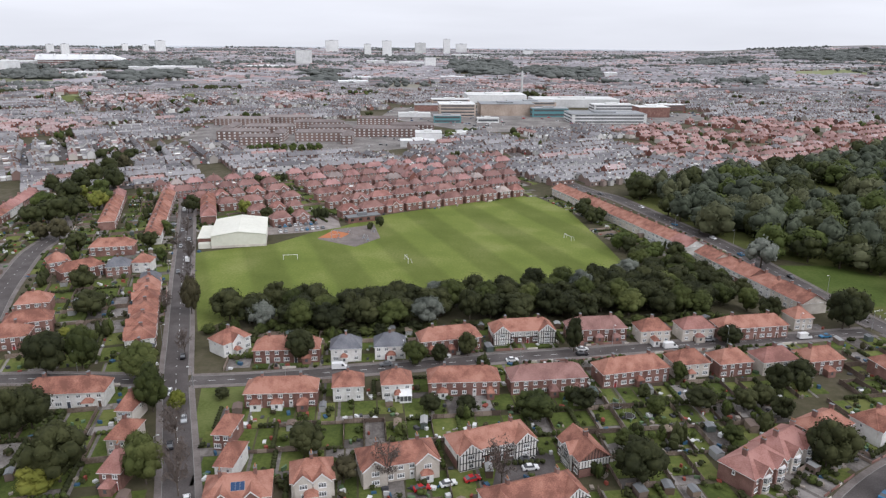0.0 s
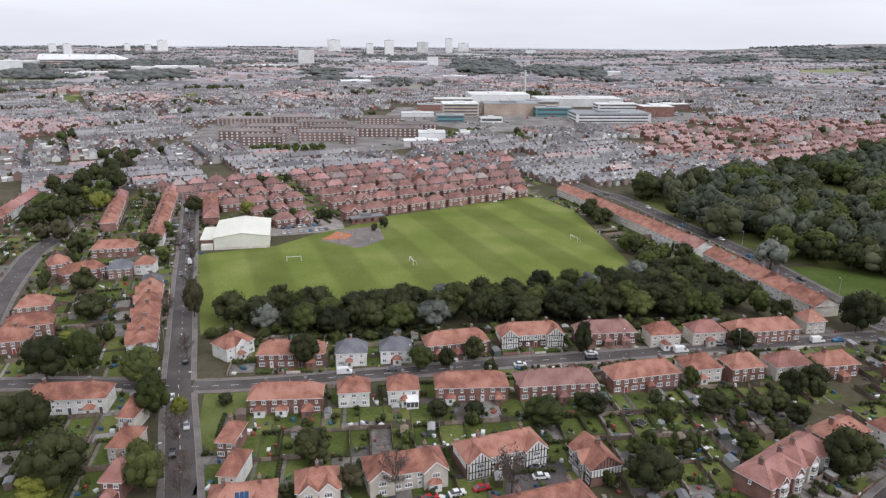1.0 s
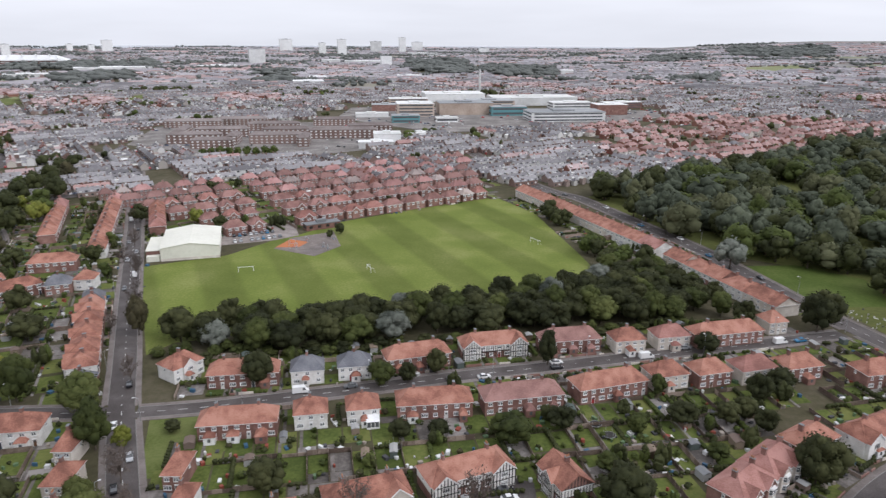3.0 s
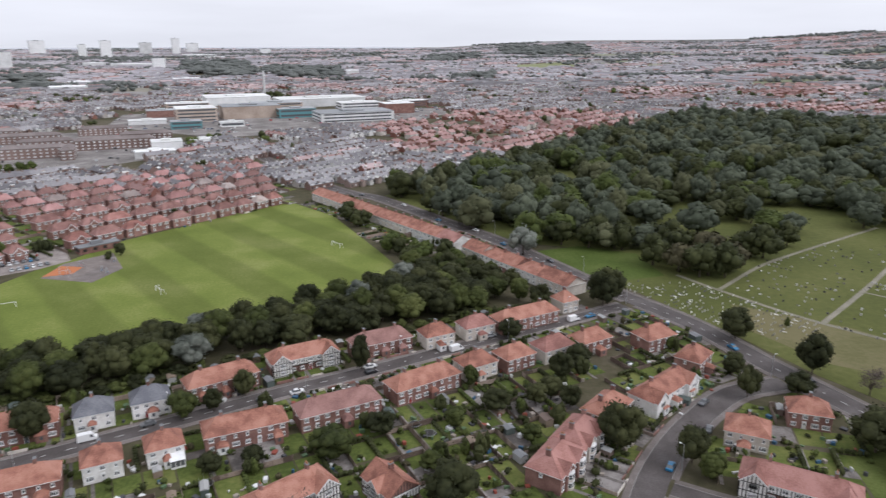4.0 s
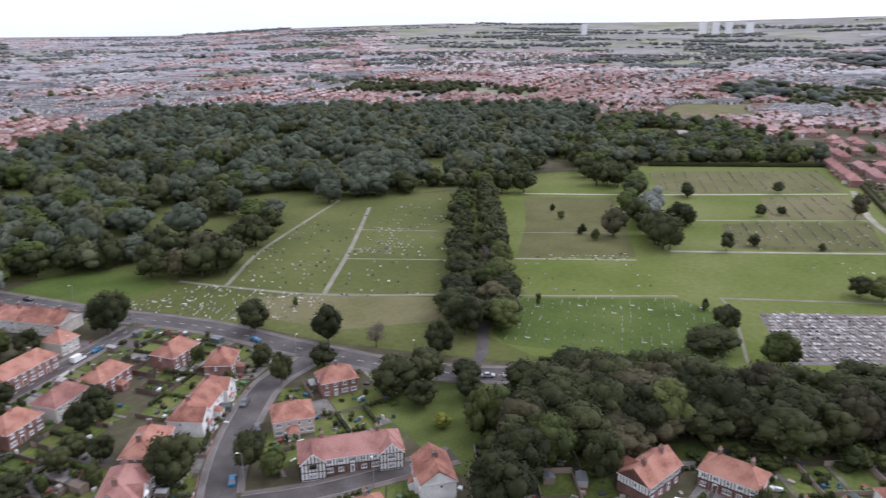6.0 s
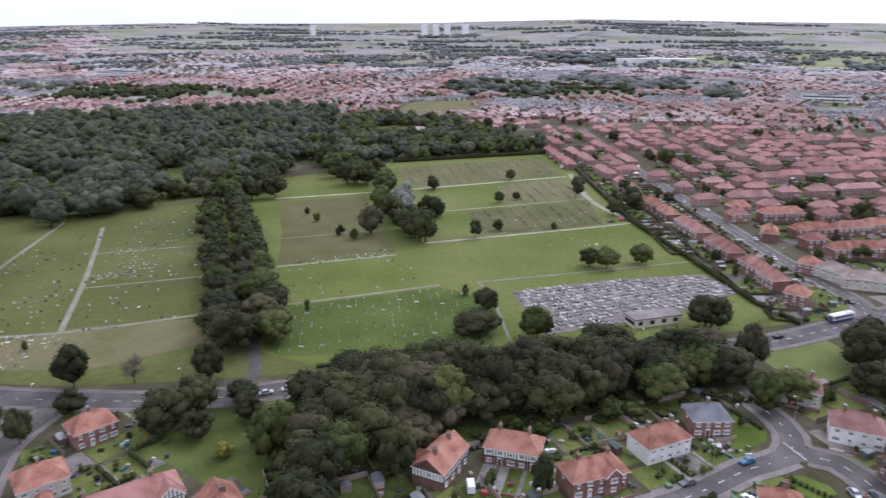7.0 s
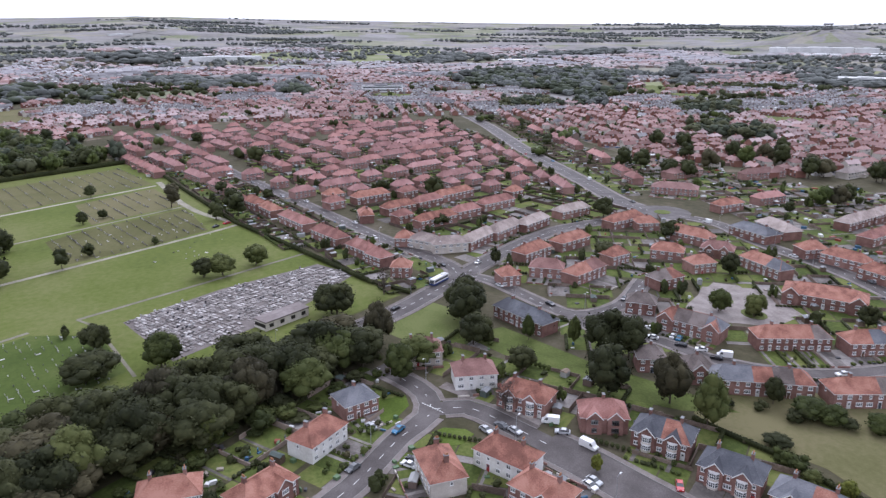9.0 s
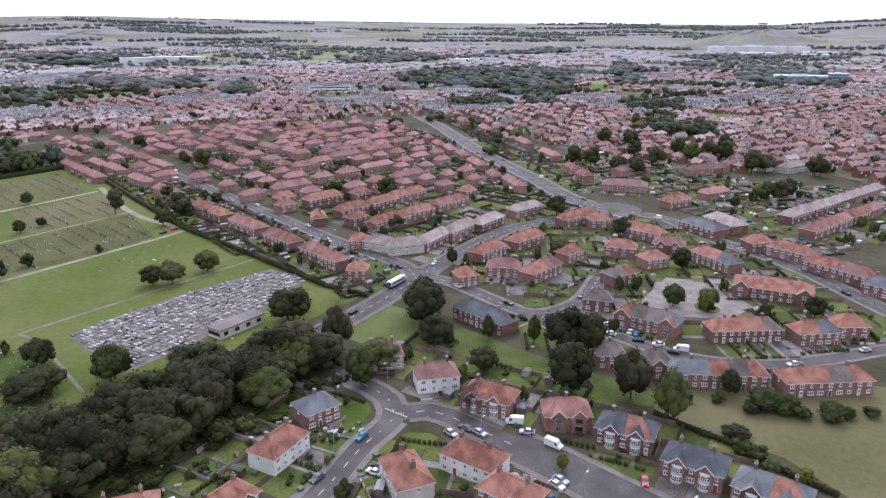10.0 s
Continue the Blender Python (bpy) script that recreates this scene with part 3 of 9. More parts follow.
def house(x, y, yaw, L, D, style, z=0.0, eave=4.75, group="houses along the streets", keep=False):
    """A two-storey house or short terrace: its long side lies along yaw, its front looks to its own -y."""
    if math.hypot(x, y - 30) > 290 and math.sin(radians(yaw)) * -x - math.cos(radians(yaw)) * (30 - y) < 0:
        yaw += 180
    HOUSES.append((x, y, math.cos(radians(yaw)), math.sin(radians(yaw)), L / 2 + 0.8, D / 2 + 1.6))
    if not keep and math.hypot(x, y - 30) > 465:
        FAR_HOUSES.append((x, y, z, radians(yaw), L, D, eave, style.split()))
        return None
    words = style.split()
    kind, tiles = words[0], words[1].split("-") if "-" in words[1] else []
    tile = tiles[0] if tiles else words[1]
    rng = random.Random(int(abs(x * 13.7) + abs(y * 7.3)))
    far = math.hypot(x, y - 30)
    near = far < 165
    hip = "flat_ends" not in words
    wings = []
    if "gables" in words:
        off = L / 2 - 3.2 if L > 18 else L * 0.22
        wings = [(-off, 3.0, 1.3, 2.9), (off, 3.0, 1.3, 2.9)] if L > 18 else [(-off, 2.1, 0.7, 2.4), (off, 2.1, 0.7, 2.4)]
    if "gable_one" in words:
        wings = [(0.0 if L < 12 else L * 0.2, 2.3, 0.8, 2.5)]
    rise = 3.5 + rng.uniform(-0.15, 0.2)
    label = f"{WALL_WORDS[kind]} two-storey house with {'hipped' if hip else 'gabled'} {TILE_WORDS[tile]} roof"
    h = thing("house", pose(x, y, z, 0, 0, yaw), label, "house", group)
    part("wall", wall_shape(L, D, eave, rise, hip, kind, wings), h)
    if "half" in words:
        # neighbours whose halves of the roof differ
        other = {"red": "brown", "slate": "red", "brown": "red", "pink": "brown", "stone": "red", "navy": "red"}[tile]
        roof = roof_shape(L, D, eave, rise, hip, TILE[tile])
        part("roof", roof, h)
        patch = Shape(TILE[other])
        zt = eave + 0.13
        q = D * 0.42
        for sg in (-1, 1):
            pts = [(0.2, sg * (D / 2 + 0.4), zt), (L / 2 + 0.3, sg * (D / 2 + 0.4), zt), (L / 2 - q, 0.02 * sg, eave + rise + 0.03), (0.2, 0.02 * sg, eave + rise + 0.03)]
            patch.face(pts if sg < 0 else pts[::-1])
        part("roof_patch", patch, h, "other half of the roof in another tile")
    elif tiles:
        # neighbours of one terrace, each with its own tiles
        part("roof", roof_shape(L, D, eave, rise, hip, TILE[tile]), h)
        zt, zr, q, n = eave + 0.13, eave + rise + 0.03, D * 0.42 if hip else 0.0, len(tiles)
        for k, other in enumerate(tiles):
            if other == tile:
                continue
            patch = Shape(TILE[other])
            u0, u1 = -L / 2 + L * k / n, -L / 2 + L * (k + 1) / n
            r0, r1 = (u0 + q if k == 0 else u0), (u1 - q if k == n - 1 else u1)
            for sg in (-1, 1):
                pts = [(u0 - 0.3 * (k == 0), sg * (D / 2 + 0.4), zt), (u1 + 0.3 * (k == n - 1), sg * (D / 2 + 0.4), zt), (r1, 0.02 * sg, zr), (r0, 0.02 * sg, zr)]
                patch.face(pts if sg < 0 else pts[::-1])
            if hip and k in (0, n - 1):
                e = -1 if k == 0 else 1
                pts = [(e * (L / 2 + 0.42), -D / 2 - 0.3, zt), (e * (L / 2 + 0.42), D / 2 + 0.3, zt), (e * (L / 2 - q + 0.02), 0, zr)]
                patch.face(pts if e > 0 else pts[::-1])
            part("roof_patch", patch, h, f"{TILE_WORDS[other]} stretch of the roof")
    else:
        part("roof", roof_shape(L, D, eave, rise, hip, TILE[tile]), h)
    for wing in wings:
        part("gable_roof", wing_roof(D, eave, TILE[tile], wing), h)
    if kind == "tudor" and (wings or near):
        part("timber_frame", timbers(L, D, eave, wings, True, style), h, "black timber framing over white panels")
    elif wings and rng.random() < 0.25 and near:
        part("timber_frame", timbers(L, D, eave, wings, False), h, "black timber framing in the gables")
    n = 1 if L < 13 or far > 420 else 2
    for k in range(n):
        cx = 0.0 if n == 1 else (-L * 0.27 if k == 0 else L * 0.27)
        c = part("chimney", CHIMNEY["brick"], h, at=pose(cx, 0.35, eave + rise, 0, 0, 90))
        if far < 160:
            for py in (-0.35, 0.1, 0.5):
                part("chimney_pot", POT_MESH, c, at=pose(py * 0.8, 0, 1.16))
    facade(h, L, D, -1, near, rng, wings, step=2.9 if far < 260 else 3.4, sparse=False, doors=far < 330, far=far > 300)
    if far < 300:
        facade(h, L, D, 1, near, rng, [], step=3.4 if far < 240 else 4.6, sparse=far > 200, doors=far < 240)
    for sg in (-1, 1):
        if far < 240:
            whole, frame_only, pane = WIN["small"]
            part("window", whole, h, at=pose(sg * (L / 2 + 0.012), 0.6, 3.25, 0, 0, 90 * sg))
    if far < 235 and y > 100 and kind != "tudor" and "bay" not in words:
        for k in range(1 if L < 16 else 3):
            if rng.random() < 0.75:
                px = -L / 2 + L * (k + 0.5) / (1 if L < 16 else 3) + rng.uniform(-1, 1)
                dp, wd, ht = rng.uniform(1.4, 3.2), rng.uniform(1.0, 1.7), 2.3
                s = Shape(WALL[kind] if rng.random() < 0.7 else WHITE, TILE["red" if tile == "slate" else tile], GLASS)
                y0 = -D / 2 - dp
                s.box(px - wd, px + wd, y0, -D / 2 - 0.01, 0, ht)
                s.solid([(px - wd - 0.2, y0 - 0.2, ht), (px + wd + 0.2, y0 - 0.2, ht), (px + wd + 0.2, -D / 2 - 0.01, ht + 0.1), (px - wd - 0.2, -D / 2 - 0.01, ht + 0.1), (px - wd * 0.4, y0 + 0.9, ht + 0.9), (px + wd * 0.4, y0 + 0.9, ht + 0.9), (px + wd * 0.4, -D / 2 - 0.01, ht + 0.95), (px - wd * 0.4, -D / 2 - 0.01, ht + 0.95)], [(0, 1, 5, 4), (1, 2, 6, 5), (3, 0, 4, 7), (4, 5, 6, 7)], 1)
                s.box(px - 0.4, px + 0.4, y0 - 0.03, y0 + 0.02, 0.9, 1.9, 2)
                part("porch", s, h, "small lean-to porch at the back door")
    if "bay" in words:
        for (wx, ww, wp, wr) in wings:
            s = Shape(WHITE, GLASS, WALL["cream"])
            line = [(-1.3, 0), (-1.25, -0.07), (-0.80, -0.68), (-0.75, -0.75), (-0.66, -0.75), (-0.3, -0.75), (-0.2, -0.75), (0.2, -0.75), (0.3, -0.75), (0.66, -0.75), (0.75, -0.75), (0.80, -0.68), (1.25, -0.07), (1.3, 0)]
            panes = (1, 4, 6, 8, 11)
            levels = [(0, 2), (0.7, 0), (0.8, 1), (1.4, 0), (1.48, 1), (2.0, 0), (2.4, 2), (3.0, 0), (3.1, 1), (3.75, 0), (3.83, 1), (4.35, 0), (4.75, 0)]
            for (lo, sl), (hi_, _) in zip(levels, levels[1:]):
                for i in range(len(line) - 1):
                    (ax, ay), (bx, by) = line[i], line[i + 1]
                    s.face([(ax, ay, lo), (bx, by, lo), (bx, by, hi_), (ax, ay, hi_)], sl if sl != 1 or i in panes else 0)
            s.face([(px, py, 4.75) for px, py in line])
            part("bay_window", s, h, "two-storey white bay window", at=pose(wx, -D / 2 - wp, 0))
    return h


def terrace_row(x0, y0, x1, y1, unit, gap, D, style, group, z=0.0, jitter=0.0, seed=1, front=-1, swing=0.0):
    """Short blocks one after another along a line."""
    rng = random.Random(seed)
    a, b = Vector((x0, y0)), Vector((x1, y1))
    d = (b - a).normalized()
    yaw = math.degrees(math.atan2(d.y, d.x)) + (0 if front < 0 else 180)
    total, t = (b - a).length, 0.0
    styles = style.split("|")
    while t + unit * 0.7 < total:
        L = unit * rng.choice((0.75, 1.0, 1.0, 1.25) if not swing else (0.72, 1.0, 1.3, 1.6))
        c = a + d * (t + L / 2) + Vector((-d.y, d.x)) * rng.uniform(-jitter, jitter)
        house(c.x, c.y, yaw + (rng.uniform(-swing, swing) + (90 if L < unit and rng.random() < 0.4 else 0) if swing else 0), L, D, rng.choice(styles), z, group=group)
        t += L + gap + (gap * rng.choice((0, 0, 0.8)) if swing else 0)
    return


# ---------- trees and hedges ----------
def ico(level):
    bm = bmesh.new()
    bmesh.ops.create_icosphere(bm, subdivisions=level, radius=1)
    v = [p.co.copy() for p in bm.verts]
    f = [tuple(q.index for q in p.verts) for p in bm.faces]
    bm.free()
    return v, f


ICO = {0: ico(0), 1: ico(1), 2: ico(2)}


def crown_shape(rng, mat, w, h, base, lumps, leaves, level=2, leaf=0.55, core=True, big=1.0):
    """Leaf clumps round many small lumps in an uneven outline, with gaps between them."""
    s = Shape(mat)
    s.soft = True
    centre = Vector((0, 0, base + h / 2))
    spots = []
    for k in range(lumps):
        for _ in range(20):
            p = Vector((rng.uniform(-1, 1), rng.uniform(-1, 1), rng.uniform(-1, 1)))
            if 0.25 < p.length < 1:
                break
        p = p.normalized() * (0.35 + 0.42 * rng.random())
        taper = 1.0 - 0.35 * max(0, p.z)
        q = centre + Vector((p.x * w / 2 * taper, p.y * w / 2 * taper, p.z * h / 2))
        spots.append((q, big * rng.uniform(0.22, 0.36) * min(w, h) * (0.9 if lumps > 8 else 1.25)))
    v, f = ICO[level]
    if core:
        for q, r in spots:
            o = Vector((rng.uniform(0, 50), rng.uniform(0, 50), rng.uniform(0, 50)))
            s.solid([q + p * r * (0.80 + 0.42 * noise.noise(p * 1.9 + o)) for p in v], f)
    for k in range(leaves):
        q, r = rng.choice(spots)
        d = Vector((rng.gauss(0, 1), rng.gauss(0, 1), rng.gauss(0.25, 1))).normalized()
        c = q + d * r * rng.uniform(0.82, 1.1)
        u = (d.orthogonal().normalized() + Vector((rng.uniform(-1, 1), rng.uniform(-1, 1), rng.uniform(-1, 1))) * 0.7).normalized()
        t = u.cross(d).normalized()
        e = leaf * rng.uniform(0.6, 1.35)
        s.face([c + u * e, c + t * e * 0.7, c - u * e, c - t * e * 0.7])
    return s


def trunk_shape(rng, height, base, w):
    s = Shape(BARK)
    r = 0.05 * height ** 0.9 * 0.6
    s.tube((0, 0, -0.1), (0, 0, base + 0.2 * height), r, r * 0.6, 7)
    for k in range(6):
        a = 6.283 * k / 6 + rng.uniform(-0.4, 0.4)
        z = base + rng.uniform(-0.1, 0.25) * height
        s.tube((0, 0, z), (math.cos(a) * w * 0.32, math.sin(a) * w * 0.32, z + height * rng.uniform(0.12, 0.3)), r * 0.45, r * 0.12, 5)
    return s


def bare_shape(rng, w, h, base):
    """Branches and fine twigs of a thin crown."""
    s = Shape(LEAF["bare"])
    for k in range(26):
        a, up = rng.uniform(0, 6.283), rng.uniform(0.1, 1.0)
        rr = w / 2 * math.sqrt(max(0.05, 1 - (up * 2 - 1) ** 2))
        tip = Vector((math.cos(a) * rr, math.sin(a) * rr, base + h * up))
        mid = Vector((tip.x * 0.35, tip.y * 0.35, base + h * up * 0.55))
        s.tube((0, 0, base * 0.9), mid, 0.09, 0.06, 4)
        s.tube(mid, tip, 0.06, 0.02, 4)
        for j in range(34):
            c = mid.lerp(tip, rng.uniform(0.25, 1.1)) + Vector((rng.uniform(-1, 1), rng.uniform(-1, 1), rng.uniform(-0.6, 1))) * w * 0.10
            u = Vector((rng.uniform(-1, 1), rng.uniform(-1, 1), rng.uniform(-0.4, 1))).normalized()
            t = u.orthogonal().normalized()
            e = rng.uniform(0.3, 0.65)
            s.face([c + u * e, c + t * e * 0.16, c - u * e, c - t * e * 0.16])
    return s


TREES = {}
TREE_WORDS = {"dark": "broad dark green tree with a dense crown", "green": "leafy green tree with a rounded crown", "lime": "bright yellow-green leafy tree", "silver": "silvery-leaved tree with loose crown", "rust": "brown-tinged autumn tree in leaf", "bare": "thin nearly bare brown-twigged tree", "cone": "dark narrow conifer by the road", "shrub": "low dark green shrub"}


def tree_meshes(kind, k):
    if (kind, k) not in TREES:
        rng = random.Random(hash_of(kind) + k * 17)
        if kind == "bare":
            t, c = trunk_shape(rng, 10, 2.6, 7), bare_shape(rng, 7.5, 7.6, 2.4)
        elif kind == "cone":
            t = trunk_shape(rng, 10, 1.0, 2)
            c = Shape(TREE_LEAF["dark"])
            q = crown_shape(rng, TREE_LEAF["dark"], 4.4, 6.0, 0.6, 16, 800, 0, 0.24)
            q2 = crown_shape(rng, TREE_LEAF["dark"], 2.8, 4.6, 5.4, 8, 400, 0, 0.22)
            c.solid(q.v, q.f)
            c.solid(q2.v, q2.f)
        elif kind == "shrub":
            t, c = trunk_shape(rng, 4, 0.2, 4), crown_shape(rng, TREE_LEAF["dark" if k % 2 else "green"], 9.5, 9.5, 0.2, 14, 620, 0, 0.50)
        else:
            t, c = trunk_shape(rng, 10, 1.8, 8), crown_shape(rng, TREE_LEAF[kind], 9.8, 8.8, 1.2, 60, 2500, 0, 0.25, big=0.78)
        TREES[kind, k] = (t.mesh("trunk"), c.mesh("crown"))
    return TREES[kind, k]


def hash_of(text):
    return sum(ord(c) * (i + 3) for i, c in enumerate(text))


FAR_TREES = []


def join_trees():
    """The trees that stand farther off, in one mesh."""
    s = Shape(LEAF["dark"], LEAF["green"], LEAF["silver"], LEAF["lime"], LEAF["rust"], BARK)
    s.soft = True
    slot = {"dark": 0, "green": 1, "silver": 2, "lime": 3, "rust": 4, "cone": 0, "olive": 4, "wood": 1}
    for i, (x, y, h, w, kind) in enumerate(FAR_TREES):
        rng = random.Random(i)
        q = crown_shape(rng, BARK, w, h * 0.86, h * 0.14, 22, 300, 0, 0.055 * w)
        s.solid([(x + p[0], y + p[1], p[2]) for p in q.v], q.f, slot[kind])
        s.tube((x, y, 0), (x, y, h * 0.4), 0.03 * w, 0.02 * w, 6, 5)
    tagged(new("distant_trees", s.mesh("distant_trees")), "dark green trees among the farther streets", "trees", kind="stuff")


def tree(x, y, h, w, kind="dark", z=0.0, group="trees"):
    """A tree of height h and crown width w metres."""
    k = int(abs(x * 3.1 + y * 1.7)) % 4
    if math.hypot(x, y) > 335 and kind not in ("shrub", "bare"):
        FAR_TREES.append((x, y, h, w, kind))
        return None
    trunk, crown = tree_meshes(kind, k)
    if kind == "shrub":
        ob = new("shrub", crown)
        ob.matrix_world = pose(x, y, z, 0, 0, (x * 37 + y * 11) % 360) @ Matrix.Diagonal((w / 9.2, w / 9.2, h / 9.6, 1))
        return tagged(ob, "rounded dark green shrub on the grass", "shrub", group)
    t = thing("tree" if kind != "shrub" else "shrub", pose(x, y, z, 0, 0, (x * 37 + y * 11) % 360) @ Matrix.Diagonal((w / 9.2, w / 9.2, h / 10.2, 1)), TREE_WORDS[kind], "tree" if kind != "shrub" else "shrub", group)
    part("trunk", trunk, t)
    part("crown", crown, t)
    return t


def scatter(poly, step, seed, jitter=0.45, holes=()):
    rng = random.Random(seed)
    xs, ys = [p[0] for p in poly], [p[1] for p in poly]
    out = []
    row, y = 0, min(ys)
    while y < max(ys):
        x = min(xs) + (step / 2 if row % 2 else 0)
        while x < max(xs):
            p = (x + rng.uniform(-jitter, jitter) * step, y + rng.uniform(-jitter, jitter) * step)
            if inside(p, poly) and not any(inside(p, q) for q in holes):
                out.append(p)
            x += step
        y += step * 0.87
        row += 1
    return out


def wood(name, poly, step, h, kinds, seed, label, holes=(), lite=False, z=None, far=False):
    """Many trees of a wood in one joined mesh."""
    rng = random.Random(seed)
    stock = {}
    for kd in sorted(set(kinds)):
        for k in range(6):
            r = random.Random(seed + k * 5 + hash_of(kd))
            q = crown_shape(r, LEAF[kd], 9.6, 8.4, 1.0, 6 if far else 14 if lite else 34, 0 if far else 110 if lite else 520, 0, 0.7 if lite else 0.50, big=1.3 if far else 1.1 if lite else 1.0)
            t = Shape(BARK)
            t.tube((0, 0, 0), (0, 0, 3.5), 0.35, 0.2, 5)
            stock[kd, k] = (np.array(q.v), q.f, np.array(t.v), t.f)
    mats = [LEAF[k] for k in sorted(set(kinds))] + [BARK]
    order = {k: i for i, k in enumerate(sorted(set(kinds)))}
    V, F, M, n = [], [], [], 0
    for (x, y) in scatter(poly, step, seed, 0.42, holes):
        if far and noise.noise((x / 70, y / 70, 8.0)) < -0.08:
            continue
        kd = rng.choice(kinds)
        cv, cf, tv, tf = stock[kd, rng.randrange(6)]
        a, hh = rng.uniform(0, 6.28), h * rng.uniform(0.65, 1.3) / 10
        ww = step * rng.uniform(0.75, 1.5) / 9.2
        c, sn = math.cos(a), math.sin(a)
        z0 = land(x, y) if z is None else z
        for v, f, mi in ((cv, cf, order[kd]), (tv, tf, len(order))):
            out = np.stack([(v[:, 0] * c - v[:, 1] * sn) * ww + x, (v[:, 0] * sn + v[:, 1] * c) * ww + y, v[:, 2] * hh + z0], 1)
            V.append(out)
            F += [tuple(i + n for i in q) for q in f]
            M += [mi] * len(f)
            n += len(v)
    me = bpy.data.meshes.new(name)
    me.from_pydata(np.concatenate(V).tolist(), [], F)
    for m in mats:
        me.materials.append(m)
    me.polygons.foreach_set("material_index", M)
    me.polygons.foreach_set("use_smooth", [True] * len(F))
    me.update()
    return tagged(new(name, me), label, "trees", kind="stuff")


def hedge(x0, y0, x1, y1, h=1.4, w=1.0, mat=None, label="clipped dark green garden hedge"):
    a, b = Vector((x0, y0, 0)), Vector((x1, y1, 0))
    L = (b - a).length
    rng = random.Random(int(abs(x0 * 9 + y0 * 5)))
    s = Shape(mat or LEAF["dark"])
    n = max(2, int(L / 0.8))
    yaw = math.degrees(math.atan2(b.y - a.y, b.x - a.x))
    for k in range(n):
        x = L * (k + 0.5) / n
        v, f = ICO[1]
        r = Vector((0.75 * L / n + 0.15, w * 0.6, h * 0.6))
        o = rng.uniform(0, 90)
        s.solid([Vector((x + p.x * r.x * (1 + 0.25 * noise.noise(p * 2 + Vector((o, 0, 0)))), p.y * r.y, h * 0.48 + p.z * r.z * (1 + 0.2 * noise.noise(p * 2 + Vector((0, o, 0)))))) for p in v], f)
    for k in range(n * 7):
        c = Vector((rng.uniform(0, L), rng.uniform(-0.55, 0.55) * w, h * rng.uniform(0.3, 1.08)))
        u = Vector((rng.uniform(-1, 1), rng.uniform(-1, 1), rng.uniform(-0.5, 1))).normalized()
        t = u.orthogonal().normalized()
        s.face([c + u * 0.22, c + t * 0.16, c - u * 0.22, c - t * 0.16])
    ob = new("hedge", s.mesh("hedge"))
    ob.matrix_world = pose(a.x, a.y, 0, 0, 0, yaw)
    return tagged(ob, label, "hedge", "garden hedges")


def fence(x0, y0, x1, y1, h=1.5, label="weathered brown wooden garden fence"):
    a, b = Vector((x0, y0, 0)), Vector((x1, y1, 0))
    L = (b - a).length
    yaw = math.degrees(math.atan2(b.y - a.y, b.x - a.x))
    n = max(1, int(L / 1.9))
    rng = random.Random(int(abs(x0 * 9 + y0 * 5)))
    f = thing("fence", pose(a.x, a.y, 0, 0, 0, yaw), label, "fence", "garden fences")
    for k in range(n + 1):
        x = L * k / n
        part("post", FENCE_POST, f, at=pose(x, 0, 0) @ Matrix.Diagonal((1, 1, h + 0.1, 1)))
        if k < n:
            part("panel", FENCE_PANEL, f, at=pose(x + 0.06, 0, 0.08) @ Matrix.Diagonal((L / n - 0.12, 1, h * rng.uniform(0.92, 1.02) - 0.08, 1)))
    return f


def fence_meshes():
    p, q = Shape(FENCE), Shape(FENCE)
    p.box(-0.06, 0.06, -0.06, 0.06, 0, 1)
    q.solid([(0, -0.02, 0), (1, -0.02, 0), (1, 0.02, 0), (0, 0.02, 0), (0, -0.02, 0.95), (1, -0.02, 0.95), (1, 0.02, 0.95), (0, 0.02, 0.95), (0, -0.05, 0.96), (1, -0.05, 0.96), (1, 0.05, 0.96), (0, 0.05, 0.96), (0, 0, 1), (1, 0, 1)],
            [(0, 1, 5, 4), (2, 3, 7, 6), (4, 5, 9, 8), (6, 7, 11, 10), (8, 9, 13, 12), (10, 11, 12, 13), (0, 4, 8, 12, 11, 7, 3), (1, 2, 6, 10, 13, 9, 5), (3, 2, 1, 0)])
    return p.mesh("post"), q.mesh("panel")


FENCE_POST, FENCE_PANEL = fence_meshes()


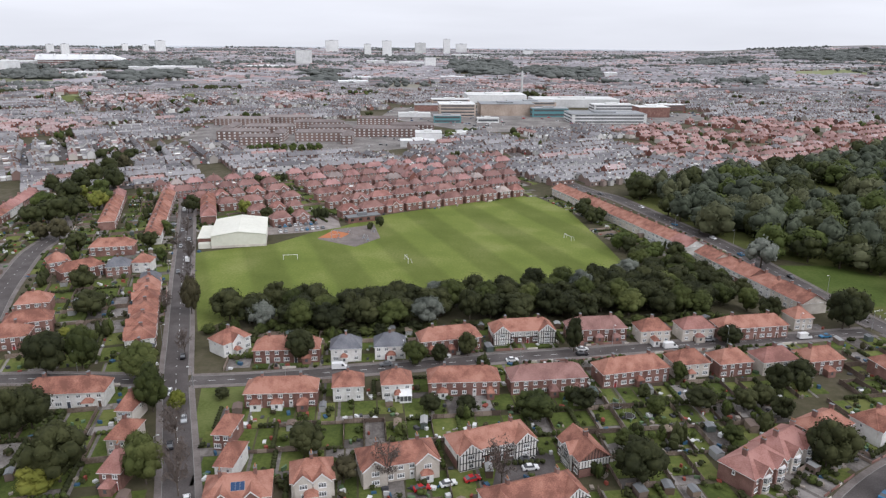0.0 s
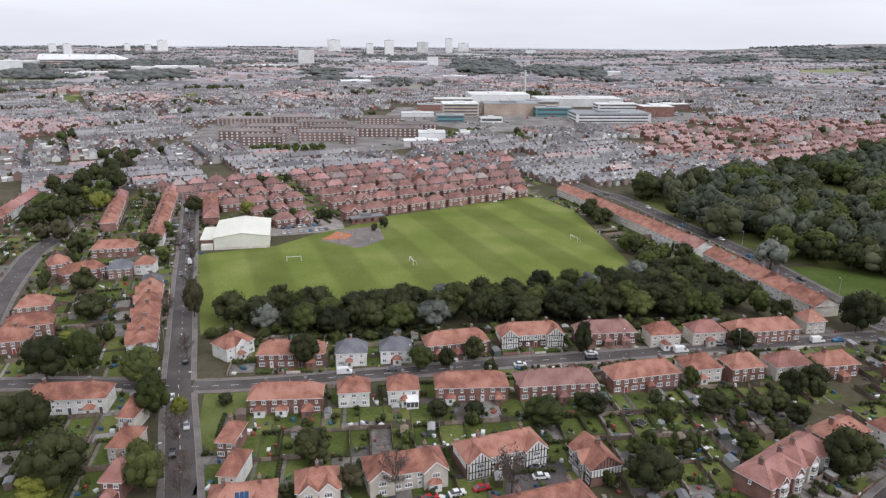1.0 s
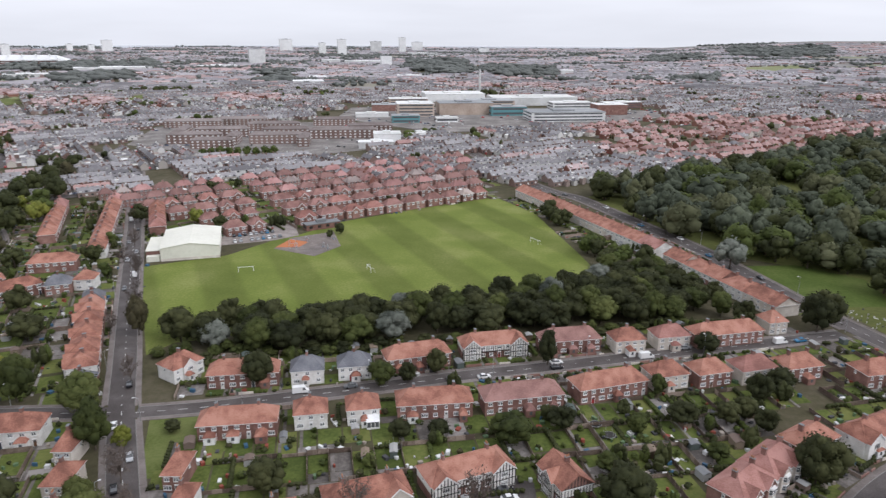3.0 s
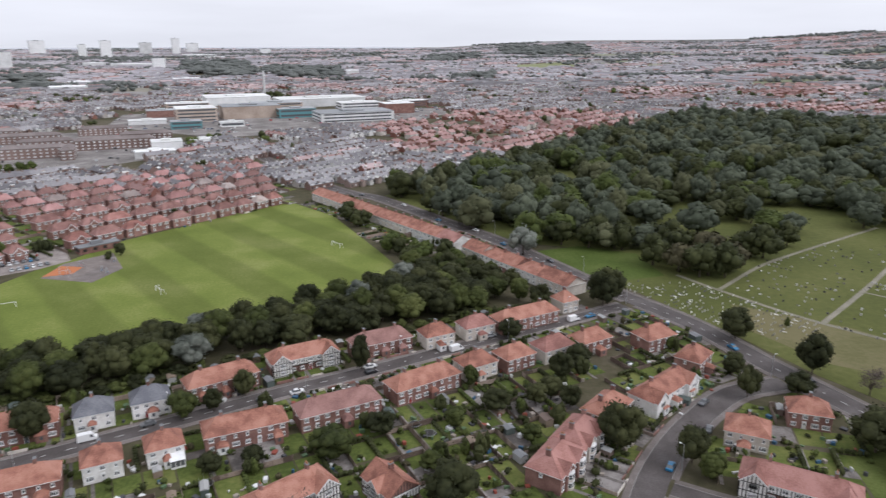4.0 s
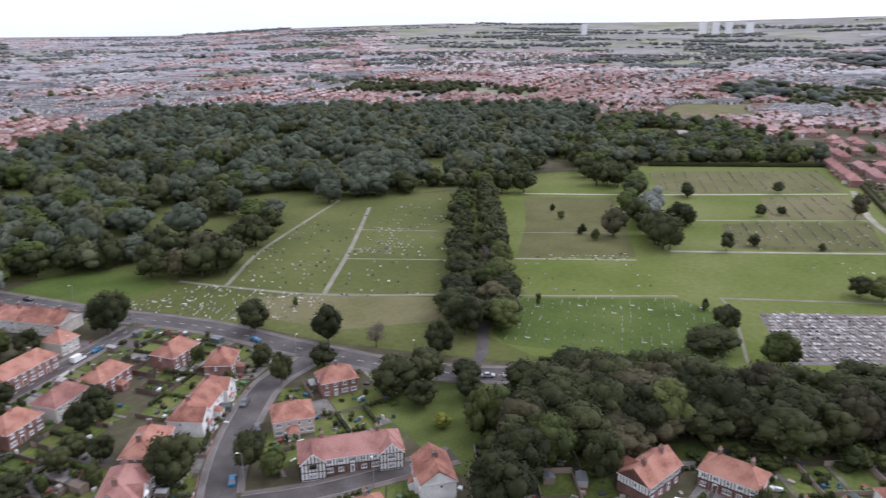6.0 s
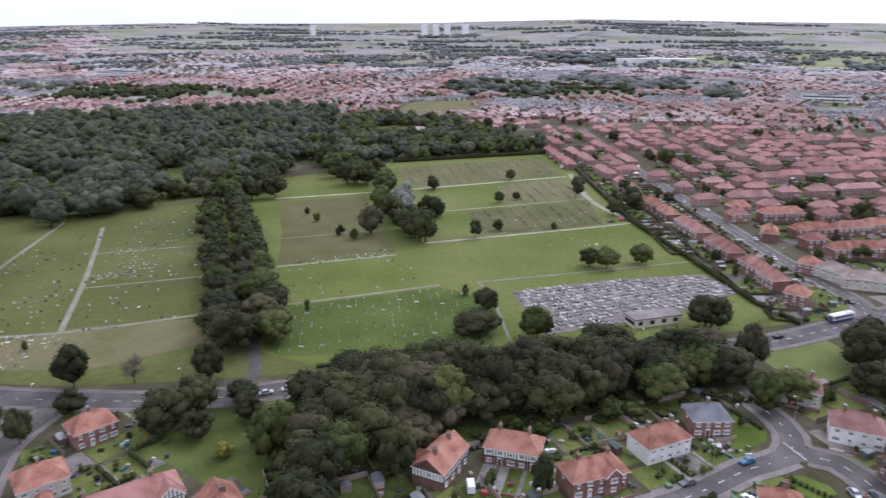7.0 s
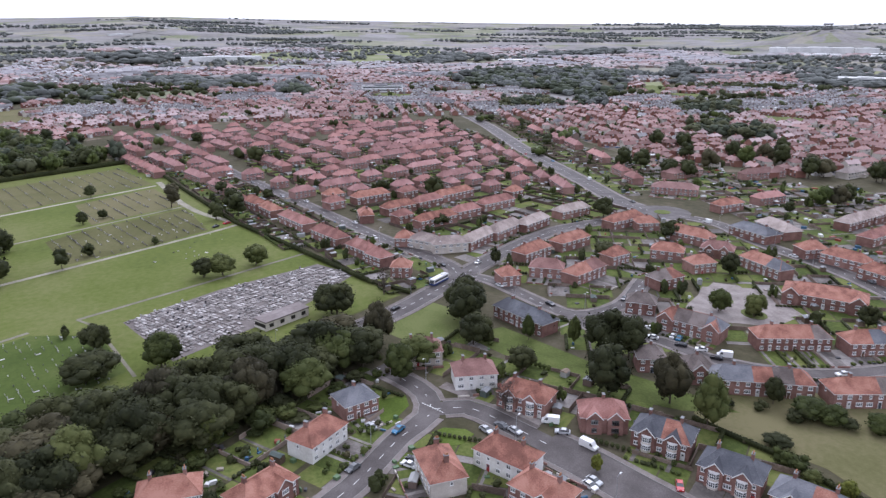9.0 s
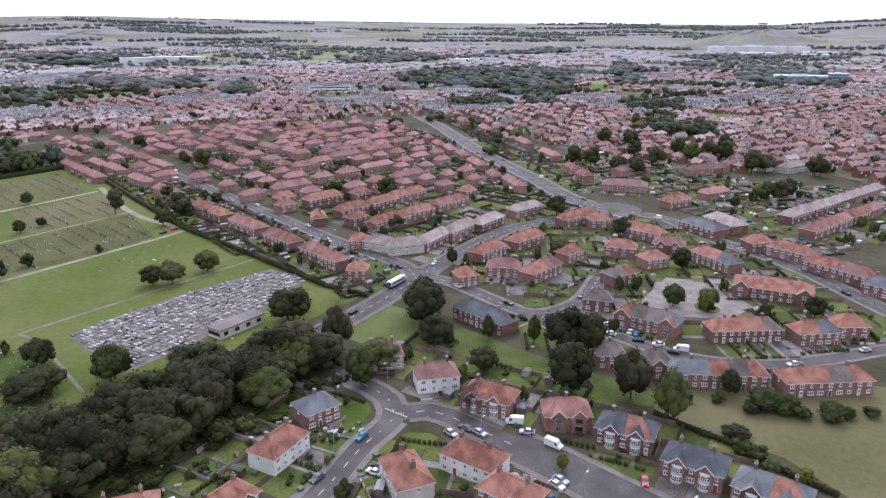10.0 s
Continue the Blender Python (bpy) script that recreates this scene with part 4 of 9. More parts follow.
# ---------- vehicles ----------
def car_meshes(kind):
    """Body, glasshouse, wheels; length along x, nose at +x."""
    b, g = Shape(CAR, TYRE), Shape(GLASS, CAR)
    if kind == "van":
        side = [(-2.5, 0.35), (2.5, 0.35), (2.55, 0.95), (1.75, 1.25), (1.25, 2.15), (0.9, 2.3), (-2.4, 2.3), (-2.5, 2.2)]
        gl = [(1.72, 1.28), (1.28, 2.05), (0.75, 2.05), (0.75, 1.28)]
        w = 0.95
    else:
        side = [(-2.1, 0.3), (2.1, 0.3), (2.15, 0.62), (2.0, 0.80), (0.95, 0.95), (-1.75, 1.0), (-2.1, 0.85)]
        gl = [(1.0, 0.95), (0.35, 1.42), (-1.0, 1.45), (-1.75, 0.99)]
        w = 0.88
    n = len(side)

    def extrude(s, prof, w0, w1, slot, n):
        zmax, zmin = max(p[1] for p in prof), min(p[1] for p in prof)
        half = [w0 + (w1 - w0) * (p[1] - zmin) / (zmax - zmin) for p in prof]
        s.solid([(p[0], -q, p[1]) for p, q in zip(prof, half)] + [(p[0], q, p[1]) for p, q in zip(prof, half)],
                [tuple(range(n)), tuple(range(2 * n - 1, n - 1, -1))] + [(k + n, (k + 1) % n + n, (k + 1) % n, k) for k in range(n)], slot)

    extrude(b, side, w, w * 0.94, 0, n)
    if kind == "van":
        extrude(g, gl, w * 1.0, w * 0.99, 0, 4)
    else:
        extrude(g, gl, w * 0.93, w * 0.74, 0, 4)
        g.box(-0.95, 0.3, -w * 0.72, w * 0.72, 1.425, 1.48, 1)
    t = Shape(TYRE)
    t.tube((0, -0.11, 0), (0, 0.11, 0), 0.31, 0.31, 12)
    r = Shape(RIM)
    r.tube((0, -0.125, 0), (0, 0.125, 0), 0.19, 0.19, 10)
    lamp = Shape(WHITE)
    lamp.box(-0.04, 0.04, -0.18, 0.18, -0.07, 0.07)
    return [q.mesh(nm) for q, nm in ((b, "body"), (g, "glasshouse"), (t, "wheel"), (r, "rim"), (lamp, "headlight"))]


CARS = {k: car_meshes(k) for k in ("car", "van")}
PAINTS = {"white": plain("white_paint", (0.72, 0.72, 0.71), 0.3), "red": plain("red_paint", (0.42, 0.02, 0.025), 0.3), "blue": plain("blue_paint", (0.03, 0.16, 0.30), 0.3), "black": plain("black_paint", (0.02, 0.02, 0.023), 0.25), "silver": plain("silver_paint", (0.42, 0.43, 0.44), 0.3), "grey": plain("grey_paint", (0.12, 0.125, 0.13), 0.3)}


def vehicle(x, y, yaw, colour="", kind="car", z=0.07, full=True):
    body, glass, wheel, rim, lamp = CARS[kind]
    words = {"": "small family car parked by the kerb", "white": f"white {kind} parked on the asphalt"}.get(colour, f"{colour} {kind} parked on the asphalt")
    c = thing(kind, pose(x, y, z, 0, 0, yaw), words, kind, "parked vehicles")
    bo = part("body", body, c)
    gh = part("glasshouse", glass, c)
    if colour:
        for ob, slot in ((bo, 0), (gh, 1)):
            ob.material_slots[slot].link = "OBJECT"
            ob.material_slots[slot].material = PAINTS[colour]
    wb = 1.25 if kind == "car" else 1.6
    if full:
        for sx in (-wb, wb):
            for sy in (-0.8, 0.8):
                w = part("wheel", wheel, c, at=pose(sx, sy, 0.31))
        for sy in (-0.6, 0.6):
            part("headlight", lamp, c, at=pose(2.12 if kind == "car" else 2.53, sy, 0.68 if kind == "car" else 0.85))
    else:
        s = Shape(TYRE)
        for sx in (-wb, wb):
            for sy in (-0.8, 0.8):
                s.tube((sx, sy - 0.11, 0.31), (sx, sy + 0.11, 0.31), 0.31, 0.31, 8)
        part("wheels", s, c)
    return c


# ---------- ground, roads, fields ----------
ground_sheet()

road([(-60, 82), (-88, 131.5), (-117, 180), (-136, 214.5), (-167, 270.5), (-215, 359), (-271, 461), (-330, 568)], 7.4)
road([(-290, 132), (-230, 152), (-172, 172.5), (-119, 182)], 6.2, z=0.055)
road([(-114, 182.5), (-97, 187.4), (-72, 197), (-43.5, 208), (-18.5, 218.5), (9.8, 228.5), (39.3, 239.9), (70, 250.8), (91, 258.5), (116, 268)], 6.2, z=0.055)
road([(-83, 790), (-63, 705), (-24, 585), (12, 512), (34.6, 484), (63.5, 424), (87, 374), (103, 328), (114, 293), (123, 272), (134, 243), (140, 211), (144, 195), (150, 172), (159, 151), (168, 137), (177, 118), (212, 52), (244, -6), (270, -39), (305, -79), (338, -126), (348, -165), (354, -190)], 9.0, 2.0)
road([(138, 196), (118, 193), (96, 178.6), (78, 161.8), (65, 145), (50, 122), (35, 98)], 7.6, z=0.055, dashes=False)
road([(76, 152), (89, 141.5), (107, 131.5), (122, 124)], 5.2, z=0.055, dashes=False)
road([(112, 62), (130, 42), (146, 21), (163, 5), (172, -6), (184, -8.5), (196, -4), (206, 2)], 6.4, z=0.055)
road([(175, -8), (173, -18), (161, -25.5), (147, -32.5)], 7.4, z=0.05)
road([(149, -31.5), (138, -37.5), (124, -43.5), (104, -52.5)], 13.0, z=0.05, dashes=False)
road([(281, -52), (300, -53), (331, -41.5), (364.4, -29), (430.7, -7.6), (477, 8), (530, 25), (600, 47), (829, 110)], 7.0, z=0.055)
road([(362, -202), (392, -199), (451, -207), (504, -213), (583, -222), (690, -240), (791, -257), (950, -274), (1100, -286)], 13.0, 2.4)
road([(345, -213), (320, -222), (285, -218), (232, -220), (177, -210), (130, -200)], 8.0, z=0.055)
road([(281, -58), (271, -65), (246, -72.5), (226, -81), (230, -104), (253, -129)], 6.0, z=0.055)
road([(226, -78), (212, -82), (203, -92), (195, -99), (187.6, -101.8), (176.5, -107.2), (168, -115.1), (160.5, -126.5), (156, -138.6), (153.5, -156), (152, -177), (146, -202)], 5.4, 1.4, z=0.05, dashes=False)
road([(-213, 210), (-230, 236), (-245, 262), (-262, 294), (-275, 330), (-300, 360)], 9.0, z=0.06)
road([(-151, 448.5), (-202, 545.7), (-260, 650)], 6.0, z=0.055, dashes=False)
sheet("roundabout", [(356 + 17 * math.cos(k * 0.42), -208 + 17 * math.sin(k * 0.42)) for k in range(15)], 0.075, ASPHALT, "grey asphalt roundabout", "road")
sheet("roundabout_island", [(356 + 5 * math.cos(k * 0.42), -208 + 5 * math.sin(k * 0.42)) for k in range(15)], 0.25, LAWN, "round planted island in the roundabout", "grass")

sheet("playing_field", [(-131, 219), (-183, 309), (-150, 332), (-137, 360), (-127, 372), (-109, 405), (-25, 485), (3, 441), (24, 362), (36, 311), (-54, 262), (-126, 230)], 0.034, PITCH, "striped mown grass playing field", "grass")
sheet("cemetery_lawn", [(122, 300), (142, 240), (152, 198), (172, 152), (184, 126), (248, 8), (268, -22), (300, -10), (408, 38), (648, 112), (556, 246), (470, 300), (380, 310), (330, 360), (212, 352), (140, 340)], 0.031, CEMETERY, "rough mown cemetery grass", "grass")
sheet("cemetery_lawn", [(190, 160), (184, 128), (248, 10), (268, -20), (300, -9), (408, 38), (646, 112), (555, 244), (470, 298), (380, 304), (305, 242), (228, 188)], 0.037, GREEN_LAWN, "fresh green mown cemetery lawn", "grass")
sheet("cemetery_meadow", [(392, 265), (428, 217), (313, 153), (277, 200), (330, 226)], 0.052, MEADOW, "dry brownish cemetery grass", "grass")
for pts in ([(401, 138), (421, 120), (456, 70), (399, 56), (372, 90), (355, 121)], [(488, 138), (527, 94), (467, 73), (431, 120)], [(531, 232), (617, 127), (543, 96), (469, 187), (472, 204)]):
    sheet("cemetery_plot", pts, 0.05, MEADOW, "worn dry grass between the grave rows", "grass")
sheet("cemetery_grove_floor", [(560, 252), (650, 120), (720, 190), (840, 260), (868, 398), (700, 370), (600, 348), (532, 318)], 0.028, CEMETERY, "grass under the trees by the chapel", "grass")
sheet("cemetery_meadow", [(196, 176), (214, 188), (190, 232), (160, 262), (150, 240), (162, 205)], 0.052, MEADOW, "dry brownish cemetery grass", "grass")
sheet("cemetery_lawn", [(97, 346), (103, 328), (113, 298), (124, 296), (150, 300), (152, 334), (128, 352)], 0.045, material("verge_grass", [(0.052, 0.076, 0.016), (0.073, 0.101, 0.023), (0.102, 0.123, 0.037)], 0.95, 0.6, 0.05, amount=0.0, bump=0.5, spec=0.1), "bright mown grass beside the cemetery road", "grass")
sheet("cemetery_lawn", [(188, 150), (194, 160), (231, 168), (269, 117), (262, 93), (228, 80), (206, 104)], 0.044, bpy.data.materials["verge_grass"], "bright green mown grass with small headstones", "grass")
sheet("green", [(246, -14), (258, -31), (243, -40), (222, -32), (214, -18), (231, -8)], 0.039, LAWN, "mown green beside the main road", "grass")
sheet("green_strip", [(222, -33), (196, -44), (170, -57), (152, -77), (146, -92), (162, -84), (190, -66), (224, -50)], 0.047, LAWN, "long grass strip behind the gardens", "grass")
sheet("meadow", [(150, -79), (158, -92), (150, -118), (138, -146), (122, -170), (85, -150), (86, -96), (117, -94), (142, -80)], 0.042, MEADOW, "rough pale grass meadow", "grass")
sheet("green_triangle", [(-290, 320), (-270, 303), (-287, 337), (-299, 336)], 0.036, LAWN, "triangle of grass between roads", "grass")
sheet("corner_lawn", [(184.5, 6.5), (185.5, -2.5), (179, -2.0), (173, 3.5), (170.3, 8.3)], 0.061, VIVID_LAWN, "fresh green corner lawn beside the junction", "grass")
sheet("front_drive", [(169.5, -24.5), (172, -26), (168, -31.5), (158.5, -36), (156.5, -32)], 0.062, GRAVEL, "brown paved drive before the houses", "paving")
sheet("front_drive", [(187, -13.5), (189.5, -17), (178, -23.5), (176.5, -20.5)], 0.062, GRAVEL, "brown paved drive before the houses", "paving")
q = Shape(PAINT)
for k in range(9):
    a, b = Vector((178.8, -6.2, 0.165)), Vector((172.2, -10.2, 0.165))
    d = (b - a).normalized()
    p, n = a.lerp(b, k / 8), Vector((-d.y, d.x, 0)) * 0.2
    q.face([p - d * 0.28 - n, p + d * 0.28 - n, p + d * 0.28 + n, p - d * 0.28 + n])
structure("road_marking", q, "white give-way dashes across the road mouth", "road marking")
sheet("close_green", [(163, -4.2), (164.3, -8), (161.7, -13.6), (158.6, -15), (154.8, -10.1), (155.8, -5.3)], 0.12, VIVID_LAWN, "small kerbed lawn at the junction", "grass")
sheet("lawn", [(118, 128), (126, 152), (140, 166), (150, 164), (160, 146), (170, 128), (182, 104), (172, 96), (150, 110), (128, 108), (116, 116)], 0.043, LAWN, "mown lawn under trees by the road", "grass")
sheet("corner_lawn", [(-110, 184), (-94, 188), (-72, 186), (-84, 158), (-96, 152)], 0.032, LAWN, "mown corner garden beside the junction", "grass")
sheet("car_park", [(-162, 347), (-173, 375), (-137, 397), (-126, 372), (-136, 361)], 0.07, GRAVEL, "worn brown car park", "car park")
sheet("yard", [(238, -148), (228, -171), (199, -165), (199, -142), (217, -127)], 0.06, GRAVEL, "pale gravel yard", "yard")
SAND = material("sandy_path", [(0.108, 0.104, 0.066), (0.152, 0.143, 0.098), (0.205, 0.190, 0.142)], 0.95, 1.0, 0.1, bump=0.2)
PALE_SAND = material("pale_sandy_path", [(0.145, 0.137, 0.095), (0.205, 0.193, 0.142), (0.275, 0.255, 0.198)], 0.95, 1.0, 0.1, bump=0.2)
for pts, w, m in (
    ([(156, 300), (164, 278), (183, 237), (216, 194)], 2.2, SAND), ([(183, 237), (238, 275), (309, 328)], 2.2, SAND), ([(164, 278), (199, 303), (225, 317), (276, 341), (311, 357)], 2.0, SAND),
    ([(223, 266), (254, 222)], 1.3, SAND), ([(267, 295), (295, 253)], 1.3, SAND), ([(232, 171), (252, 144), (272, 118)], 1.8, SAND), ([(274, 199), (308, 151)], 1.9, SAND), ([(316, 222), (347, 179)], 1.0, SAND),
    ([(402, 272), (440, 216), (487, 155), (536, 93)], 3.2, PALE_SAND), ([(394, 164), (425, 121), (462, 72)], 2.0, PALE_SAND), ([(332, 143), (350, 117), (393, 56), (412, 34)], 2.8, PALE_SAND), ([(549, 92), (500, 80), (470, 72), (440, 60), (414, 43)], 4.0, PALE_SAND),
    ([(223, 77), (267, 94), (280, 103)], 1.2, SAND), ([(280, 103), (315, 47), (340, 8)], 1.9, SAND), ([(-109, 415), (-56, 466), (-24, 492)], 3.0, SAND),
):
    q = Shape(m)
    strip(q, smooth_line(pts, 5), -w / 2, w / 2, 0, 0.09 + 0.003 * len(pts) + 0.002 * w)
    structure("path", q, "narrow grey cemetery path" if pts[0][0] > 0 else "pale footpath along the field", "path")
road([(160, 148), (176, 152), (190, 161), (228, 183), (305, 238), (380, 292), (450, 330)], 4.2, 0, False, z=0.06)
pavements()

# ---------- houses set one by one ----------
house(-79.9, 176.5, 14.6, 21.0, 8, "brick red")
house(-61.7, 183.9, 17, 9.1, 8, "white red")
h = house(-47.7, 188.2, 17, 9.1, 8, "white red")
q = Shape(WHITE, GLASS)
q.box(0.6, 4.2, -7.0, -4.02, 0, 0.6)
for x in (0.6, 1.75, 2.9, 4.05):
    q.box(x, x + 0.15, -7.0, -6.85, 0.6, 2.3)
q.box(0.75, 4.05, -6.95, -6.9, 0.6, 2.3, 1)
q.box(0.62, 0.68, -6.9, -4.02, 0.6, 2.3, 1)
q.box(4.12, 4.18, -6.9, -4.02, 0.6, 2.3, 1)
q.solid([(0.5, -7.1, 2.3), (4.3, -7.1, 2.3), (4.3, -4.02, 3.0), (0.5, -4.02, 3.0), (0.5, -7.1, 2.4), (4.3, -7.1, 2.4), (4.3, -4.02, 3.1), (0.5, -4.02, 3.1)], [(4, 5, 6, 7), (0, 1, 5, 4), (1, 2, 6, 5), (3, 0, 4, 7), (3, 2, 1, 0)])
part("conservatory", q, h, "white-framed glazed conservatory at the back")
house(-27.8, 194.0, 14, 21.7, 8.5, "brick red")
house(-2.6, 200.7, 18, 23.9, 8.5, "brick brown")
house(23.9, 211.5, 24.1, 23.0, 8.5, "brick red")
house(42.5, 220.1, 22, 11.7, 8.5, "cream red")
house(56.5, 223.7, 22, 11.7, 8.5, "brick red")
house(71.2, 228.0, 22, 12.9, 8.5, "cream pink")
house(86.2, 231.4, 21, 13.0, 8.5, "brick red")
house(-112, 207, 62, 11, 8.5, "white red gable_one")
house(-89.7, 204.7, 14.4, 21.7, 8, "brick red")
house(-70.5, 209.3, 16, 10.1, 8, "white slate")
house(-56.4, 214.1, 16, 10.4, 8, "white slate")
house(-37.5, 223.6, 24, 21.7, 8, "brick red")
house(-12.8, 236.0, 18, 22.7, 8, "tudor red gables")
house(13.6, 242.8, 17, 21.2, 8, "brick brown")
house(33.8, 245.3, 18, 11.0, 8, "cream red")
house(49.4, 250.4, 18, 12.2, 8, "cream pink")
house(69.9, 256.2, 20, 26.5, 8.5, "brick red")
house(90.2, 268.6, 20, 7.6, 8, "cream red")
house(-142.1, 164.1, 16.5, 23.1, 8.5, "white red")
house(-118.1, 159.1, 8, 4.5, 9, "cream red")
house(-111.2, 146.0, 8, 5.7, 10, "cream red")
house(-104.1, 132.8, 8, 5.2, 10, "brick pink")
house(-85.7, 153.4, 6, 4.6, 10, "brick red")
house(-78.5, 140.8, 6, 4.4, 11, "white red")
h = house(-70.8, 129.0, 20.6, 14.8, 10, "brick red gables")
q = Shape(plain("solar_cell", (0.02, 0.05, 0.12), 0.2), METAL)
for k in range(3):
    q.box(-1.55 + 1.04 * k, -0.57 + 1.04 * k, -1.0, 1.0, 0.0, 0.06)
q.box(-1.6, 1.6, -1.05, 1.05, -0.05, 0.01, 1)
part("solar_panel", q, h, "blue solar panels on the roof slope", at=pose(0.2, -2.7, 6.6, 35, 0, 0))
house(-56.2, 138.0, 22.2, 10.0, 8.5, "cream red gables")
house(-37.8, 148.8, 26.1, 19.5, 9, "cream red gables")
house(-15.7, 161.2, 31.0, 22, 9, "tudor red gables")
house(8.4, 160.9, -61.1, 11.2, 8.5, "tudor red gable_one flat_ends")
house(-3.4, 140.0, 29.9, 23.5, 9, "tudor red gables")
house(-173.4, 257.0, 121.0, 11, 8, "white slate")
house(-213.6, 265.6, 55.9, 18.3, 8.5, "brick red")
house(-199.0, 272.3, 25, 10, 8, "brick slate")
house(-220.9, 300.1, 22, 20.6, 8.5, "brick red")
house(-191.4, 280.0, 15, 8.3, 8, "white red")
house(-230.7, 272.9, 46.8, 9.1, 9, "brick red")
house(-203.6, 225.2, 27.6, 12.0, 9, "brick red")
house(-192.1, 208.1, 32.8, 16.0, 9, "brick red")
house(-135.9, 191.0, 18, 7.6, 8, "brick slate")
house(-191.0, 194.2, 25.3, 17.9, 9, "brick red")
house(50.2, 163.0, 46, 15, 9.5, "brick pink gables bay")
house(59.9, 173.4, 46, 15, 9.5, "cream pink gables bay")
house(73.1, 185.5, 40, 14, 9, "brick red")
house(94.5, 193.8, 32, 24, 8.5, "white red gables")
house(114.4, 211.5, 40, 11, 8.5, "brick red")
house(109.5, 230.0, 18, 13, 9, "brick red")
house(106.0, 168.0, -35, 11, 9.5, "cream red")
house(128.8, 173.9, -28.5, 11.0, 8.5, "brick red")
house(103.6, 143.2, -39.1, 25.8, 9, "tudor pink gables")
house(108.8, 120.3, -129.8, 11.7, 8.5, "white red gable_one flat_ends")
house(83.0, 125.4, -28, 20, 8.5, "cream red")
house(140.4, 78.8, 169.1, 14, 8.5, "tudor red gable_one flat_ends")
house(151.4, 62.3, -90.8, 14, 8.5, "tudor red")
house(146.0, 42.1, -55.1, 15, 8.5, "brick red gable_one")
house(165.6, 26.4, -48.6, 14, 8.5, "white red")
house(181.1, 13.6, -72.3, 10.5, 9, "brick slate")
house(206.8, -13.6, -99.1, 13, 9, "cream brown")
house(186.7, -25.0, -99.3, 13, 9, "white brown")
house(168.4, -34.8, -138.3, 15, 9, "brick red gables bay")
house(152.4, -50.6, -111.8, 12.8, 9, "brick pink gables")
house(138.4, -61.0, -138.9, 15, 9, "brick navy gables bay half")
house(119.6, -67.5, -143.0, 14.5, 9, "brick navy gables bay")
house(103.7, -76.0, -148.0, 16, 9, "brick slate gables bay half")
house(141.8, -0.0, -178.9, 14, 9, "cream red")
house(141.8, -18.0, -145.7, 15, 9, "white red")
house(125.8, -20.3, -148.7, 14, 9, "brick red gable_one")
house(224.1, -58.9, -158.5, 25.4, 8.5, "brick slate")
house(271.8, -90.6, -122.2, 15, 8.5, "brick brown")
house(179.2, -83.3, -111.8, 9, 8.5, "brick dun")
house(168.3, -92.9, -111.5, 10, 8.5, "brick dun gable_one")
house(155.5, -106.3, -116.2, 29.3, 8.5, "brick slate-slate-red-dun-red")
house(139.7, -133.1, -107.7, 27.0, 8.5, "brick red-red-dun-red")
house(222.0, -107.5, -128, 11, 8.5, "brick dun")
house(198.5, -113.8, -148.0, 23, 8.5, "brick red-dun-dun-slate gables")
house(178.2, -138.6, -109.0, 25, 8.5, "brick red-red-red-dun")
house(166.9, -160.0, -105.8, 15.2, 8.5, "brick red-slate")
house(166.4, -176.0, -112, 11, 9, "brick red")
house(268.0, -70.0, -91.6, 9, 9, "brick red")
house(297.7, -94.8, -63.3, 20, 8.5, "brick red")
house(308.2, -120.9, -67.5, 22, 8.5, "brick red")
house(263.2, -104.7, -64.4, 22, 8.5, "brick red half")
house(278.9, -129.2, -71.7, 12, 8.5, "brick red")
house(276.9, -157.1, -130.9, 15, 9, "brick red")
house(256.5, -160.1, -92.3, 12, 9, "brick red")
house(243.8, -132.9, -79.4, 14, 9, "brick dun-red")
house(297.2, -184.9, -157.2, 24, 8.5, "brick red")
house(271.5, -181.7, -135.7, 15, 8.5, "brick brown gables")
house(245.5, -187.4, -176.0, 24, 8.5, "brick red-red-slate")
house(206.0, -181.7, -138.7, 30, 14, "brick red gables")
house(257.9, -224.8, -99.9, 12, 9, "brick red")
house(240.9, -228.8, -162.9, 20, 8.5, "brick red")
house(212.2, -226.6, -171.2, 30, 8.5, "brick red half")
house(188.4, -224.0, -163.6, 14, 8.5, "brick slate")
house(325.2, -176.4, -101.7, 12, 9, "brick red")
house(336.1, -168.7, -72.1, 26, 8.5, "brick red")
house(329.5, -50.7, -139.6, 16, 8.5, "cream stone")
house(321.2, -60.1, -93.0, 18, 8.5, "cream stone")
house(327.4, -77.3, -51.4, 26, 8.5, "brick stone")
house(339.4, -97.0, -54.7, 26, 8.5, "brick stone")
house(347.7, -117.7, -57.3, 24, 8.5, "brick stone")
house(365.2, -151.0, -71.2, 24, 8.5, "brick stone")
house(398.6, -246.6, -130.5, 30, 14, "brick brown gables")
house(337.6, -41.3, -112.1, 9, 8.5, "brick red")
house(292.8, -28.4, -112.2, 9, 8.5, "brick red")
house(423.4, -339.8, -86.8, 38, 9, "brick brown")
house(355.6, -285.5, -83.6, 22, 8.5, "brick red")
house(347.4, -247.8, -80.3, 20, 8.5, "brick red")
house(292.2, -221.2, -171.9, 24, 11, "brick slate")
house(294.6, -238.4, 175.4, 24, 11, "brick stone")
house(447.2, -287.0, -74.2, 34, 12, "brick brown")
house(405.4, -406.8, -77.8, 26, 10, "cream stone")

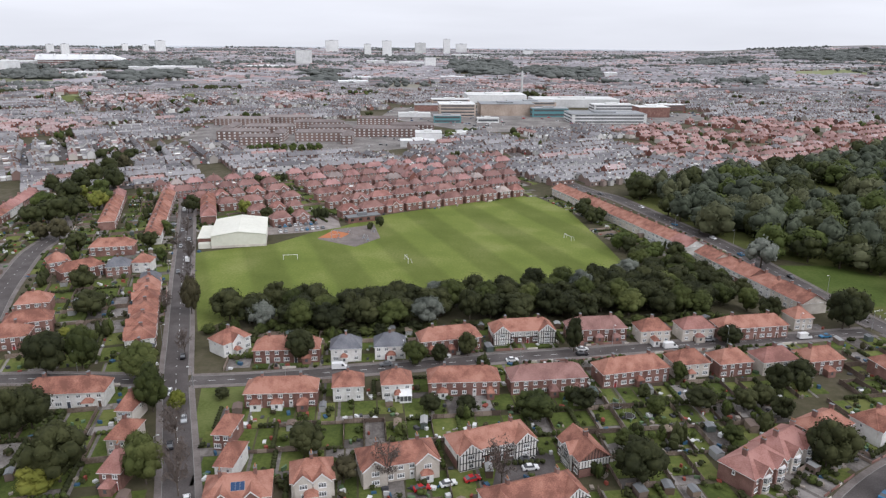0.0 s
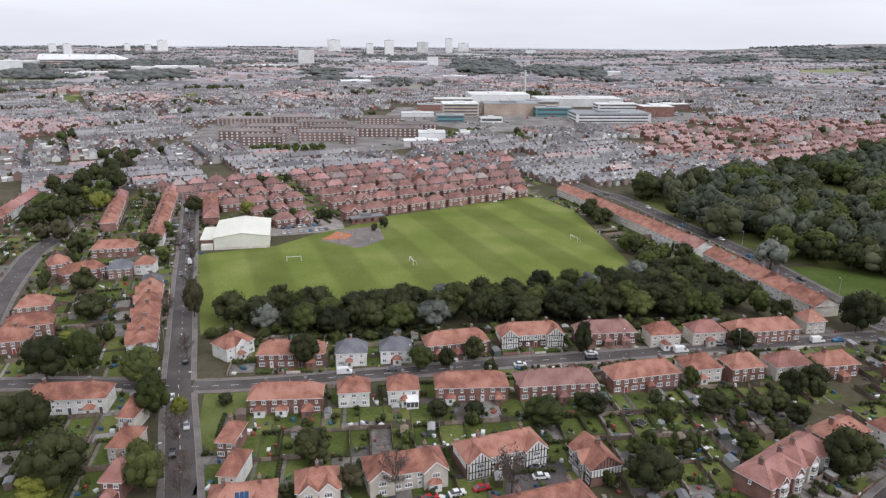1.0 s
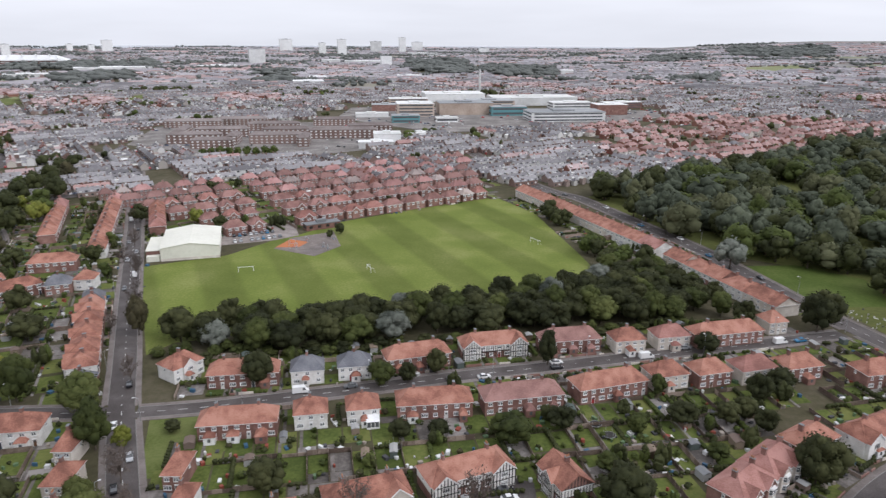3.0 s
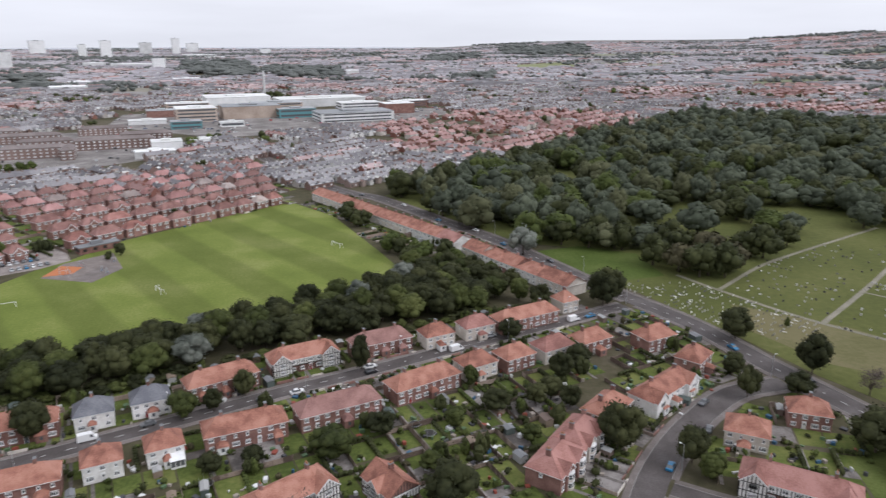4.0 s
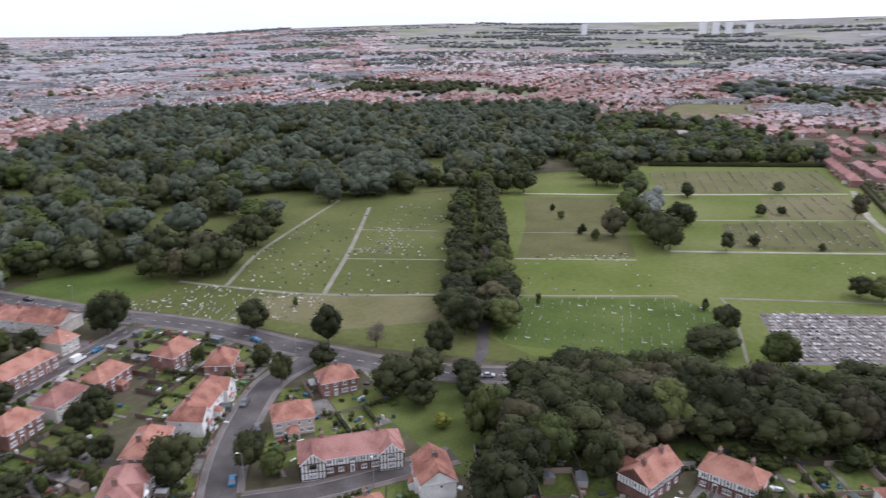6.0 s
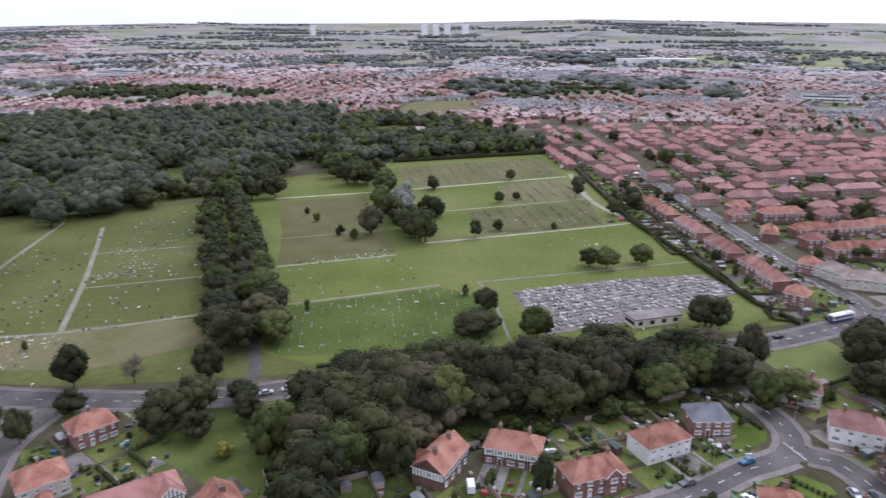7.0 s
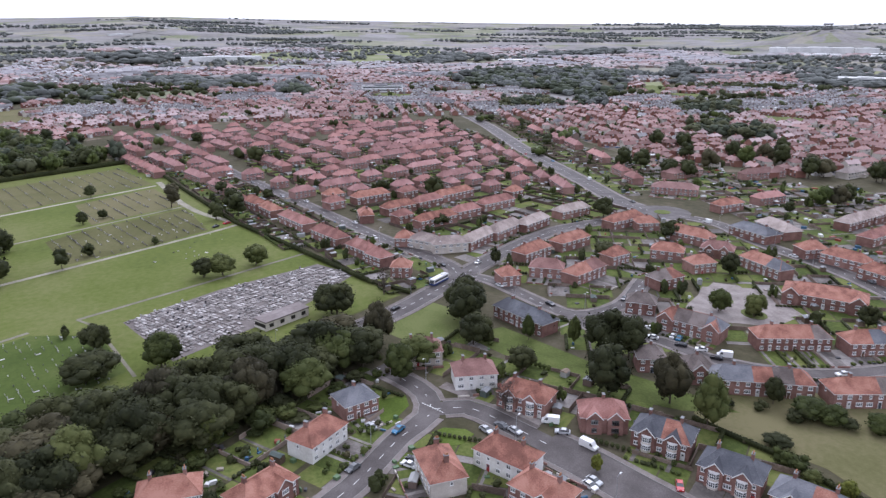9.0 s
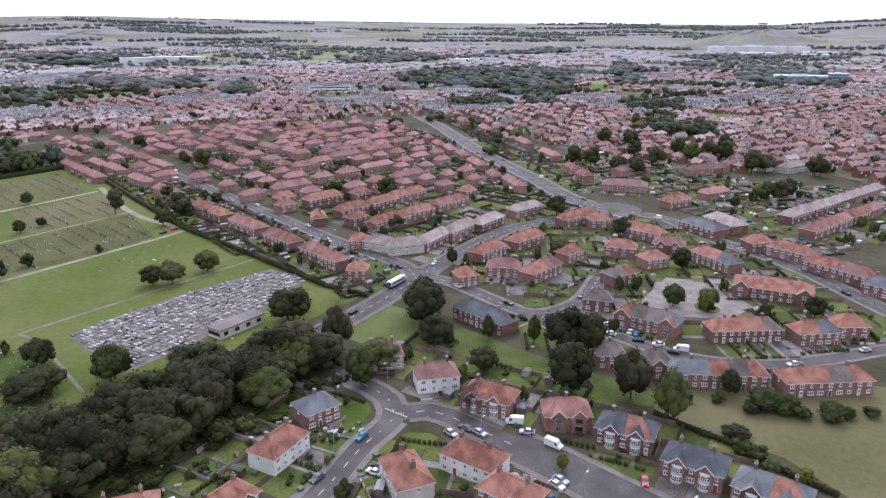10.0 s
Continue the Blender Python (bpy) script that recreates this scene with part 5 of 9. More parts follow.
# ---------- rows of houses ----------
terrace_row(-141, 199, -171, 252, 12.5, 1.5, 9, "tudor red gable_one|tudor red gables|brick red gable_one", "houses on the left avenue", seed=2, front=1)
terrace_row(-4, 489, 70, 350, 15, 0.03, 12.0, "white red flat_ends|cream red flat_ends|white pink flat_ends|cream red flat_ends", "terrace by the playing field", seed=3, jitter=0.3)
terrace_row(70, 349, 99, 287, 14.5, 0.03, 12.0, "white red|cream red flat_ends|tudor red flat_ends", "terrace by the playing field", seed=8, jitter=0.3)
terrace_row(-211, 318, -268, 432, 15, 1.0, 8.5, "brick red|brick red|white red", "houses on the left avenue", seed=4)
terrace_row(-252, 339, -291, 408, 15, 1.5, 8.5, "brick red|brick pink", "houses on the left avenue", seed=5)
terrace_row(-203, 363, -236, 424, 16, 1.0, 8.5, "brick red|brick pink", "houses on the left avenue", seed=6)
terrace_row(-322, 336, -372, 451, 14, 1.5, 8.5, "white red|brick red|white pink", "houses on the west road", seed=7)
C_U = Vector((0.763, 0.646))
C_N = Vector((-0.646, 0.763))
for k, (s0, s1) in enumerate(((0, 186), (-6, 194), (-18, 208), (-28, 222), (-36, 238), (-44, 250))):
    a = Vector((-166, 366)) + C_N * (26 * k)
    for u, v in ((s0, min(s1, 30 + 2 * k)), (42 + 2 * k, s1)):
        p, q = a + C_U * u, a + C_U * v
        terrace_row(p.x, p.y, q.x, q.y, 11.5, 2.2, 7.4, "brick brown|brick pink gable_one|brick pink|brick stone|brick brown gable_one|brick brown", "brick terraces behind the field", seed=20 + k + int(u))
# ---------- brick estate beyond the cemetery ----------
house(713.8, 135.7, 20.7, 23.4, 8.2, "brick red", group="brick estate houses")
house(690.8, 121.8, 24.1, 32.0, 8.2, "brick red", group="brick estate houses")
house(633.9, 97.8, 19.8, 32.0, 7.8, "brick pink", group="brick estate houses")
house(602.9, 84.0, 20.8, 30.5, 8.0, "brick pink", group="brick estate houses")
house(547.8, 64.6, 22.2, 32.0, 8.2, "brick pink", group="brick estate houses")
house(499.2, 47.3, 22.7, 32.0, 7.9, "brick pink", group="brick estate houses")
house(453.8, 36.6, 23.8, 15.3, 8.2, "brick pink", group="brick estate houses")
house(443.7, 28.1, 22.9, 17.4, 7.9, "brick red", group="brick estate houses")
house(423.0, 19.8, 19.7, 17.5, 8.4, "brick red", group="brick estate houses")
house(391.8, 7.6, 21.9, 29.4, 8.4, "brick pink", group="brick estate houses")
house(355.8, -5.6, 23.1, 25.2, 8.5, "brick pink", group="brick estate houses")
house(327.0, -17.2, 23.1, 18.1, 8.3, "brick pink", group="brick estate houses")
house(311.5, -22.2, 23.9, 12.2, 7.9, "brick pink", group="brick estate houses")
house(744.2, 96.9, 22.0, 29.9, 8.0, "brick pink", group="brick estate houses")
house(682.8, 78.9, 23.4, 32.0, 8.5, "brick pink", group="brick estate houses")
house(648.2, 64.0, 22.0, 24.2, 8.1, "brick red", group="brick estate houses")
house(608.3, 50.8, 22.2, 32.0, 8.1, "brick pink", group="brick estate houses")
house(701.2, 46.3, 24.0, 32.0, 8.3, "brick pink", group="brick estate houses")
house(655.5, 31.3, 23.8, 23.0, 8.6, "brick pink", group="brick estate houses")
house(624.6, 19.0, 23.0, 32.0, 8.1, "brick red", group="brick estate houses")
house(589.9, 7.9, 24.0, 20.5, 8.3, "brick pink", group="brick estate houses")
house(567.3, 0.2, 22.7, 14.4, 8.6, "brick red", group="brick estate houses")
house(540.0, 24.7, 112.4, 14.7, 7.9, "brick pink", group="brick estate houses")
house(502.9, 8.0, 111.4, 10.6, 8.4, "brick pink", group="brick estate houses")
house(467.1, -3.8, 115.5, 16.1, 7.8, "brick pink", group="brick estate houses")
house(525.5, -12.7, 114.8, 15.5, 8.5, "brick pink", group="brick estate houses")
house(428.9, -19.0, 114.0, 11.6, 8.4, "brick pink", group="brick estate houses")
house(392.6, -32.0, 174.6, 14.5, 8.1, "brick red", group="brick estate houses")
house(404.6, -54.6, 113.5, 21.8, 8.6, "brick red", group="brick estate houses")
house(370.7, -67.9, 111.0, 26.3, 7.9, "brick red", group="brick estate houses")
house(383.3, -90.5, 111.2, 18.1, 8.0, "brick pink", group="brick estate houses")
house(397.5, -115.2, 112.5, 26.6, 8.0, "brick pink", group="brick estate houses")
house(429.2, -97.4, 115.9, 32.0, 8.1, "brick red", group="brick estate houses")
house(414.7, -75.8, 115.8, 20.9, 8.5, "brick pink", group="brick estate houses")
house(445.7, -130.9, 112.9, 11.3, 8.5, "brick pink", group="brick estate houses")
house(422.5, -137.8, 114.2, 11.1, 8.3, "brick red", group="brick estate houses")
house(439.2, -44.5, 111.5, 25.9, 8.6, "brick red", group="brick estate houses")
house(464.2, -71.9, 112.4, 15.6, 8.3, "brick pink", group="brick estate houses")
house(476.5, -90.9, 115.7, 14.4, 8.1, "brick red", group="brick estate houses")
house(489.4, -118.8, 113.6, 29.7, 8.2, "brick pink", group="brick estate houses")
house(546.4, -136.0, 114.9, 12.6, 8.6, "brick red", group="brick estate houses")
house(518.5, -144.3, 111.1, 10.5, 8.3, "brick pink", group="brick estate houses")
house(482.2, -31.9, 111.3, 29.0, 8.3, "brick pink", group="brick estate houses")
house(536.2, -33.6, 112.8, 13.9, 8.5, "brick red", group="brick estate houses")
house(506.1, -58.9, 114.5, 14.5, 8.4, "brick pink", group="brick estate houses")
house(516.4, -80.5, 113.9, 17.8, 8.6, "brick pink", group="brick estate houses")
house(532.9, -107.7, 115.8, 31.9, 8.0, "brick pink", group="brick estate houses")
house(557.6, -55.3, 112.5, 21.3, 8.3, "brick pink", group="brick estate houses")
house(572.2, -71.6, 112.8, 20.0, 8.1, "brick red", group="brick estate houses")
house(594.1, -97.8, 115.2, 31.4, 8.0, "brick pink", group="brick estate houses")
house(614.0, -133.0, 111.5, 32.0, 8.5, "brick red", group="brick estate houses")
house(616.6, -64.1, 114.4, 15.5, 7.9, "brick red", group="brick estate houses")
house(596.5, -35.6, 112.1, 15.8, 8.4, "brick pink", group="brick estate houses")
house(625.2, -24.2, 112.6, 17.2, 8.3, "brick pink", group="brick estate houses")
house(655.3, -14.1, 20.0, 32.0, 8.1, "brick red", group="brick estate houses")
house(630.7, -59.1, 22.9, 23.8, 8.0, "brick pink", group="brick estate houses")
house(666.3, -44.4, 19.9, 32.0, 8.4, "brick pink", group="brick estate houses")
house(641.0, -98.7, 115.4, 22.6, 8.2, "brick pink", group="brick estate houses")
house(653.3, -124.8, 114.9, 30.2, 7.8, "brick pink", group="brick estate houses")
house(684.2, -156.6, 112.6, 32.0, 8.5, "brick red", group="brick estate houses")
house(650.5, -169.2, 111.9, 28.9, 8.0, "brick pink", group="brick estate houses")
house(737.2, -144.3, 115.0, 32.0, 8.1, "brick pink", group="brick estate houses")
house(713.4, -114.6, 113.1, 19.0, 8.2, "brick red", group="brick estate houses")
house(741.6, -76.4, 113.3, 16.4, 8.3, "brick red", group="brick estate houses")
house(748.8, -99.5, 113.1, 27.0, 8.1, "brick pink", group="brick estate houses")
house(811.8, -96.2, 111.8, 32.0, 7.8, "brick red", group="brick estate houses")
house(860.7, -79.8, 115.9, 32.0, 8.1, "brick pink", group="brick estate houses")
house(828.9, -123.9, 171.2, 26.2, 8.2, "brick red", group="brick estate houses")
house(780.2, -129.6, 115.8, 32.0, 8.2, "brick pink", group="brick estate houses")
house(619.1, -195.0, 175.3, 23.7, 8.5, "brick red", group="brick estate houses")
house(590.7, -194.9, 171.6, 25.1, 8.0, "brick pink", group="brick estate houses")
house(556.8, -192.9, 175.5, 24.2, 8.4, "brick pink", group="brick estate houses")
house(513.5, -186.7, 175.5, 30.4, 8.5, "brick red", group="brick estate houses")
house(464.2, -178.2, 171.2, 19.5, 8.2, "brick pink", group="brick estate houses")
house(434.5, -179.0, 171.9, 32.0, 8.0, "brick pink", group="brick estate houses")
house(662.6, -200.8, 173.6, 15.8, 8.1, "brick red", group="brick estate houses")
house(779.0, -288.2, 171.6, 32.0, 7.9, "brick red", group="brick estate houses")
house(705.9, -283.5, 173.4, 32.0, 8.4, "brick red", group="brick estate houses")
house(637.0, -276.8, 172.1, 32.0, 7.9, "brick pink", group="brick estate houses")
house(599.3, -274.4, 171.9, 32.0, 8.4, "brick pink", group="brick estate houses")
house(530.9, -262.7, 175.1, 32.0, 7.8, "brick red", group="brick estate houses")
house(467.4, -246.0, 175.3, 17.9, 7.8, "brick red", group="brick estate houses")
house(438.4, -239.4, 172.2, 15.8, 8.3, "brick red", group="brick estate houses")
house(738.5, -200.1, 173.1, 23.9, 8.2, "brick pink", group="brick estate houses")
house(721.3, -29.1, 23.8, 32.0, 8.4, "brick pink", group="brick estate houses")
house(725.4, 5.3, 20.1, 32.0, 7.9, "brick pink", group="brick estate houses")
house(793.1, 31.7, 115.3, 24.4, 7.9, "brick red", group="brick estate houses")
house(882.8, 99.7, 173.4, 32.0, 7.9, "brick pink", group="brick estate houses")
house(837.1, 69.4, 112.8, 29.1, 8.3, "brick red", group="brick estate houses")
house(852.5, -49.2, 112.5, 31.3, 8.0, "brick red", group="brick estate houses")
house(842.1, -173.5, 173.1, 32.0, 7.9, "brick pink", group="brick estate houses")
house(886.8, 128.9, 114.6, 24.4, 8.1, "brick pink", group="brick estate houses")
house(834.0, 170.6, 113.8, 25.2, 7.8, "brick pink", group="brick estate houses")
house(796.4, 145.8, 174.0, 20.2, 8.4, "brick pink", group="brick estate houses")


def room_for(x, y, gap, roads):
    """Whether a new house may stand here, clear of its neighbours and the streets."""
    for hx, hy, c, s, a, b in HOUSES:
        if abs(hx - x) < 60 and abs(hy - y) < 60:
            u, v = abs((x - hx) * c + (y - hy) * s) - a, abs(-(x - hx) * s + (y - hy) * c) - b
            if max(u, v) < gap:
                return False
    return all((p.x - x) ** 2 + (p.y - y) ** 2 > (half + roads) ** 2 for line, half in ROADS for p in line)


def fill_estate(poly, yaw, seed):
    """Semi-detached pairs in the plots that are still free."""
    rng = random.Random(seed)
    c, n = math.cos(radians(yaw)), math.sin(radians(yaw))
    cx, cy = sum(p[0] for p in poly) / len(poly), sum(p[1] for p in poly) / len(poly)
    for i in range(-22, 23):
        for j in range(-14, 15):
            u, v = i * 21 + rng.uniform(-2, 2), j * 25 + rng.uniform(-2, 2)
            x, y = cx + u * c - v * n, cy + u * n + v * c
            if inside((x, y), poly) and room_for(x, y, 9.5, 6.0):
                house(x, y, yaw + 90 * (rng.random() < 0.25) + rng.uniform(-3, 3), rng.choice((11, 13, 13, 17)), 8.0, rng.choice(("brick pink", "brick red", "brick pink")), group="brick estate houses")


fill_estate([(345, -62), (400, 2), (560, 60), (800, 150), (850, 20), (820, -220), (600, -180), (420, -160)], 113.5, 71)
terrace_row(565, 92, 720, 150, 16, 5, 8.5, "brick red|brick pink", "brick estate houses", seed=61)
terrace_row(263, -264, 290, -355, 22, 1.5, 8.5, "brick red|brick pink", "houses on the south road", seed=64)
terrace_row(290, -277, 329, -410, 22, 1.0, 8.5, "brick stone", "grey-roofed terrace", seed=65)

# ---------- town beyond: joined blocks ----------
WOOD = [(40, 492), (62, 442), (82, 397), (98, 364), (131, 347), (150, 340), (212, 347), (306, 357), (367, 326), (445, 295), (515, 320), (600, 350), (700, 370), (860, 440), (890, 510), (780, 660), (660, 765), (500, 905), (325, 760), (120, 556)]
CEM = [(110, 300), (140, 190), (184, 120), (248, 0), (268, -24), (320, -30), (660, 80), (700, 180), (800, 260), (860, 440), (445, 300), (330, 360), (120, 350)]
ESTATE = [(300, -300), (330, -40), (560, 90), (740, 165), (880, 150), (900, -60), (880, -308), (706, -303), (531, -284), (470, -275), (440, -340), (330, -400)]
CHAPEL_FIELD = [(880, 370), (960, 262), (1135, 305), (1070, 400)]
HOSPITAL = [(-255, 930), (-180, 870), (-110, 810), (0, 835), (20, 880), (110, 910), (180, 1010), (200, 1130), (120, 1230), (-60, 1290), (-200, 1290), (-270, 1080)]
FLATS = [(-400, 670), (-330, 640), (-290, 600), (-220, 610), (-130, 700), (-150, 790), (-210, 890), (-300, 890), (-450, 830)]
# woods and greens among the farther streets
FAR_WOODS = [
    ([(1523, -444), (1596, -552), (1615, -770), (1468, -859), (1111, -647), (1044, -513), (1177, -493), (1334, -394)], 19), ([(1020, -364), (1016, -448), (936, -439), (939, -339)], 15), ([(1002, -486), (1028, -552), (914, -491), (916, -445)], 15),
    ([(1529, 221), (1596, 141), (1558, -30), (1323, -16), (1367, 130)], 24), ([(1346, -51), (1375, -119), (1210, -103), (1211, -45)], 18), ([(1277, 254), (1333, 221), (1214, 204), (1199, 239)], 17), ([(1620, -1073), (1648, -1156), (1154, -806), (1127, -741)], 24),
    ([(1215, -1113), (1247, -1216), (1045, -1243), (879, -1042), (1059, -994)], 24), ([(910, -607), (852, -665), (767, -610), (811, -546)], 16), ([(2175, -968), (2236, -1328), (2018, -1196), (2057, -913)], 30), ([(2076, -451), (2111, -745), (1937, -697), (1893, -421)], 30),
    ([(-1610, 1800), (-1531, 1906), (-1162, 1459), (-1299, 1447)], 28), ([(-1559, 1967), (-1325, 2433), (-1130, 2089), (-1215, 1846), (-1388, 1771)], 34), ([(-1192, 1686), (-1062, 1852), (-892, 1564), (-990, 1407)], 30), ([(-154, 2390), (80, 2259), (67, 1874), (-90, 1873)], 32),
    ([(-719, 1866), (-686, 2059), (-529, 1605), (-576, 1509)], 32), ([(-454, 2712), (-245, 2789), (-163, 1948), (-311, 1905)], 40), ([(354, 1862), (481, 1900), (442, 1740), (337, 1738)], 26), ([(1014, 3973), (1439, 3711), (1204, 3094), (954, 2765), (812, 3080)], 42), ([(517, 3264), (775, 3388), (686, 2946), (446, 2739)], 40),
    ([(560, -470), (640, -430), (700, -470), (620, -520)], 16), ([(1150, 330), (1300, 420), (1500, 380), (1350, 280)], 24), ([(1900, 200), (2100, 420), (2300, 300), (2200, 60)], 34),
]
FAR_GREENS = [
    [(2327, -58), (2385, -162), (2228, -262), (2062, -223), (2092, -60)], [(2339, -331), (2618, -499), (2502, -762), (2194, -643), (1935, -416), (1974, -271)], [(1141, -187), (1225, -224), (1182, -273), (1100, -251)], [(1245, -762), (1261, -820), (1043, -678), (1049, -642)],
    [(1054, -697), (1004, -731), (921, -722), (892, -687), (967, -647)], [(718, -496), (761, -554), (732, -566), (658, -506), (646, -450)], [(759, -626), (693, -659), (665, -631), (700, -580)], [(1341, -1319), (1271, -1405), (1201, -1327), (1243, -1220)], [(-872, 1089), (-886, 1173), (-785, 1030), (-801, 1005)],
    [(-709, 1190), (-674, 1227), (-629, 1144), (-659, 1109)], [(642, 2297), (884, 2370), (789, 2107), (596, 2076)],
]
OPEN = [(min(p[0] for p in q), max(p[0] for p in q), min(p[1] for p in q), max(p[1] for p in q), q) for q in [w[0] for w in FAR_WOODS] + FAR_GREENS]


def built_up(x, y):
    return not any(x0 < x < x1 and y0 < y < y1 and inside((x, y), q) for x0, x1, y0, y1, q in OPEN)


TOWN_WALL = by_random("town_wall", [(0.19, 0.125, 0.105), (0.50, 0.49, 0.47), (0.24, 0.18, 0.155), (0.17, 0.11, 0.095), (0.36, 0.33, 0.30), (0.21, 0.14, 0.12), (0.60, 0.59, 0.57)], 0.9, per="island", spec=0.2)
BRICK_WALL = by_random("estate_wall", [(0.22, 0.10, 0.078), (0.26, 0.13, 0.10), (0.19, 0.085, 0.065), (0.24, 0.12, 0.09), (0.50, 0.46, 0.41)], 0.9, per="island", spec=0.2)
WHITE_WALL = by_random("whitewash", [(0.62, 0.61, 0.59), (0.70, 0.70, 0.68), (0.50, 0.49, 0.46), (0.30, 0.24, 0.21), (0.20, 0.14, 0.12)], 0.9, per="island", spec=0.2)
T_SLATE = material("town_slate", [(0.090, 0.085, 0.090), (0.140, 0.133, 0.138), (0.206, 0.197, 0.202)], 0.8, 0.5, 0.02, per="island", amount=0.5, bump=0.0)
T_RED = material("town_red_tile", [(0.152, 0.085, 0.075), (0.222, 0.128, 0.115), (0.295, 0.180, 0.164)], 0.85, 0.5, 0.02, per="island", amount=0.45, bump=0.0)
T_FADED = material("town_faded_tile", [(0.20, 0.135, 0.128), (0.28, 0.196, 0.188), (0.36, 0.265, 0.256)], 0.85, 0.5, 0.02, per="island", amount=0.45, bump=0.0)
# roofs beyond 1700 m: paler and greyer, distance haze put into their colour
HAZE_SLATE_N = material("haze_grey_slate", [(0.182, 0.170, 0.182), (0.235, 0.220, 0.234), (0.300, 0.283, 0.296)], 0.8, 0.5, 0.006, per="island", amount=0.45, bump=0.0)
HAZE_SLATE_E = material("haze_pale_slate", [(0.235, 0.220, 0.236), (0.300, 0.282, 0.298), (0.370, 0.350, 0.362)], 0.8, 0.5, 0.006, per="island", amount=0.45, bump=0.0)
HAZE_TILE = material("haze_pale_tile", [(0.28, 0.230, 0.226), (0.345, 0.288, 0.282), (0.41, 0.350, 0.342)], 0.85, 0.5, 0.006, per="island", amount=0.45, bump=0.0)
T_WIN = plain("town_window", (0.03, 0.033, 0.038), 0.3)
T_FRAME = plain("town_window_frame", (0.62, 0.62, 0.61), 0.5)
T_YARD = material("town_yards", [(0.065, 0.058, 0.052), (0.105, 0.095, 0.086), (0.175, 0.16, 0.148)], 0.95, 0.35, 0.05, per="island", amount=0.4, bump=0.2)
T_GREEN = material("estate_gardens", [(0.045, 0.055, 0.024), (0.072, 0.080, 0.038), (0.125, 0.112, 0.072)], 0.95, 0.22, 0.05, per="island", amount=0.4, bump=0.2, spec=0.1)
T_CAR = by_random("far_car_paint", [(0.62, 0.62, 0.62), (0.04, 0.04, 0.045), (0.30, 0.31, 0.32), (0.68, 0.68, 0.67), (0.05, 0.08, 0.15), (0.16, 0.165, 0.17), (0.38, 0.03, 0.03), (0.015, 0.015, 0.016)], 0.3, per="island")


def town_style(x, y, rng):
    """Which roofs stand where: slate to the north, red tile by the hospital and to the east."""
    r, a = math.hypot(x, y), math.degrees(math.atan2(-x, y))
    if a > -34:
        if inside((x, y), [(60, 880), (100, 990), (420, 960), (300, 640), (140, 600), (100, 720)]):
            return "red"
        if a > 22 and 500 < r < 900 and rng.random() < 0.14:
            return "red"
        return "slate" if rng.random() < 0.86 else "faded"
    if a < -70:
        k = rng.random()
        if r < 980:
            return "red" if k < 0.75 else "faded"
        if r < 1350:
            return "slate" if k < 0.5 else "faded" if k < 0.85 else "red"
        return rng.choice(("faded", "faded", "slate", "slate", "red"))
    return rng.choice(("slate", "slate", "faded", "red")) if a > -46 else rng.choice(("red", "faded", "faded", "red", "slate"))


def block(s, x, y, z, yaw, L, D, eave, rise, hip, roof, wall, windows, chimneys):
    c, n = math.cos(yaw), math.sin(yaw)

    def P(u, v, w):
        return (x + u * c - v * n, y + u * n + v * c, z + w)
    a, b, o = L / 2, D / 2, 0.35
    wv = [P(-a, -b, -3), P(a, -b, -3), P(a, b, -3), P(-a, b, -3), P(-a, -b, eave), P(a, -b, eave), P(a, b, eave), P(-a, b, eave)]
    f = [(0, 1, 5, 4), (1, 2, 6, 5), (2, 3, 7, 6), (3, 0, 4, 7)]
    if not hip:
        wv += [P(-a, 0, eave + rise - 0.1), P(a, 0, eave + rise - 0.1)]
        f += [(4, 7, 8), (6, 5, 9)]
    s.solid(wv, f, wall)
    q = min(D * 0.42, a - 0.3) if hip else -o
    s.solid([P(-a - o, -b - o, eave), P(a + o, -b - o, eave), P(a + o, b + o, eave), P(-a - o, b + o, eave), P(-a + q, 0, eave + rise), P(a - q, 0, eave + rise)],
            [(0, 1, 5, 4), (2, 3, 4, 5), (1, 2, 5), (3, 0, 4)] if hip else [(0, 1, 5, 4), (2, 3, 4, 5)], roof)
    for k in range(chimneys):
        u = -a + L * (k + 0.5) / chimneys
        s.solid([P(u - 0.4, -0.7, eave + rise - 0.8), P(u + 0.4, -0.7, eave + rise - 0.8), P(u + 0.4, 0.7, eave + rise - 0.8), P(u - 0.4, 0.7, eave + rise - 0.8),
                 P(u - 0.4, -0.7, eave + rise + 1.2), P(u + 0.4, -0.7, eave + rise + 1.2), P(u + 0.4, 0.7, eave + rise + 1.2), P(u - 0.4, 0.7, eave + rise + 1.2)],
                [(4, 5, 6, 7), (0, 1, 5, 4), (1, 2, 6, 5), (2, 3, 7, 6), (3, 0, 4, 7)], wall)
    if windows:
        m = max(2, int(L / 3.2))
        for k in range(m):
            u = -a + L * (k + 0.5) / m
            for v in (-b - 0.05, b + 0.05):
                for w in (0.9, 3.4):
                    s.face([P(u - 0.75, v, w), P(u + 0.75, v, w), P(u + 0.75, v, w + 1.3), P(u - 0.75, v, w + 1.3)], 7 if (k + int(w)) % 2 else 5)


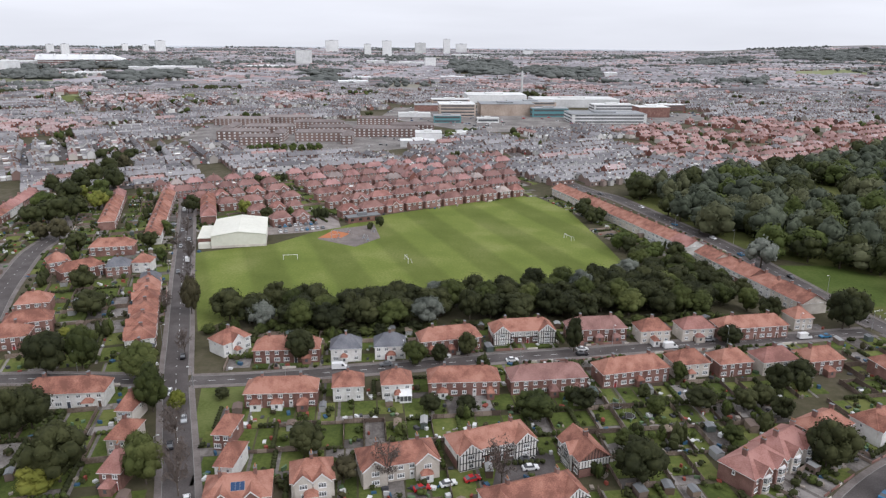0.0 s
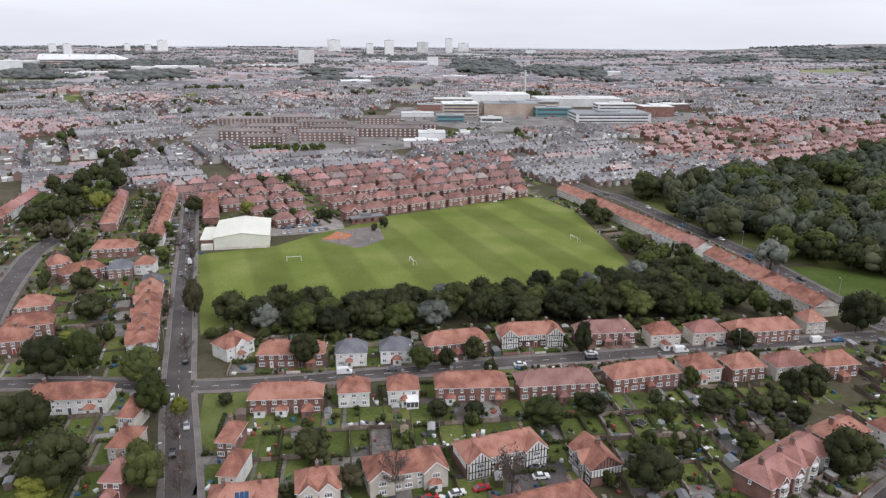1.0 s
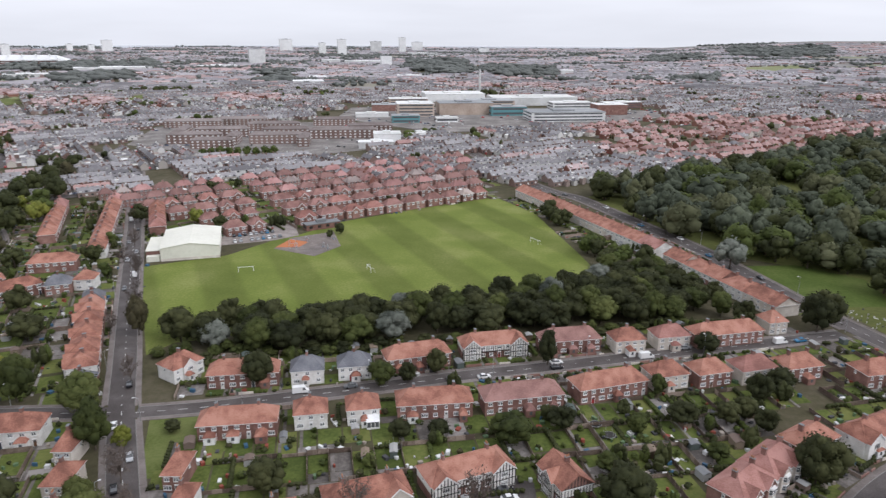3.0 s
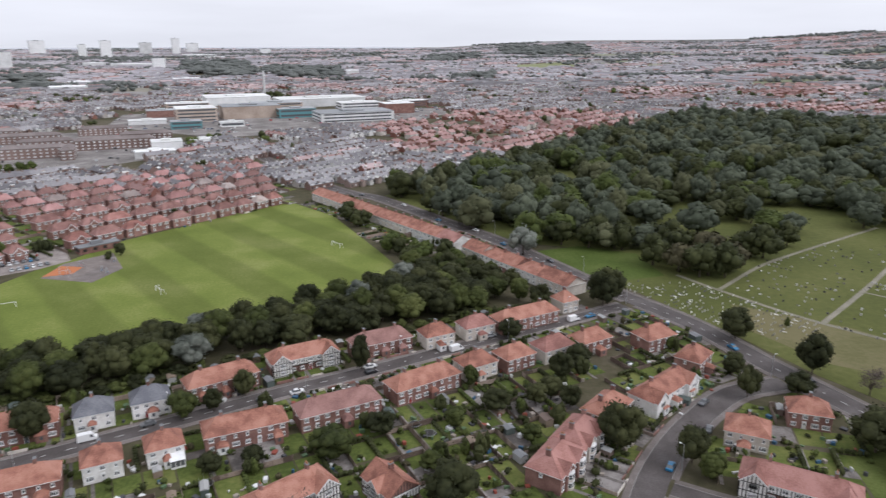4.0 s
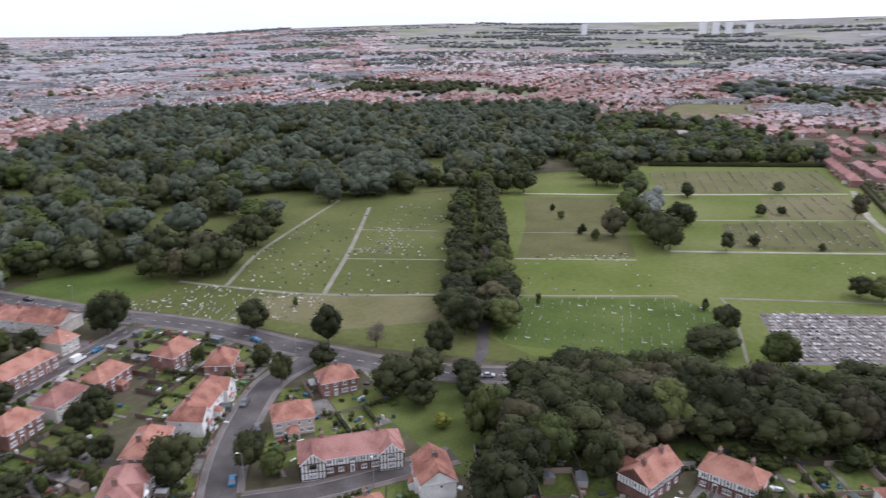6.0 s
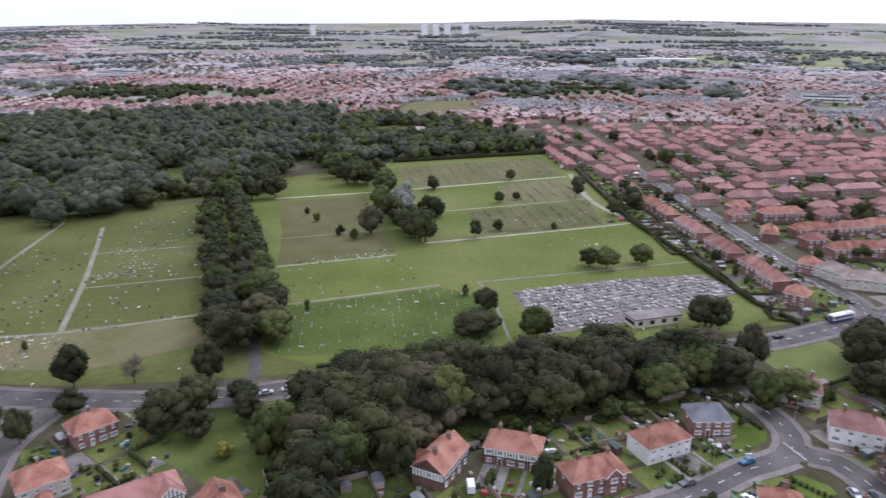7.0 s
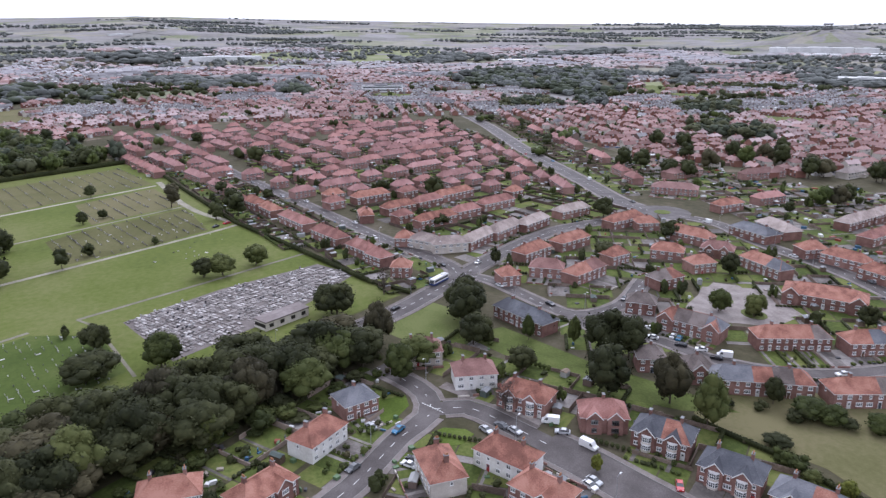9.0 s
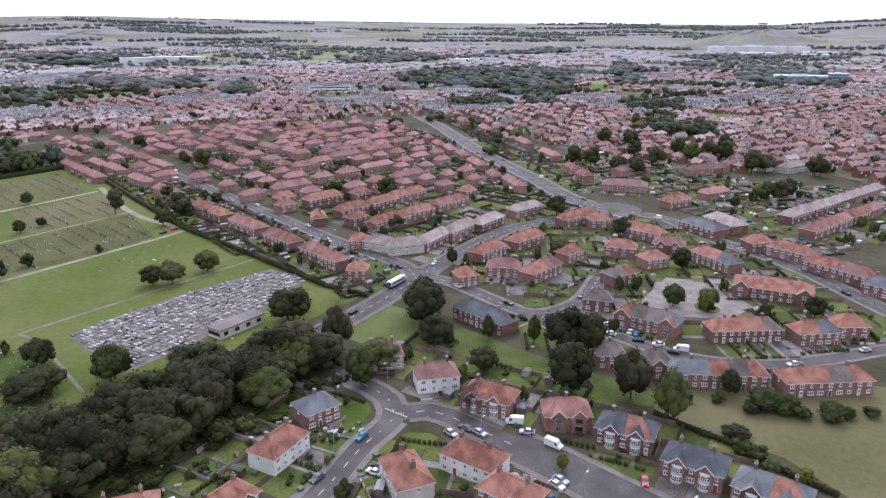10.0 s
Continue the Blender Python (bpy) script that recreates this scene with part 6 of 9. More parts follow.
def town():
    rng = random.Random(11)
    bands = {}
    floor, cars = Shape(T_YARD, T_GREEN, ASPHALT), Shape(T_CAR)
    clearings, spots = [], []
    cell = 118
    for ix in range(-42, 43):
        for iy in range(-42, 43):
            x, y = ix * cell + rng.uniform(-12, 12), iy * cell + rng.uniform(-12, 12)
            r, a = math.hypot(x, y), math.degrees(math.atan2(-x, y))
            if r < (500 if a > -105 else 440) or r > 4450 or not -152 < a < 50 or (a < -48 and r > 2500 + 500 * noise.noise((a / 9, 0, 3.0))):
                continue
            p = (x, y)
            if inside(p, WOOD) or inside(p, CEM) or inside(p, HOSPITAL) or inside(p, FLATS):
                continue
            if y < 570 and x < 0 and inside(p, [(-330, 460), (-166, 366), (10, 500), (-40, 610), (-240, 560)]):
                continue
            if inside(p, ESTATE):
                continue
            green = noise.noise((x / 420, y / 420, 5.0))
            if r > 1150 and green > 0.34 + 0.12 * (r < 1800) - 0.16 * (a < -40) and not (-200 < x < 320 and r < 1900):
                clearings.append((x, y, green))
                continue
            style = town_style(x, y, rng)
            semis = style != "slate"
            base = 0.70 if a > -34 else 0.28 + 1.2 * noise.noise((x / 500, y / 500, 2.0))
            yaw = base + (math.pi / 2 if rng.random() < 0.45 else 0) + rng.uniform(-0.05, 0.05)
            c, n = math.cos(yaw), math.sin(yaw)
            far = r > 1700
            step = (22 if semis else 14.5) * (1.3 if far else 1)
            v = -cell / 2
            # far bands swap in the roof colours paled for haze
            s = bands.setdefault(0 if r < 1000 else 1 if r < 1700 else (2 if r < 2800 else 3) + (0 if a > -46 else 2), Shape(TOWN_WALL, T_SLATE, T_RED, T_FADED, BRICK_WALL, T_WIN, WHITE_WALL, T_FRAME) if r < 1700 else Shape(TOWN_WALL, HAZE_SLATE_N, T_RED, T_FADED, TOWN_WALL, T_WIN, WHITE_WALL, T_FRAME) if a > -46 else Shape(TOWN_WALL, HAZE_SLATE_E, T_FADED, HAZE_TILE, TOWN_WALL, T_WIN, WHITE_WALL, T_FRAME))
            z = land(x, y)
            lift = 0.06 + 0.013 * ((ix * 7 + iy * 3) % 19)

            def W(u, w, up):
                px, py = x + u * c - w * n, y + u * n + w * c
                return (px, py, land(px, py) + up)

            def ok(q):
                return math.hypot(q[0], q[1]) > (520 if a > -105 else 455) and not (inside(q, WOOD) or inside(q, CEM) or inside(q, HOSPITAL) or inside(q, FLATS) or inside(q, CHAPEL_FIELD) or inside(q, ESTATE))
            row = 0
            while v < cell / 2 - 6:
                street = row % 2 == 0
                for k in range(4):
                    u0, u1 = -cell / 2 + cell * k / 4, -cell / 2 + cell * (k + 1) / 4
                    quad = [W(u0, v, lift), W(u1, v, lift), W(u1, v + step, lift), W(u0, v + step, lift)]
                    if all(ok(q[:2]) and built_up(*q[:2]) for q in quad) and r < 2600:
                        floor.face(quad, 1 if semis else 0)
                        if street:
                            floor.face([W(u0, v + step / 2 - 3.6, lift + 0.35), W(u1, v + step / 2 - 3.6, lift + 0.35), W(u1, v + step / 2 + 3.6, lift + 0.35), W(u0, v + step / 2 + 3.6, lift + 0.35)], 2)
                            if r < 1450:
                                for j in range(4):
                                    q = W(rng.uniform(u0, u1), v + step / 2 + rng.choice((-2.6, 2.6)), 0)
                                    if rng.random() < 0.75:
                                        m = Matrix.Translation(q) @ pose(0, 0, 0, 0, 0, math.degrees(yaw))
                                        cars.solid([m @ Vector(e) for e in ((-2.1, -0.85, 0.1), (2.1, -0.85, 0.1), (2.1, 0.85, 0.1), (-2.1, 0.85, 0.1), (-2.1, -0.85, 0.9), (2.1, -0.85, 0.9), (2.1, 0.85, 0.9), (-2.1, 0.85, 0.9), (-1.5, -0.7, 1.5), (0.8, -0.7, 1.5), (0.8, 0.7, 1.5), (-1.5, 0.7, 1.5))], [(8, 9, 10, 11), (0, 1, 5, 4), (1, 2, 6, 5), (2, 3, 7, 6), (3, 0, 4, 7), (4, 5, 9, 8), (5, 6, 10, 9), (6, 7, 11, 10), (7, 4, 8, 11)])
                u = -cell / 2
                while u < cell / 2 - 8:
                    L = rng.uniform(9, 17) if semis and not far else rng.uniform(14, 36) if not far else rng.uniform(14, 40)
                    L = min(L, cell / 2 - u)
                    if L < 7:
                        break
                    px, py = x + (u + L / 2) * c - v * n, y + (u + L / 2) * n + v * c
                    pr = math.hypot(px, py)
                    if ok((px, py)) and built_up(px, py) and rng.random() > 0.05:
                        st = style if rng.random() < 0.88 else rng.choice(("slate", "faded", "red"))
                        roof = {"slate": 1, "red": 2, "faded": 3}[st]
                        low = rng.choice((3.3, 3.5, 3.5, 5.0))
                        zz = z if r < 900 else land(px, py)
                        block(s, px, py, zz, yaw + (rng.uniform(-0.06, 0.06) if semis else 0), L, rng.uniform(7.0, 8.2) if semis else rng.uniform(6.2, 7.4), rng.uniform(4.5, 5.2) if semis else low, rng.uniform(2.5, 3.2), semis and rng.random() < 0.7, roof, 4 if st != "slate" else 0, pr < 1250, (max(1, int(L / 8)) if pr < 1500 else 0))
                        side = -1 if street else 1
                        if not semis and pr < 1500:
                            # dormers on the slopes
                            for k in range(int(L / 5)):
                                if rng.random() < 0.4:
                                    w, o = -L / 2 + L * (k + 0.5) / int(L / 5), rng.choice((-1, 1)) * 1.9
                                    block(s, px + w * c - o * n, py + w * n + o * c, zz + low + 0.6, yaw, 1.9, 1.9, 1.3, 0.4, False, 6 if rng.random() < 0.4 else roof, 6, False, 0)
                        if pr < 2100:
                            # rear wings, porches and dormers
                            for k in range(int(L / (7 if not semis else 11))):
                                if rng.random() < 0.75:
                                    w = -L / 2 + L * (k + 0.5) / max(1, int(L / (7 if not semis else 11)))
                                    o = side * (5.6 if semis else 4.8)
                                    block(s, px + w * c - o * n, py + w * n + o * c, zz, yaw + math.pi / 2, 4.4, 3.2, rng.uniform(2.4, 4.6), 1.1, False, roof if rng.random() < 0.66 else 6, 6, False, 0)
                        else:
                            for k in range(2):
                                w, o = rng.uniform(-L / 2, L / 2), side * 5.6
                                block(s, px + w * c - o * n, py + w * n + o * c, zz, yaw, 5.0, 3.0, 4.0, 1.0, False, 6 if rng.random() < 0.4 else roof, 6, False, 0)
                        if rng.random() < (0.45 if semis else 0.16):
                            o = side * rng.uniform(9, 12)
                            spots.append((px - o * n + rng.uniform(-5, 5), py + o * c + rng.uniform(-5, 5)))
                    u += L + (rng.uniform(3, 8) if semis else rng.uniform(0.5, 2.5)) + (9 if rng.random() < 0.2 else 0)
                v += step
                row += 1
    for k, s in bands.items():
        tagged(new("town_houses", s.mesh("town_houses")), ["slate and red-roofed terraces across the near town", "dense terraces of the middle town", "distant terraces and estates of the town", "far terraces towards the hills, slates paled as by haze", "distant estates with roofs paled as by haze", "far estates below the hills, paled as by haze"][k], "houses", kind="stuff")
    tagged(new("town_streets", floor.mesh("town_streets")), "grey back yards, gardens and streets of the town", "yards", kind="stuff")
    tagged(new("parked_cars", cars.mesh("parked_cars")), "many small parked cars along the town streets", "cars", kind="stuff")
    return clearings, spots


CLEAR, SPOTS_TOWN = town()


def join_houses():
    """The farther houses of the estates and terraces, in one mesh."""
    def paint(name, colours):
        return material(name, colours, 0.85, 1.6, 0.15, per="island", amount=0.3, bump=0.0)
    s = Shape(paint("estate_brick", [(0.135, 0.070, 0.058), (0.200, 0.106, 0.088), (0.27, 0.155, 0.132)]), paint("estate_red_tile", [(0.165, 0.075, 0.064), (0.258, 0.120, 0.102), (0.34, 0.170, 0.148)]), paint("estate_pink_tile", [(0.172, 0.084, 0.075), (0.255, 0.129, 0.116), (0.33, 0.178, 0.163)]), paint("estate_brown_tile", [(0.115, 0.060, 0.053), (0.170, 0.090, 0.080), (0.225, 0.126, 0.112)]),
              WALL["cream"], T_WIN, paint("estate_stone_tile", [(0.16, 0.125, 0.115), (0.23, 0.185, 0.17), (0.30, 0.25, 0.23)]), T_FRAME, T_SLATE, WHITE_WALL)
    roofs = {"red": 1, "pink": 2, "brown": 3, "stone": 6, "slate": 8}
    rng = random.Random(21)
    for x, y, z, yaw, L, D, eave, words in FAR_HOUSES:
        wall, roof = {"brick": 0, "cream": 4, "white": 9, "tudor": 9}[words[0]], roofs[words[1]]
        rise = rng.uniform(3.2, 3.7)
        block(s, x, y, z, yaw, L, D, eave, rise, "flat_ends" not in words, roof, wall, False, 1 if L < 15 else 2)
        c, n = math.cos(yaw), math.sin(yaw)

        def Q(u, v, w):
            return (x + u * c - v * n, y + u * n + v * c, z + w)
        m = max(2, round(L / 3.1))
        for sg in (-1, 1):
            for k in range(m):
                u = -L / 2 + L * (k + 0.5) / m
                for w in (0.8, 3.2):
                    if w < 1 and rng.random() < 0.3:
                        continue
                    h, v = rng.choice((0.55, 0.8, 0.95)), sg * (D / 2 + 0.05)
                    s.face([Q(u - h, v, w), Q(u + h, v, w), Q(u + h, v, w + 1.4), Q(u - h, v, w + 1.4)], 7)
                    v += sg * 0.04
                    for e in (-0.5, 0.5):
                        s.face([Q(u + h * (e - 0.36), v, w + 0.2), Q(u + h * (e + 0.36), v, w + 0.2), Q(u + h * (e + 0.36), v, w + 1.2), Q(u + h * (e - 0.36), v, w + 1.2)], 5)
            # porches and lean-tos
            if rng.random() < 0.6:
                u, o = rng.uniform(-L / 3, L / 3), sg * (D / 2 + 1.2)
                px, py, _ = Q(u, o, 0)
                block(s, px, py, z, yaw, rng.uniform(2.0, 3.6), 2.4, 2.3, 0.8, True, roof if rng.random() < 0.6 else 9, wall if rng.random() < 0.5 else 9, False, 0)
    tagged(new("estate_houses", s.mesh("estate_houses")), "brick semis with pink-red hipped roofs across the estates", "houses", kind="stuff")


join_houses()
# leaf colour greyed and lightened to imitate haze over far trees
HAZE_LEAF = material("haze_grey_leaf", [(0.086, 0.092, 0.086), (0.112, 0.119, 0.111), (0.140, 0.148, 0.137)], 0.8, 0.3, 0.02, per="island", amount=0.12, bump=0.0, spec=0.1)


def far_trees(clearings, spots):
    """Trees of the town: street and garden trees, belts along the contours, woods in the clearings."""
    rng = random.Random(5)
    s = Shape(LEAF["dark"], LEAF["green"], HAZE_LEAF, LEAF["rust"])
    s.soft = True
    v0, f0 = ico(0)
    v1, f1 = ICO[1]

    def clump(x, y, r, h, slot):
        z = land(x, y)
        d = x * x + y * y
        v, f = (v1, f1) if d < 720 ** 2 else (v0, f0)
        # past 1500 m every crown takes the haze-greyed leaf
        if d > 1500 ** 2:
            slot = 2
        if d > 1700 ** 2:
            r, h = r * 1.35, h * 1.1
        for k in range(3 if d < 900 ** 2 else 2 if d < 1700 ** 2 else 1):
            c = Vector((x + rng.uniform(-0.5, 0.5) * r, y + rng.uniform(-0.5, 0.5) * r, z + h * rng.uniform(0.4, 0.7)))
            o = Vector((rng.uniform(0, 99), 0, 0))
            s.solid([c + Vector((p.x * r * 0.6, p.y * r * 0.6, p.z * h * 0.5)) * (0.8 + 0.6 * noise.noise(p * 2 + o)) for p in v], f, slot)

    def free(x, y):
        return not (inside((x, y), HOSPITAL) or inside((x, y), CEM) or inside((x, y), FLATS) or inside((x, y), WOOD) or inside((x, y), CHAPEL_FIELD))
    for x, y in spots:
        if free(x, y) and built_up(x, y):
            clump(x, y, rng.uniform(2.0, 4.6), rng.uniform(3.5, 8), rng.choice((0, 0, 1, 3)))
    for k in range(2600):
        r = 560 + 3900 * rng.random() ** 0.7
        a = radians(rng.uniform(-150, 48))
        x, y = -math.sin(a) * r, math.cos(a) * r
        if not free(x, y) or (r < 900 and rng.random() < 0.45) or (r > 2400 and a < radians(-46)):
            continue
        for j in range(rng.choice((1, 1, 2, 4))):
            clump(x + rng.uniform(-14, 14), y + rng.uniform(-14, 14), rng.uniform(4, 8) * (1 + r / 5000), rng.uniform(6, 11), 0 if rng.random() < 0.7 else 1)
    for k in range(190):
        a, r = radians(rng.uniform(-150, 48)), 1150 + 3500 * rng.random() ** 0.75
        if radians(-55) < a < radians(-15) and k % 2:
            r = rng.uniform(2600, 4700)
        n, bend = int(rng.uniform(6, 26) * (1 + r / 4000)), rng.uniform(-0.5, 0.5)
        if r < 1900 and math.degrees(a) > -30:
            n = n // 2
        for j in range(n):
            x, y = -math.sin(a) * r, math.cos(a) * r
            if free(x, y) and r < 4780:
                for i in range(2 if r > 2000 else 3):
                    clump(x + rng.uniform(-9, 9), y + rng.uniform(-18, 18), rng.uniform(8, 13), rng.uniform(8, 14), 0)
            a += 11 / r
            r += bend * 11 + rng.uniform(-5, 5)
    for k in range(64):
        a, r = radians(rng.uniform(-150, -44)), rng.uniform(2350, 4700)
        n, bend = int(rng.uniform(5, 34)), rng.uniform(-0.6, 0.6)
        for j in range(n):
            x, y = -math.sin(a) * r, math.cos(a) * r
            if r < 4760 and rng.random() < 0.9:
                # hill belts, all in the leaf greyed for haze
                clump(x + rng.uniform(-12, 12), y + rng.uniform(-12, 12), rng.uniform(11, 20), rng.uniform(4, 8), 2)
            a += 14 / r
            r += bend * 14 + rng.uniform(-7, 7)
    for (x, y, g) in clearings:
        if rng.random() < 0.4:
            continue
        for k in range(18):
            clump(x + rng.uniform(-65, 65), y + rng.uniform(-65, 65), rng.uniform(9, 14), rng.uniform(8, 13), 0)
    tagged(new("far_trees", s.mesh("far_trees")), "dark trees and belts among distant streets", "trees", kind="stuff")


far_trees(CLEAR, SPOTS_TOWN)


def far_fields(clearings):
    # field colours muted and lightened, with haze painted into them
    s = Shape(material("haze_pale_pasture", [(0.105, 0.125, 0.062), (0.150, 0.170, 0.095), (0.195, 0.205, 0.130)], 0.95, 0.05, 0.006, bump=0.0, spec=0.1), material("haze_pale_stubble", [(0.16, 0.15, 0.115), (0.205, 0.192, 0.152), (0.25, 0.235, 0.19)], 0.95, 0.05, 0.006, bump=0.0, spec=0.1), material("haze_pale_heath", [(0.125, 0.118, 0.105), (0.175, 0.165, 0.15), (0.225, 0.212, 0.20)], 0.95, 0.05, 0.006, bump=0.0, spec=0.1))
    rng = random.Random(8)
    cells = [(x, y, 62) for x, y, g in clearings]
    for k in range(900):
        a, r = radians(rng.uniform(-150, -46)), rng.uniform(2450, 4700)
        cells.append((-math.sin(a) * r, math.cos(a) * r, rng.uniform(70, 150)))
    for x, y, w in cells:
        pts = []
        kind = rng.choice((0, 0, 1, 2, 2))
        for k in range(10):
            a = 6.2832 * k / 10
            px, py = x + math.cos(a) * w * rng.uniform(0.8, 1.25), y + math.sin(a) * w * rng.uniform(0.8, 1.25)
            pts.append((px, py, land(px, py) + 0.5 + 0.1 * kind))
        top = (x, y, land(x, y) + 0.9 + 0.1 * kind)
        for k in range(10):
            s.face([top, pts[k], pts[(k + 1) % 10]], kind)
    tagged(new("far_fields", s.mesh("far_fields")), "distant green and straw fields between estates, paled as by haze", "fields", kind="stuff")


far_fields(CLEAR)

q = Shape(MEADOW)
for k in range(6):
    for j in range(3):
        pts = []
        for u, v in ((k, j), (k + 1, j), (k + 1, j + 1), (k, j + 1)):
            a = Vector(CHAPEL_FIELD[0]).lerp(Vector(CHAPEL_FIELD[3]), u / 6)
            b = Vector(CHAPEL_FIELD[1]).lerp(Vector(CHAPEL_FIELD[2]), u / 6)
            p = a.lerp(b, v / 3)
            pts.append((p.x, p.y, land(p.x, p.y) + 0.4))
        q.face(pts[::-1])
structure("chapel_field", q, "pale grass field behind the chapel", "grass")

# ---------- woods ----------
sheet("woodland_floor", WOOD, 0.02, CEMETERY, "shaded grass under the cemetery trees", "grass")
CLEARINGS = [[(274, 539), (253, 549), (285, 626), (318, 609)], [(252, 585), (237, 592), (267, 669), (290, 659)], [(172, 485), (159, 490), (183, 568), (204, 560)], [(206, 365), (191, 374), (221, 435), (246, 421)], [(409, 341), (394, 359), (455, 416), (477, 388)], [(206, 317), (187, 330), (216, 386), (246, 365)], [(266, 525), (249, 534), (283, 610), (310, 595)], [(402, 338), (390, 354), (452, 409), (471, 385)], [(172, 473), (155, 480), (179, 556), (205, 546)], [(365, 421), (352, 433), (404, 498), (424, 480)], [(86, 337), (71, 341), (81, 397), (105, 391)]]
wood("cemetery_wood", WOOD, 15.0, 16.5, ["wood", "wood", "wood", "dark", "olive", "green"], 31, "dense dark green woodland of the old cemetery", holes=([(480, 300), (1000, 300), (1000, 1000), (200, 1000), (200, 620), (330, 520)], [(255, 352), (300, 352), (310, 392), (280, 420), (262, 395)], [(150, 350), (190, 350), (200, 385), (165, 395)], [(300, 480), (330, 470), (345, 500), (318, 520)], [(150, 440), (176, 430), (190, 470), (168, 480)], [(225, 470), (262, 450), (275, 480), (240, 500)], [(205, 395), (228, 388), (236, 410), (215, 420)], [(360, 420), (400, 410), (405, 440), (372, 450)], [(120, 500), (140, 495), (150, 520), (135, 530)], *CLEARINGS))
wood("cemetery_wood", [(515, 320), (600, 350), (700, 370), (860, 440), (890, 510), (780, 660), (660, 765), (500, 905), (325, 760), (200, 640), (200, 620), (330, 520), (480, 300)], 16, 16.5, ["wood", "wood", "wood", "dark", "olive"], 32, "dense dark green woodland of the old cemetery", lite=True, holes=([(420, 560), (470, 540), (490, 590), (440, 610)], *CLEARINGS))
wood("cemetery_trees", [(556, 250), (650, 120), (720, 190), (840, 260), (860, 400), (700, 372), (600, 350), (530, 320)], 13, 13.5, ["dark", "wood", "olive", "green"], 33, "tall trees and shrubs behind the cemetery hedge", holes=([(690, 300), (712, 258), (768, 272), (792, 335), (735, 330)],), lite=True)

# from 1000 m on the woods use leaves greyed as by haze
LEAF["grey"] = HAZE_LEAF
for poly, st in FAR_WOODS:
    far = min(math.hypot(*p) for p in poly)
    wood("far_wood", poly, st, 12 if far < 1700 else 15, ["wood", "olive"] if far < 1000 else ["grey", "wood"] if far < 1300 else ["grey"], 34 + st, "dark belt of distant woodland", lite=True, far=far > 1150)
# greens past 1400 m get a paler grass, lightened as by haze
q = Shape(material("haze_pale_grass", [(0.105, 0.130, 0.050), (0.150, 0.180, 0.075), (0.195, 0.215, 0.105)], 0.95, 0.05, 0.006, bump=0.0, spec=0.1), LAWN)
for poly in FAR_GREENS:
    for ix in range(int(min(p[0] for p in poly) / 20), int(max(p[0] for p in poly) / 20) + 1):
        for iy in range(int(min(p[1] for p in poly) / 20), int(max(p[1] for p in poly) / 20) + 1):
            if inside((ix * 20, iy * 20), poly):
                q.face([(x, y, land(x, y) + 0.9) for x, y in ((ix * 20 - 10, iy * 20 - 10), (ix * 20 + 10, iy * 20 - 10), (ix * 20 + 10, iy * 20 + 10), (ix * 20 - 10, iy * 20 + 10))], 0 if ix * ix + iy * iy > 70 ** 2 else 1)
tagged(new("far_greens", q.mesh("far_greens")), "distant green playing fields and pastures", "fields", kind="stuff")

# ---------- tree belts and single trees ----------
BELT = [(-127, 221), (-90, 226), (-54, 239), (-21, 250), (21, 259), (58, 275), (66, 286), (56, 300), (36, 311), (0, 288), (-54, 266), (-100, 246), (-130, 238)]
rng = random.Random(2)
for p in scatter(BELT, 8.6, 12, 0.35):
    tree(p[0], p[1], rng.uniform(9.5, 13.5), rng.uniform(10, 13.5), rng.choice(("dark", "green", "dark", "green", "dark", "silver" if rng.random() < 0.25 else "dark")), group="tree belt beside the field")
for p in scatter([(36, 312), (60, 292), (72, 304), (58, 338), (38, 368), (26, 374)], 8.8, 13, 0.35) + scatter([(6, 440), (20, 398), (27, 402), (13, 440)], 8, 14, 0.3):
    tree(p[0], p[1], rng.uniform(7.5, 11), rng.uniform(8, 10.5), rng.choice(("dark", "green", "dark")), group="tree belt beside the field")
for p in scatter([(-126, 215), (-90, 220), (-54, 233), (-21, 244), (21, 253), (58, 268), (62, 275), (20, 259), (-54, 239), (-100, 227), (-128, 221)], 5.0, 18, 0.4):
    tree(p[0], p[1], rng.uniform(1.8, 4.2), rng.uniform(4, 6.5), "shrub", group="undergrowth below the trees")
BAND = [(176, 121), (238, 1), (208, 0), (189, 29), (165, 69), (144, 93), (124, 100), (112, 90), (104, 100), (120, 112), (150, 124), (166, 128)]
for p in scatter(BAND, 10.6, 15, 0.35):
    tree(p[0], p[1], rng.uniform(11, 17), rng.uniform(13, 19), rng.choice(("dark", "rust", "dark", "dark", "green", "dark")), group="trees between the road and the close")
for p in scatter([(206, 0), (190, 26), (166, 66), (145, 90), (126, 97), (120, 92), (140, 84), (160, 60), (184, 22), (200, -4)], 8.5, 16, 0.45):
    tree(p[0], p[1], rng.uniform(1.6, 4.0), rng.uniform(3.5, 6.5), "shrub", group="undergrowth below the trees")
for k in range(24):
    for sg in (-1, 1):
        u = k / 23
        x, y = 194 + 186 * u, 164 + 132 * u
        if rng.random() < 0.85:
            tree(x - 0.58 * sg * 8.5 + rng.uniform(-2, 2), y + 0.81 * sg * 8.5 + rng.uniform(-2, 2), rng.uniform(9, 14), rng.uniform(12.5, 17), rng.choice(("dark", "dark", "green", "bare" if k < 8 else "dark")), group="cemetery avenue trees")
tree(-226.8, 386.4, 12.3, 9.7, "dark")
tree(-293.1, 344.4, 13.2, 15, "dark")
tree(-285.9, 359.1, 14.2, 15, "dark")
tree(-285.1, 378.7, 13.4, 15, "lime")
tree(-317.0, 439.2, 14.4, 15, "dark")
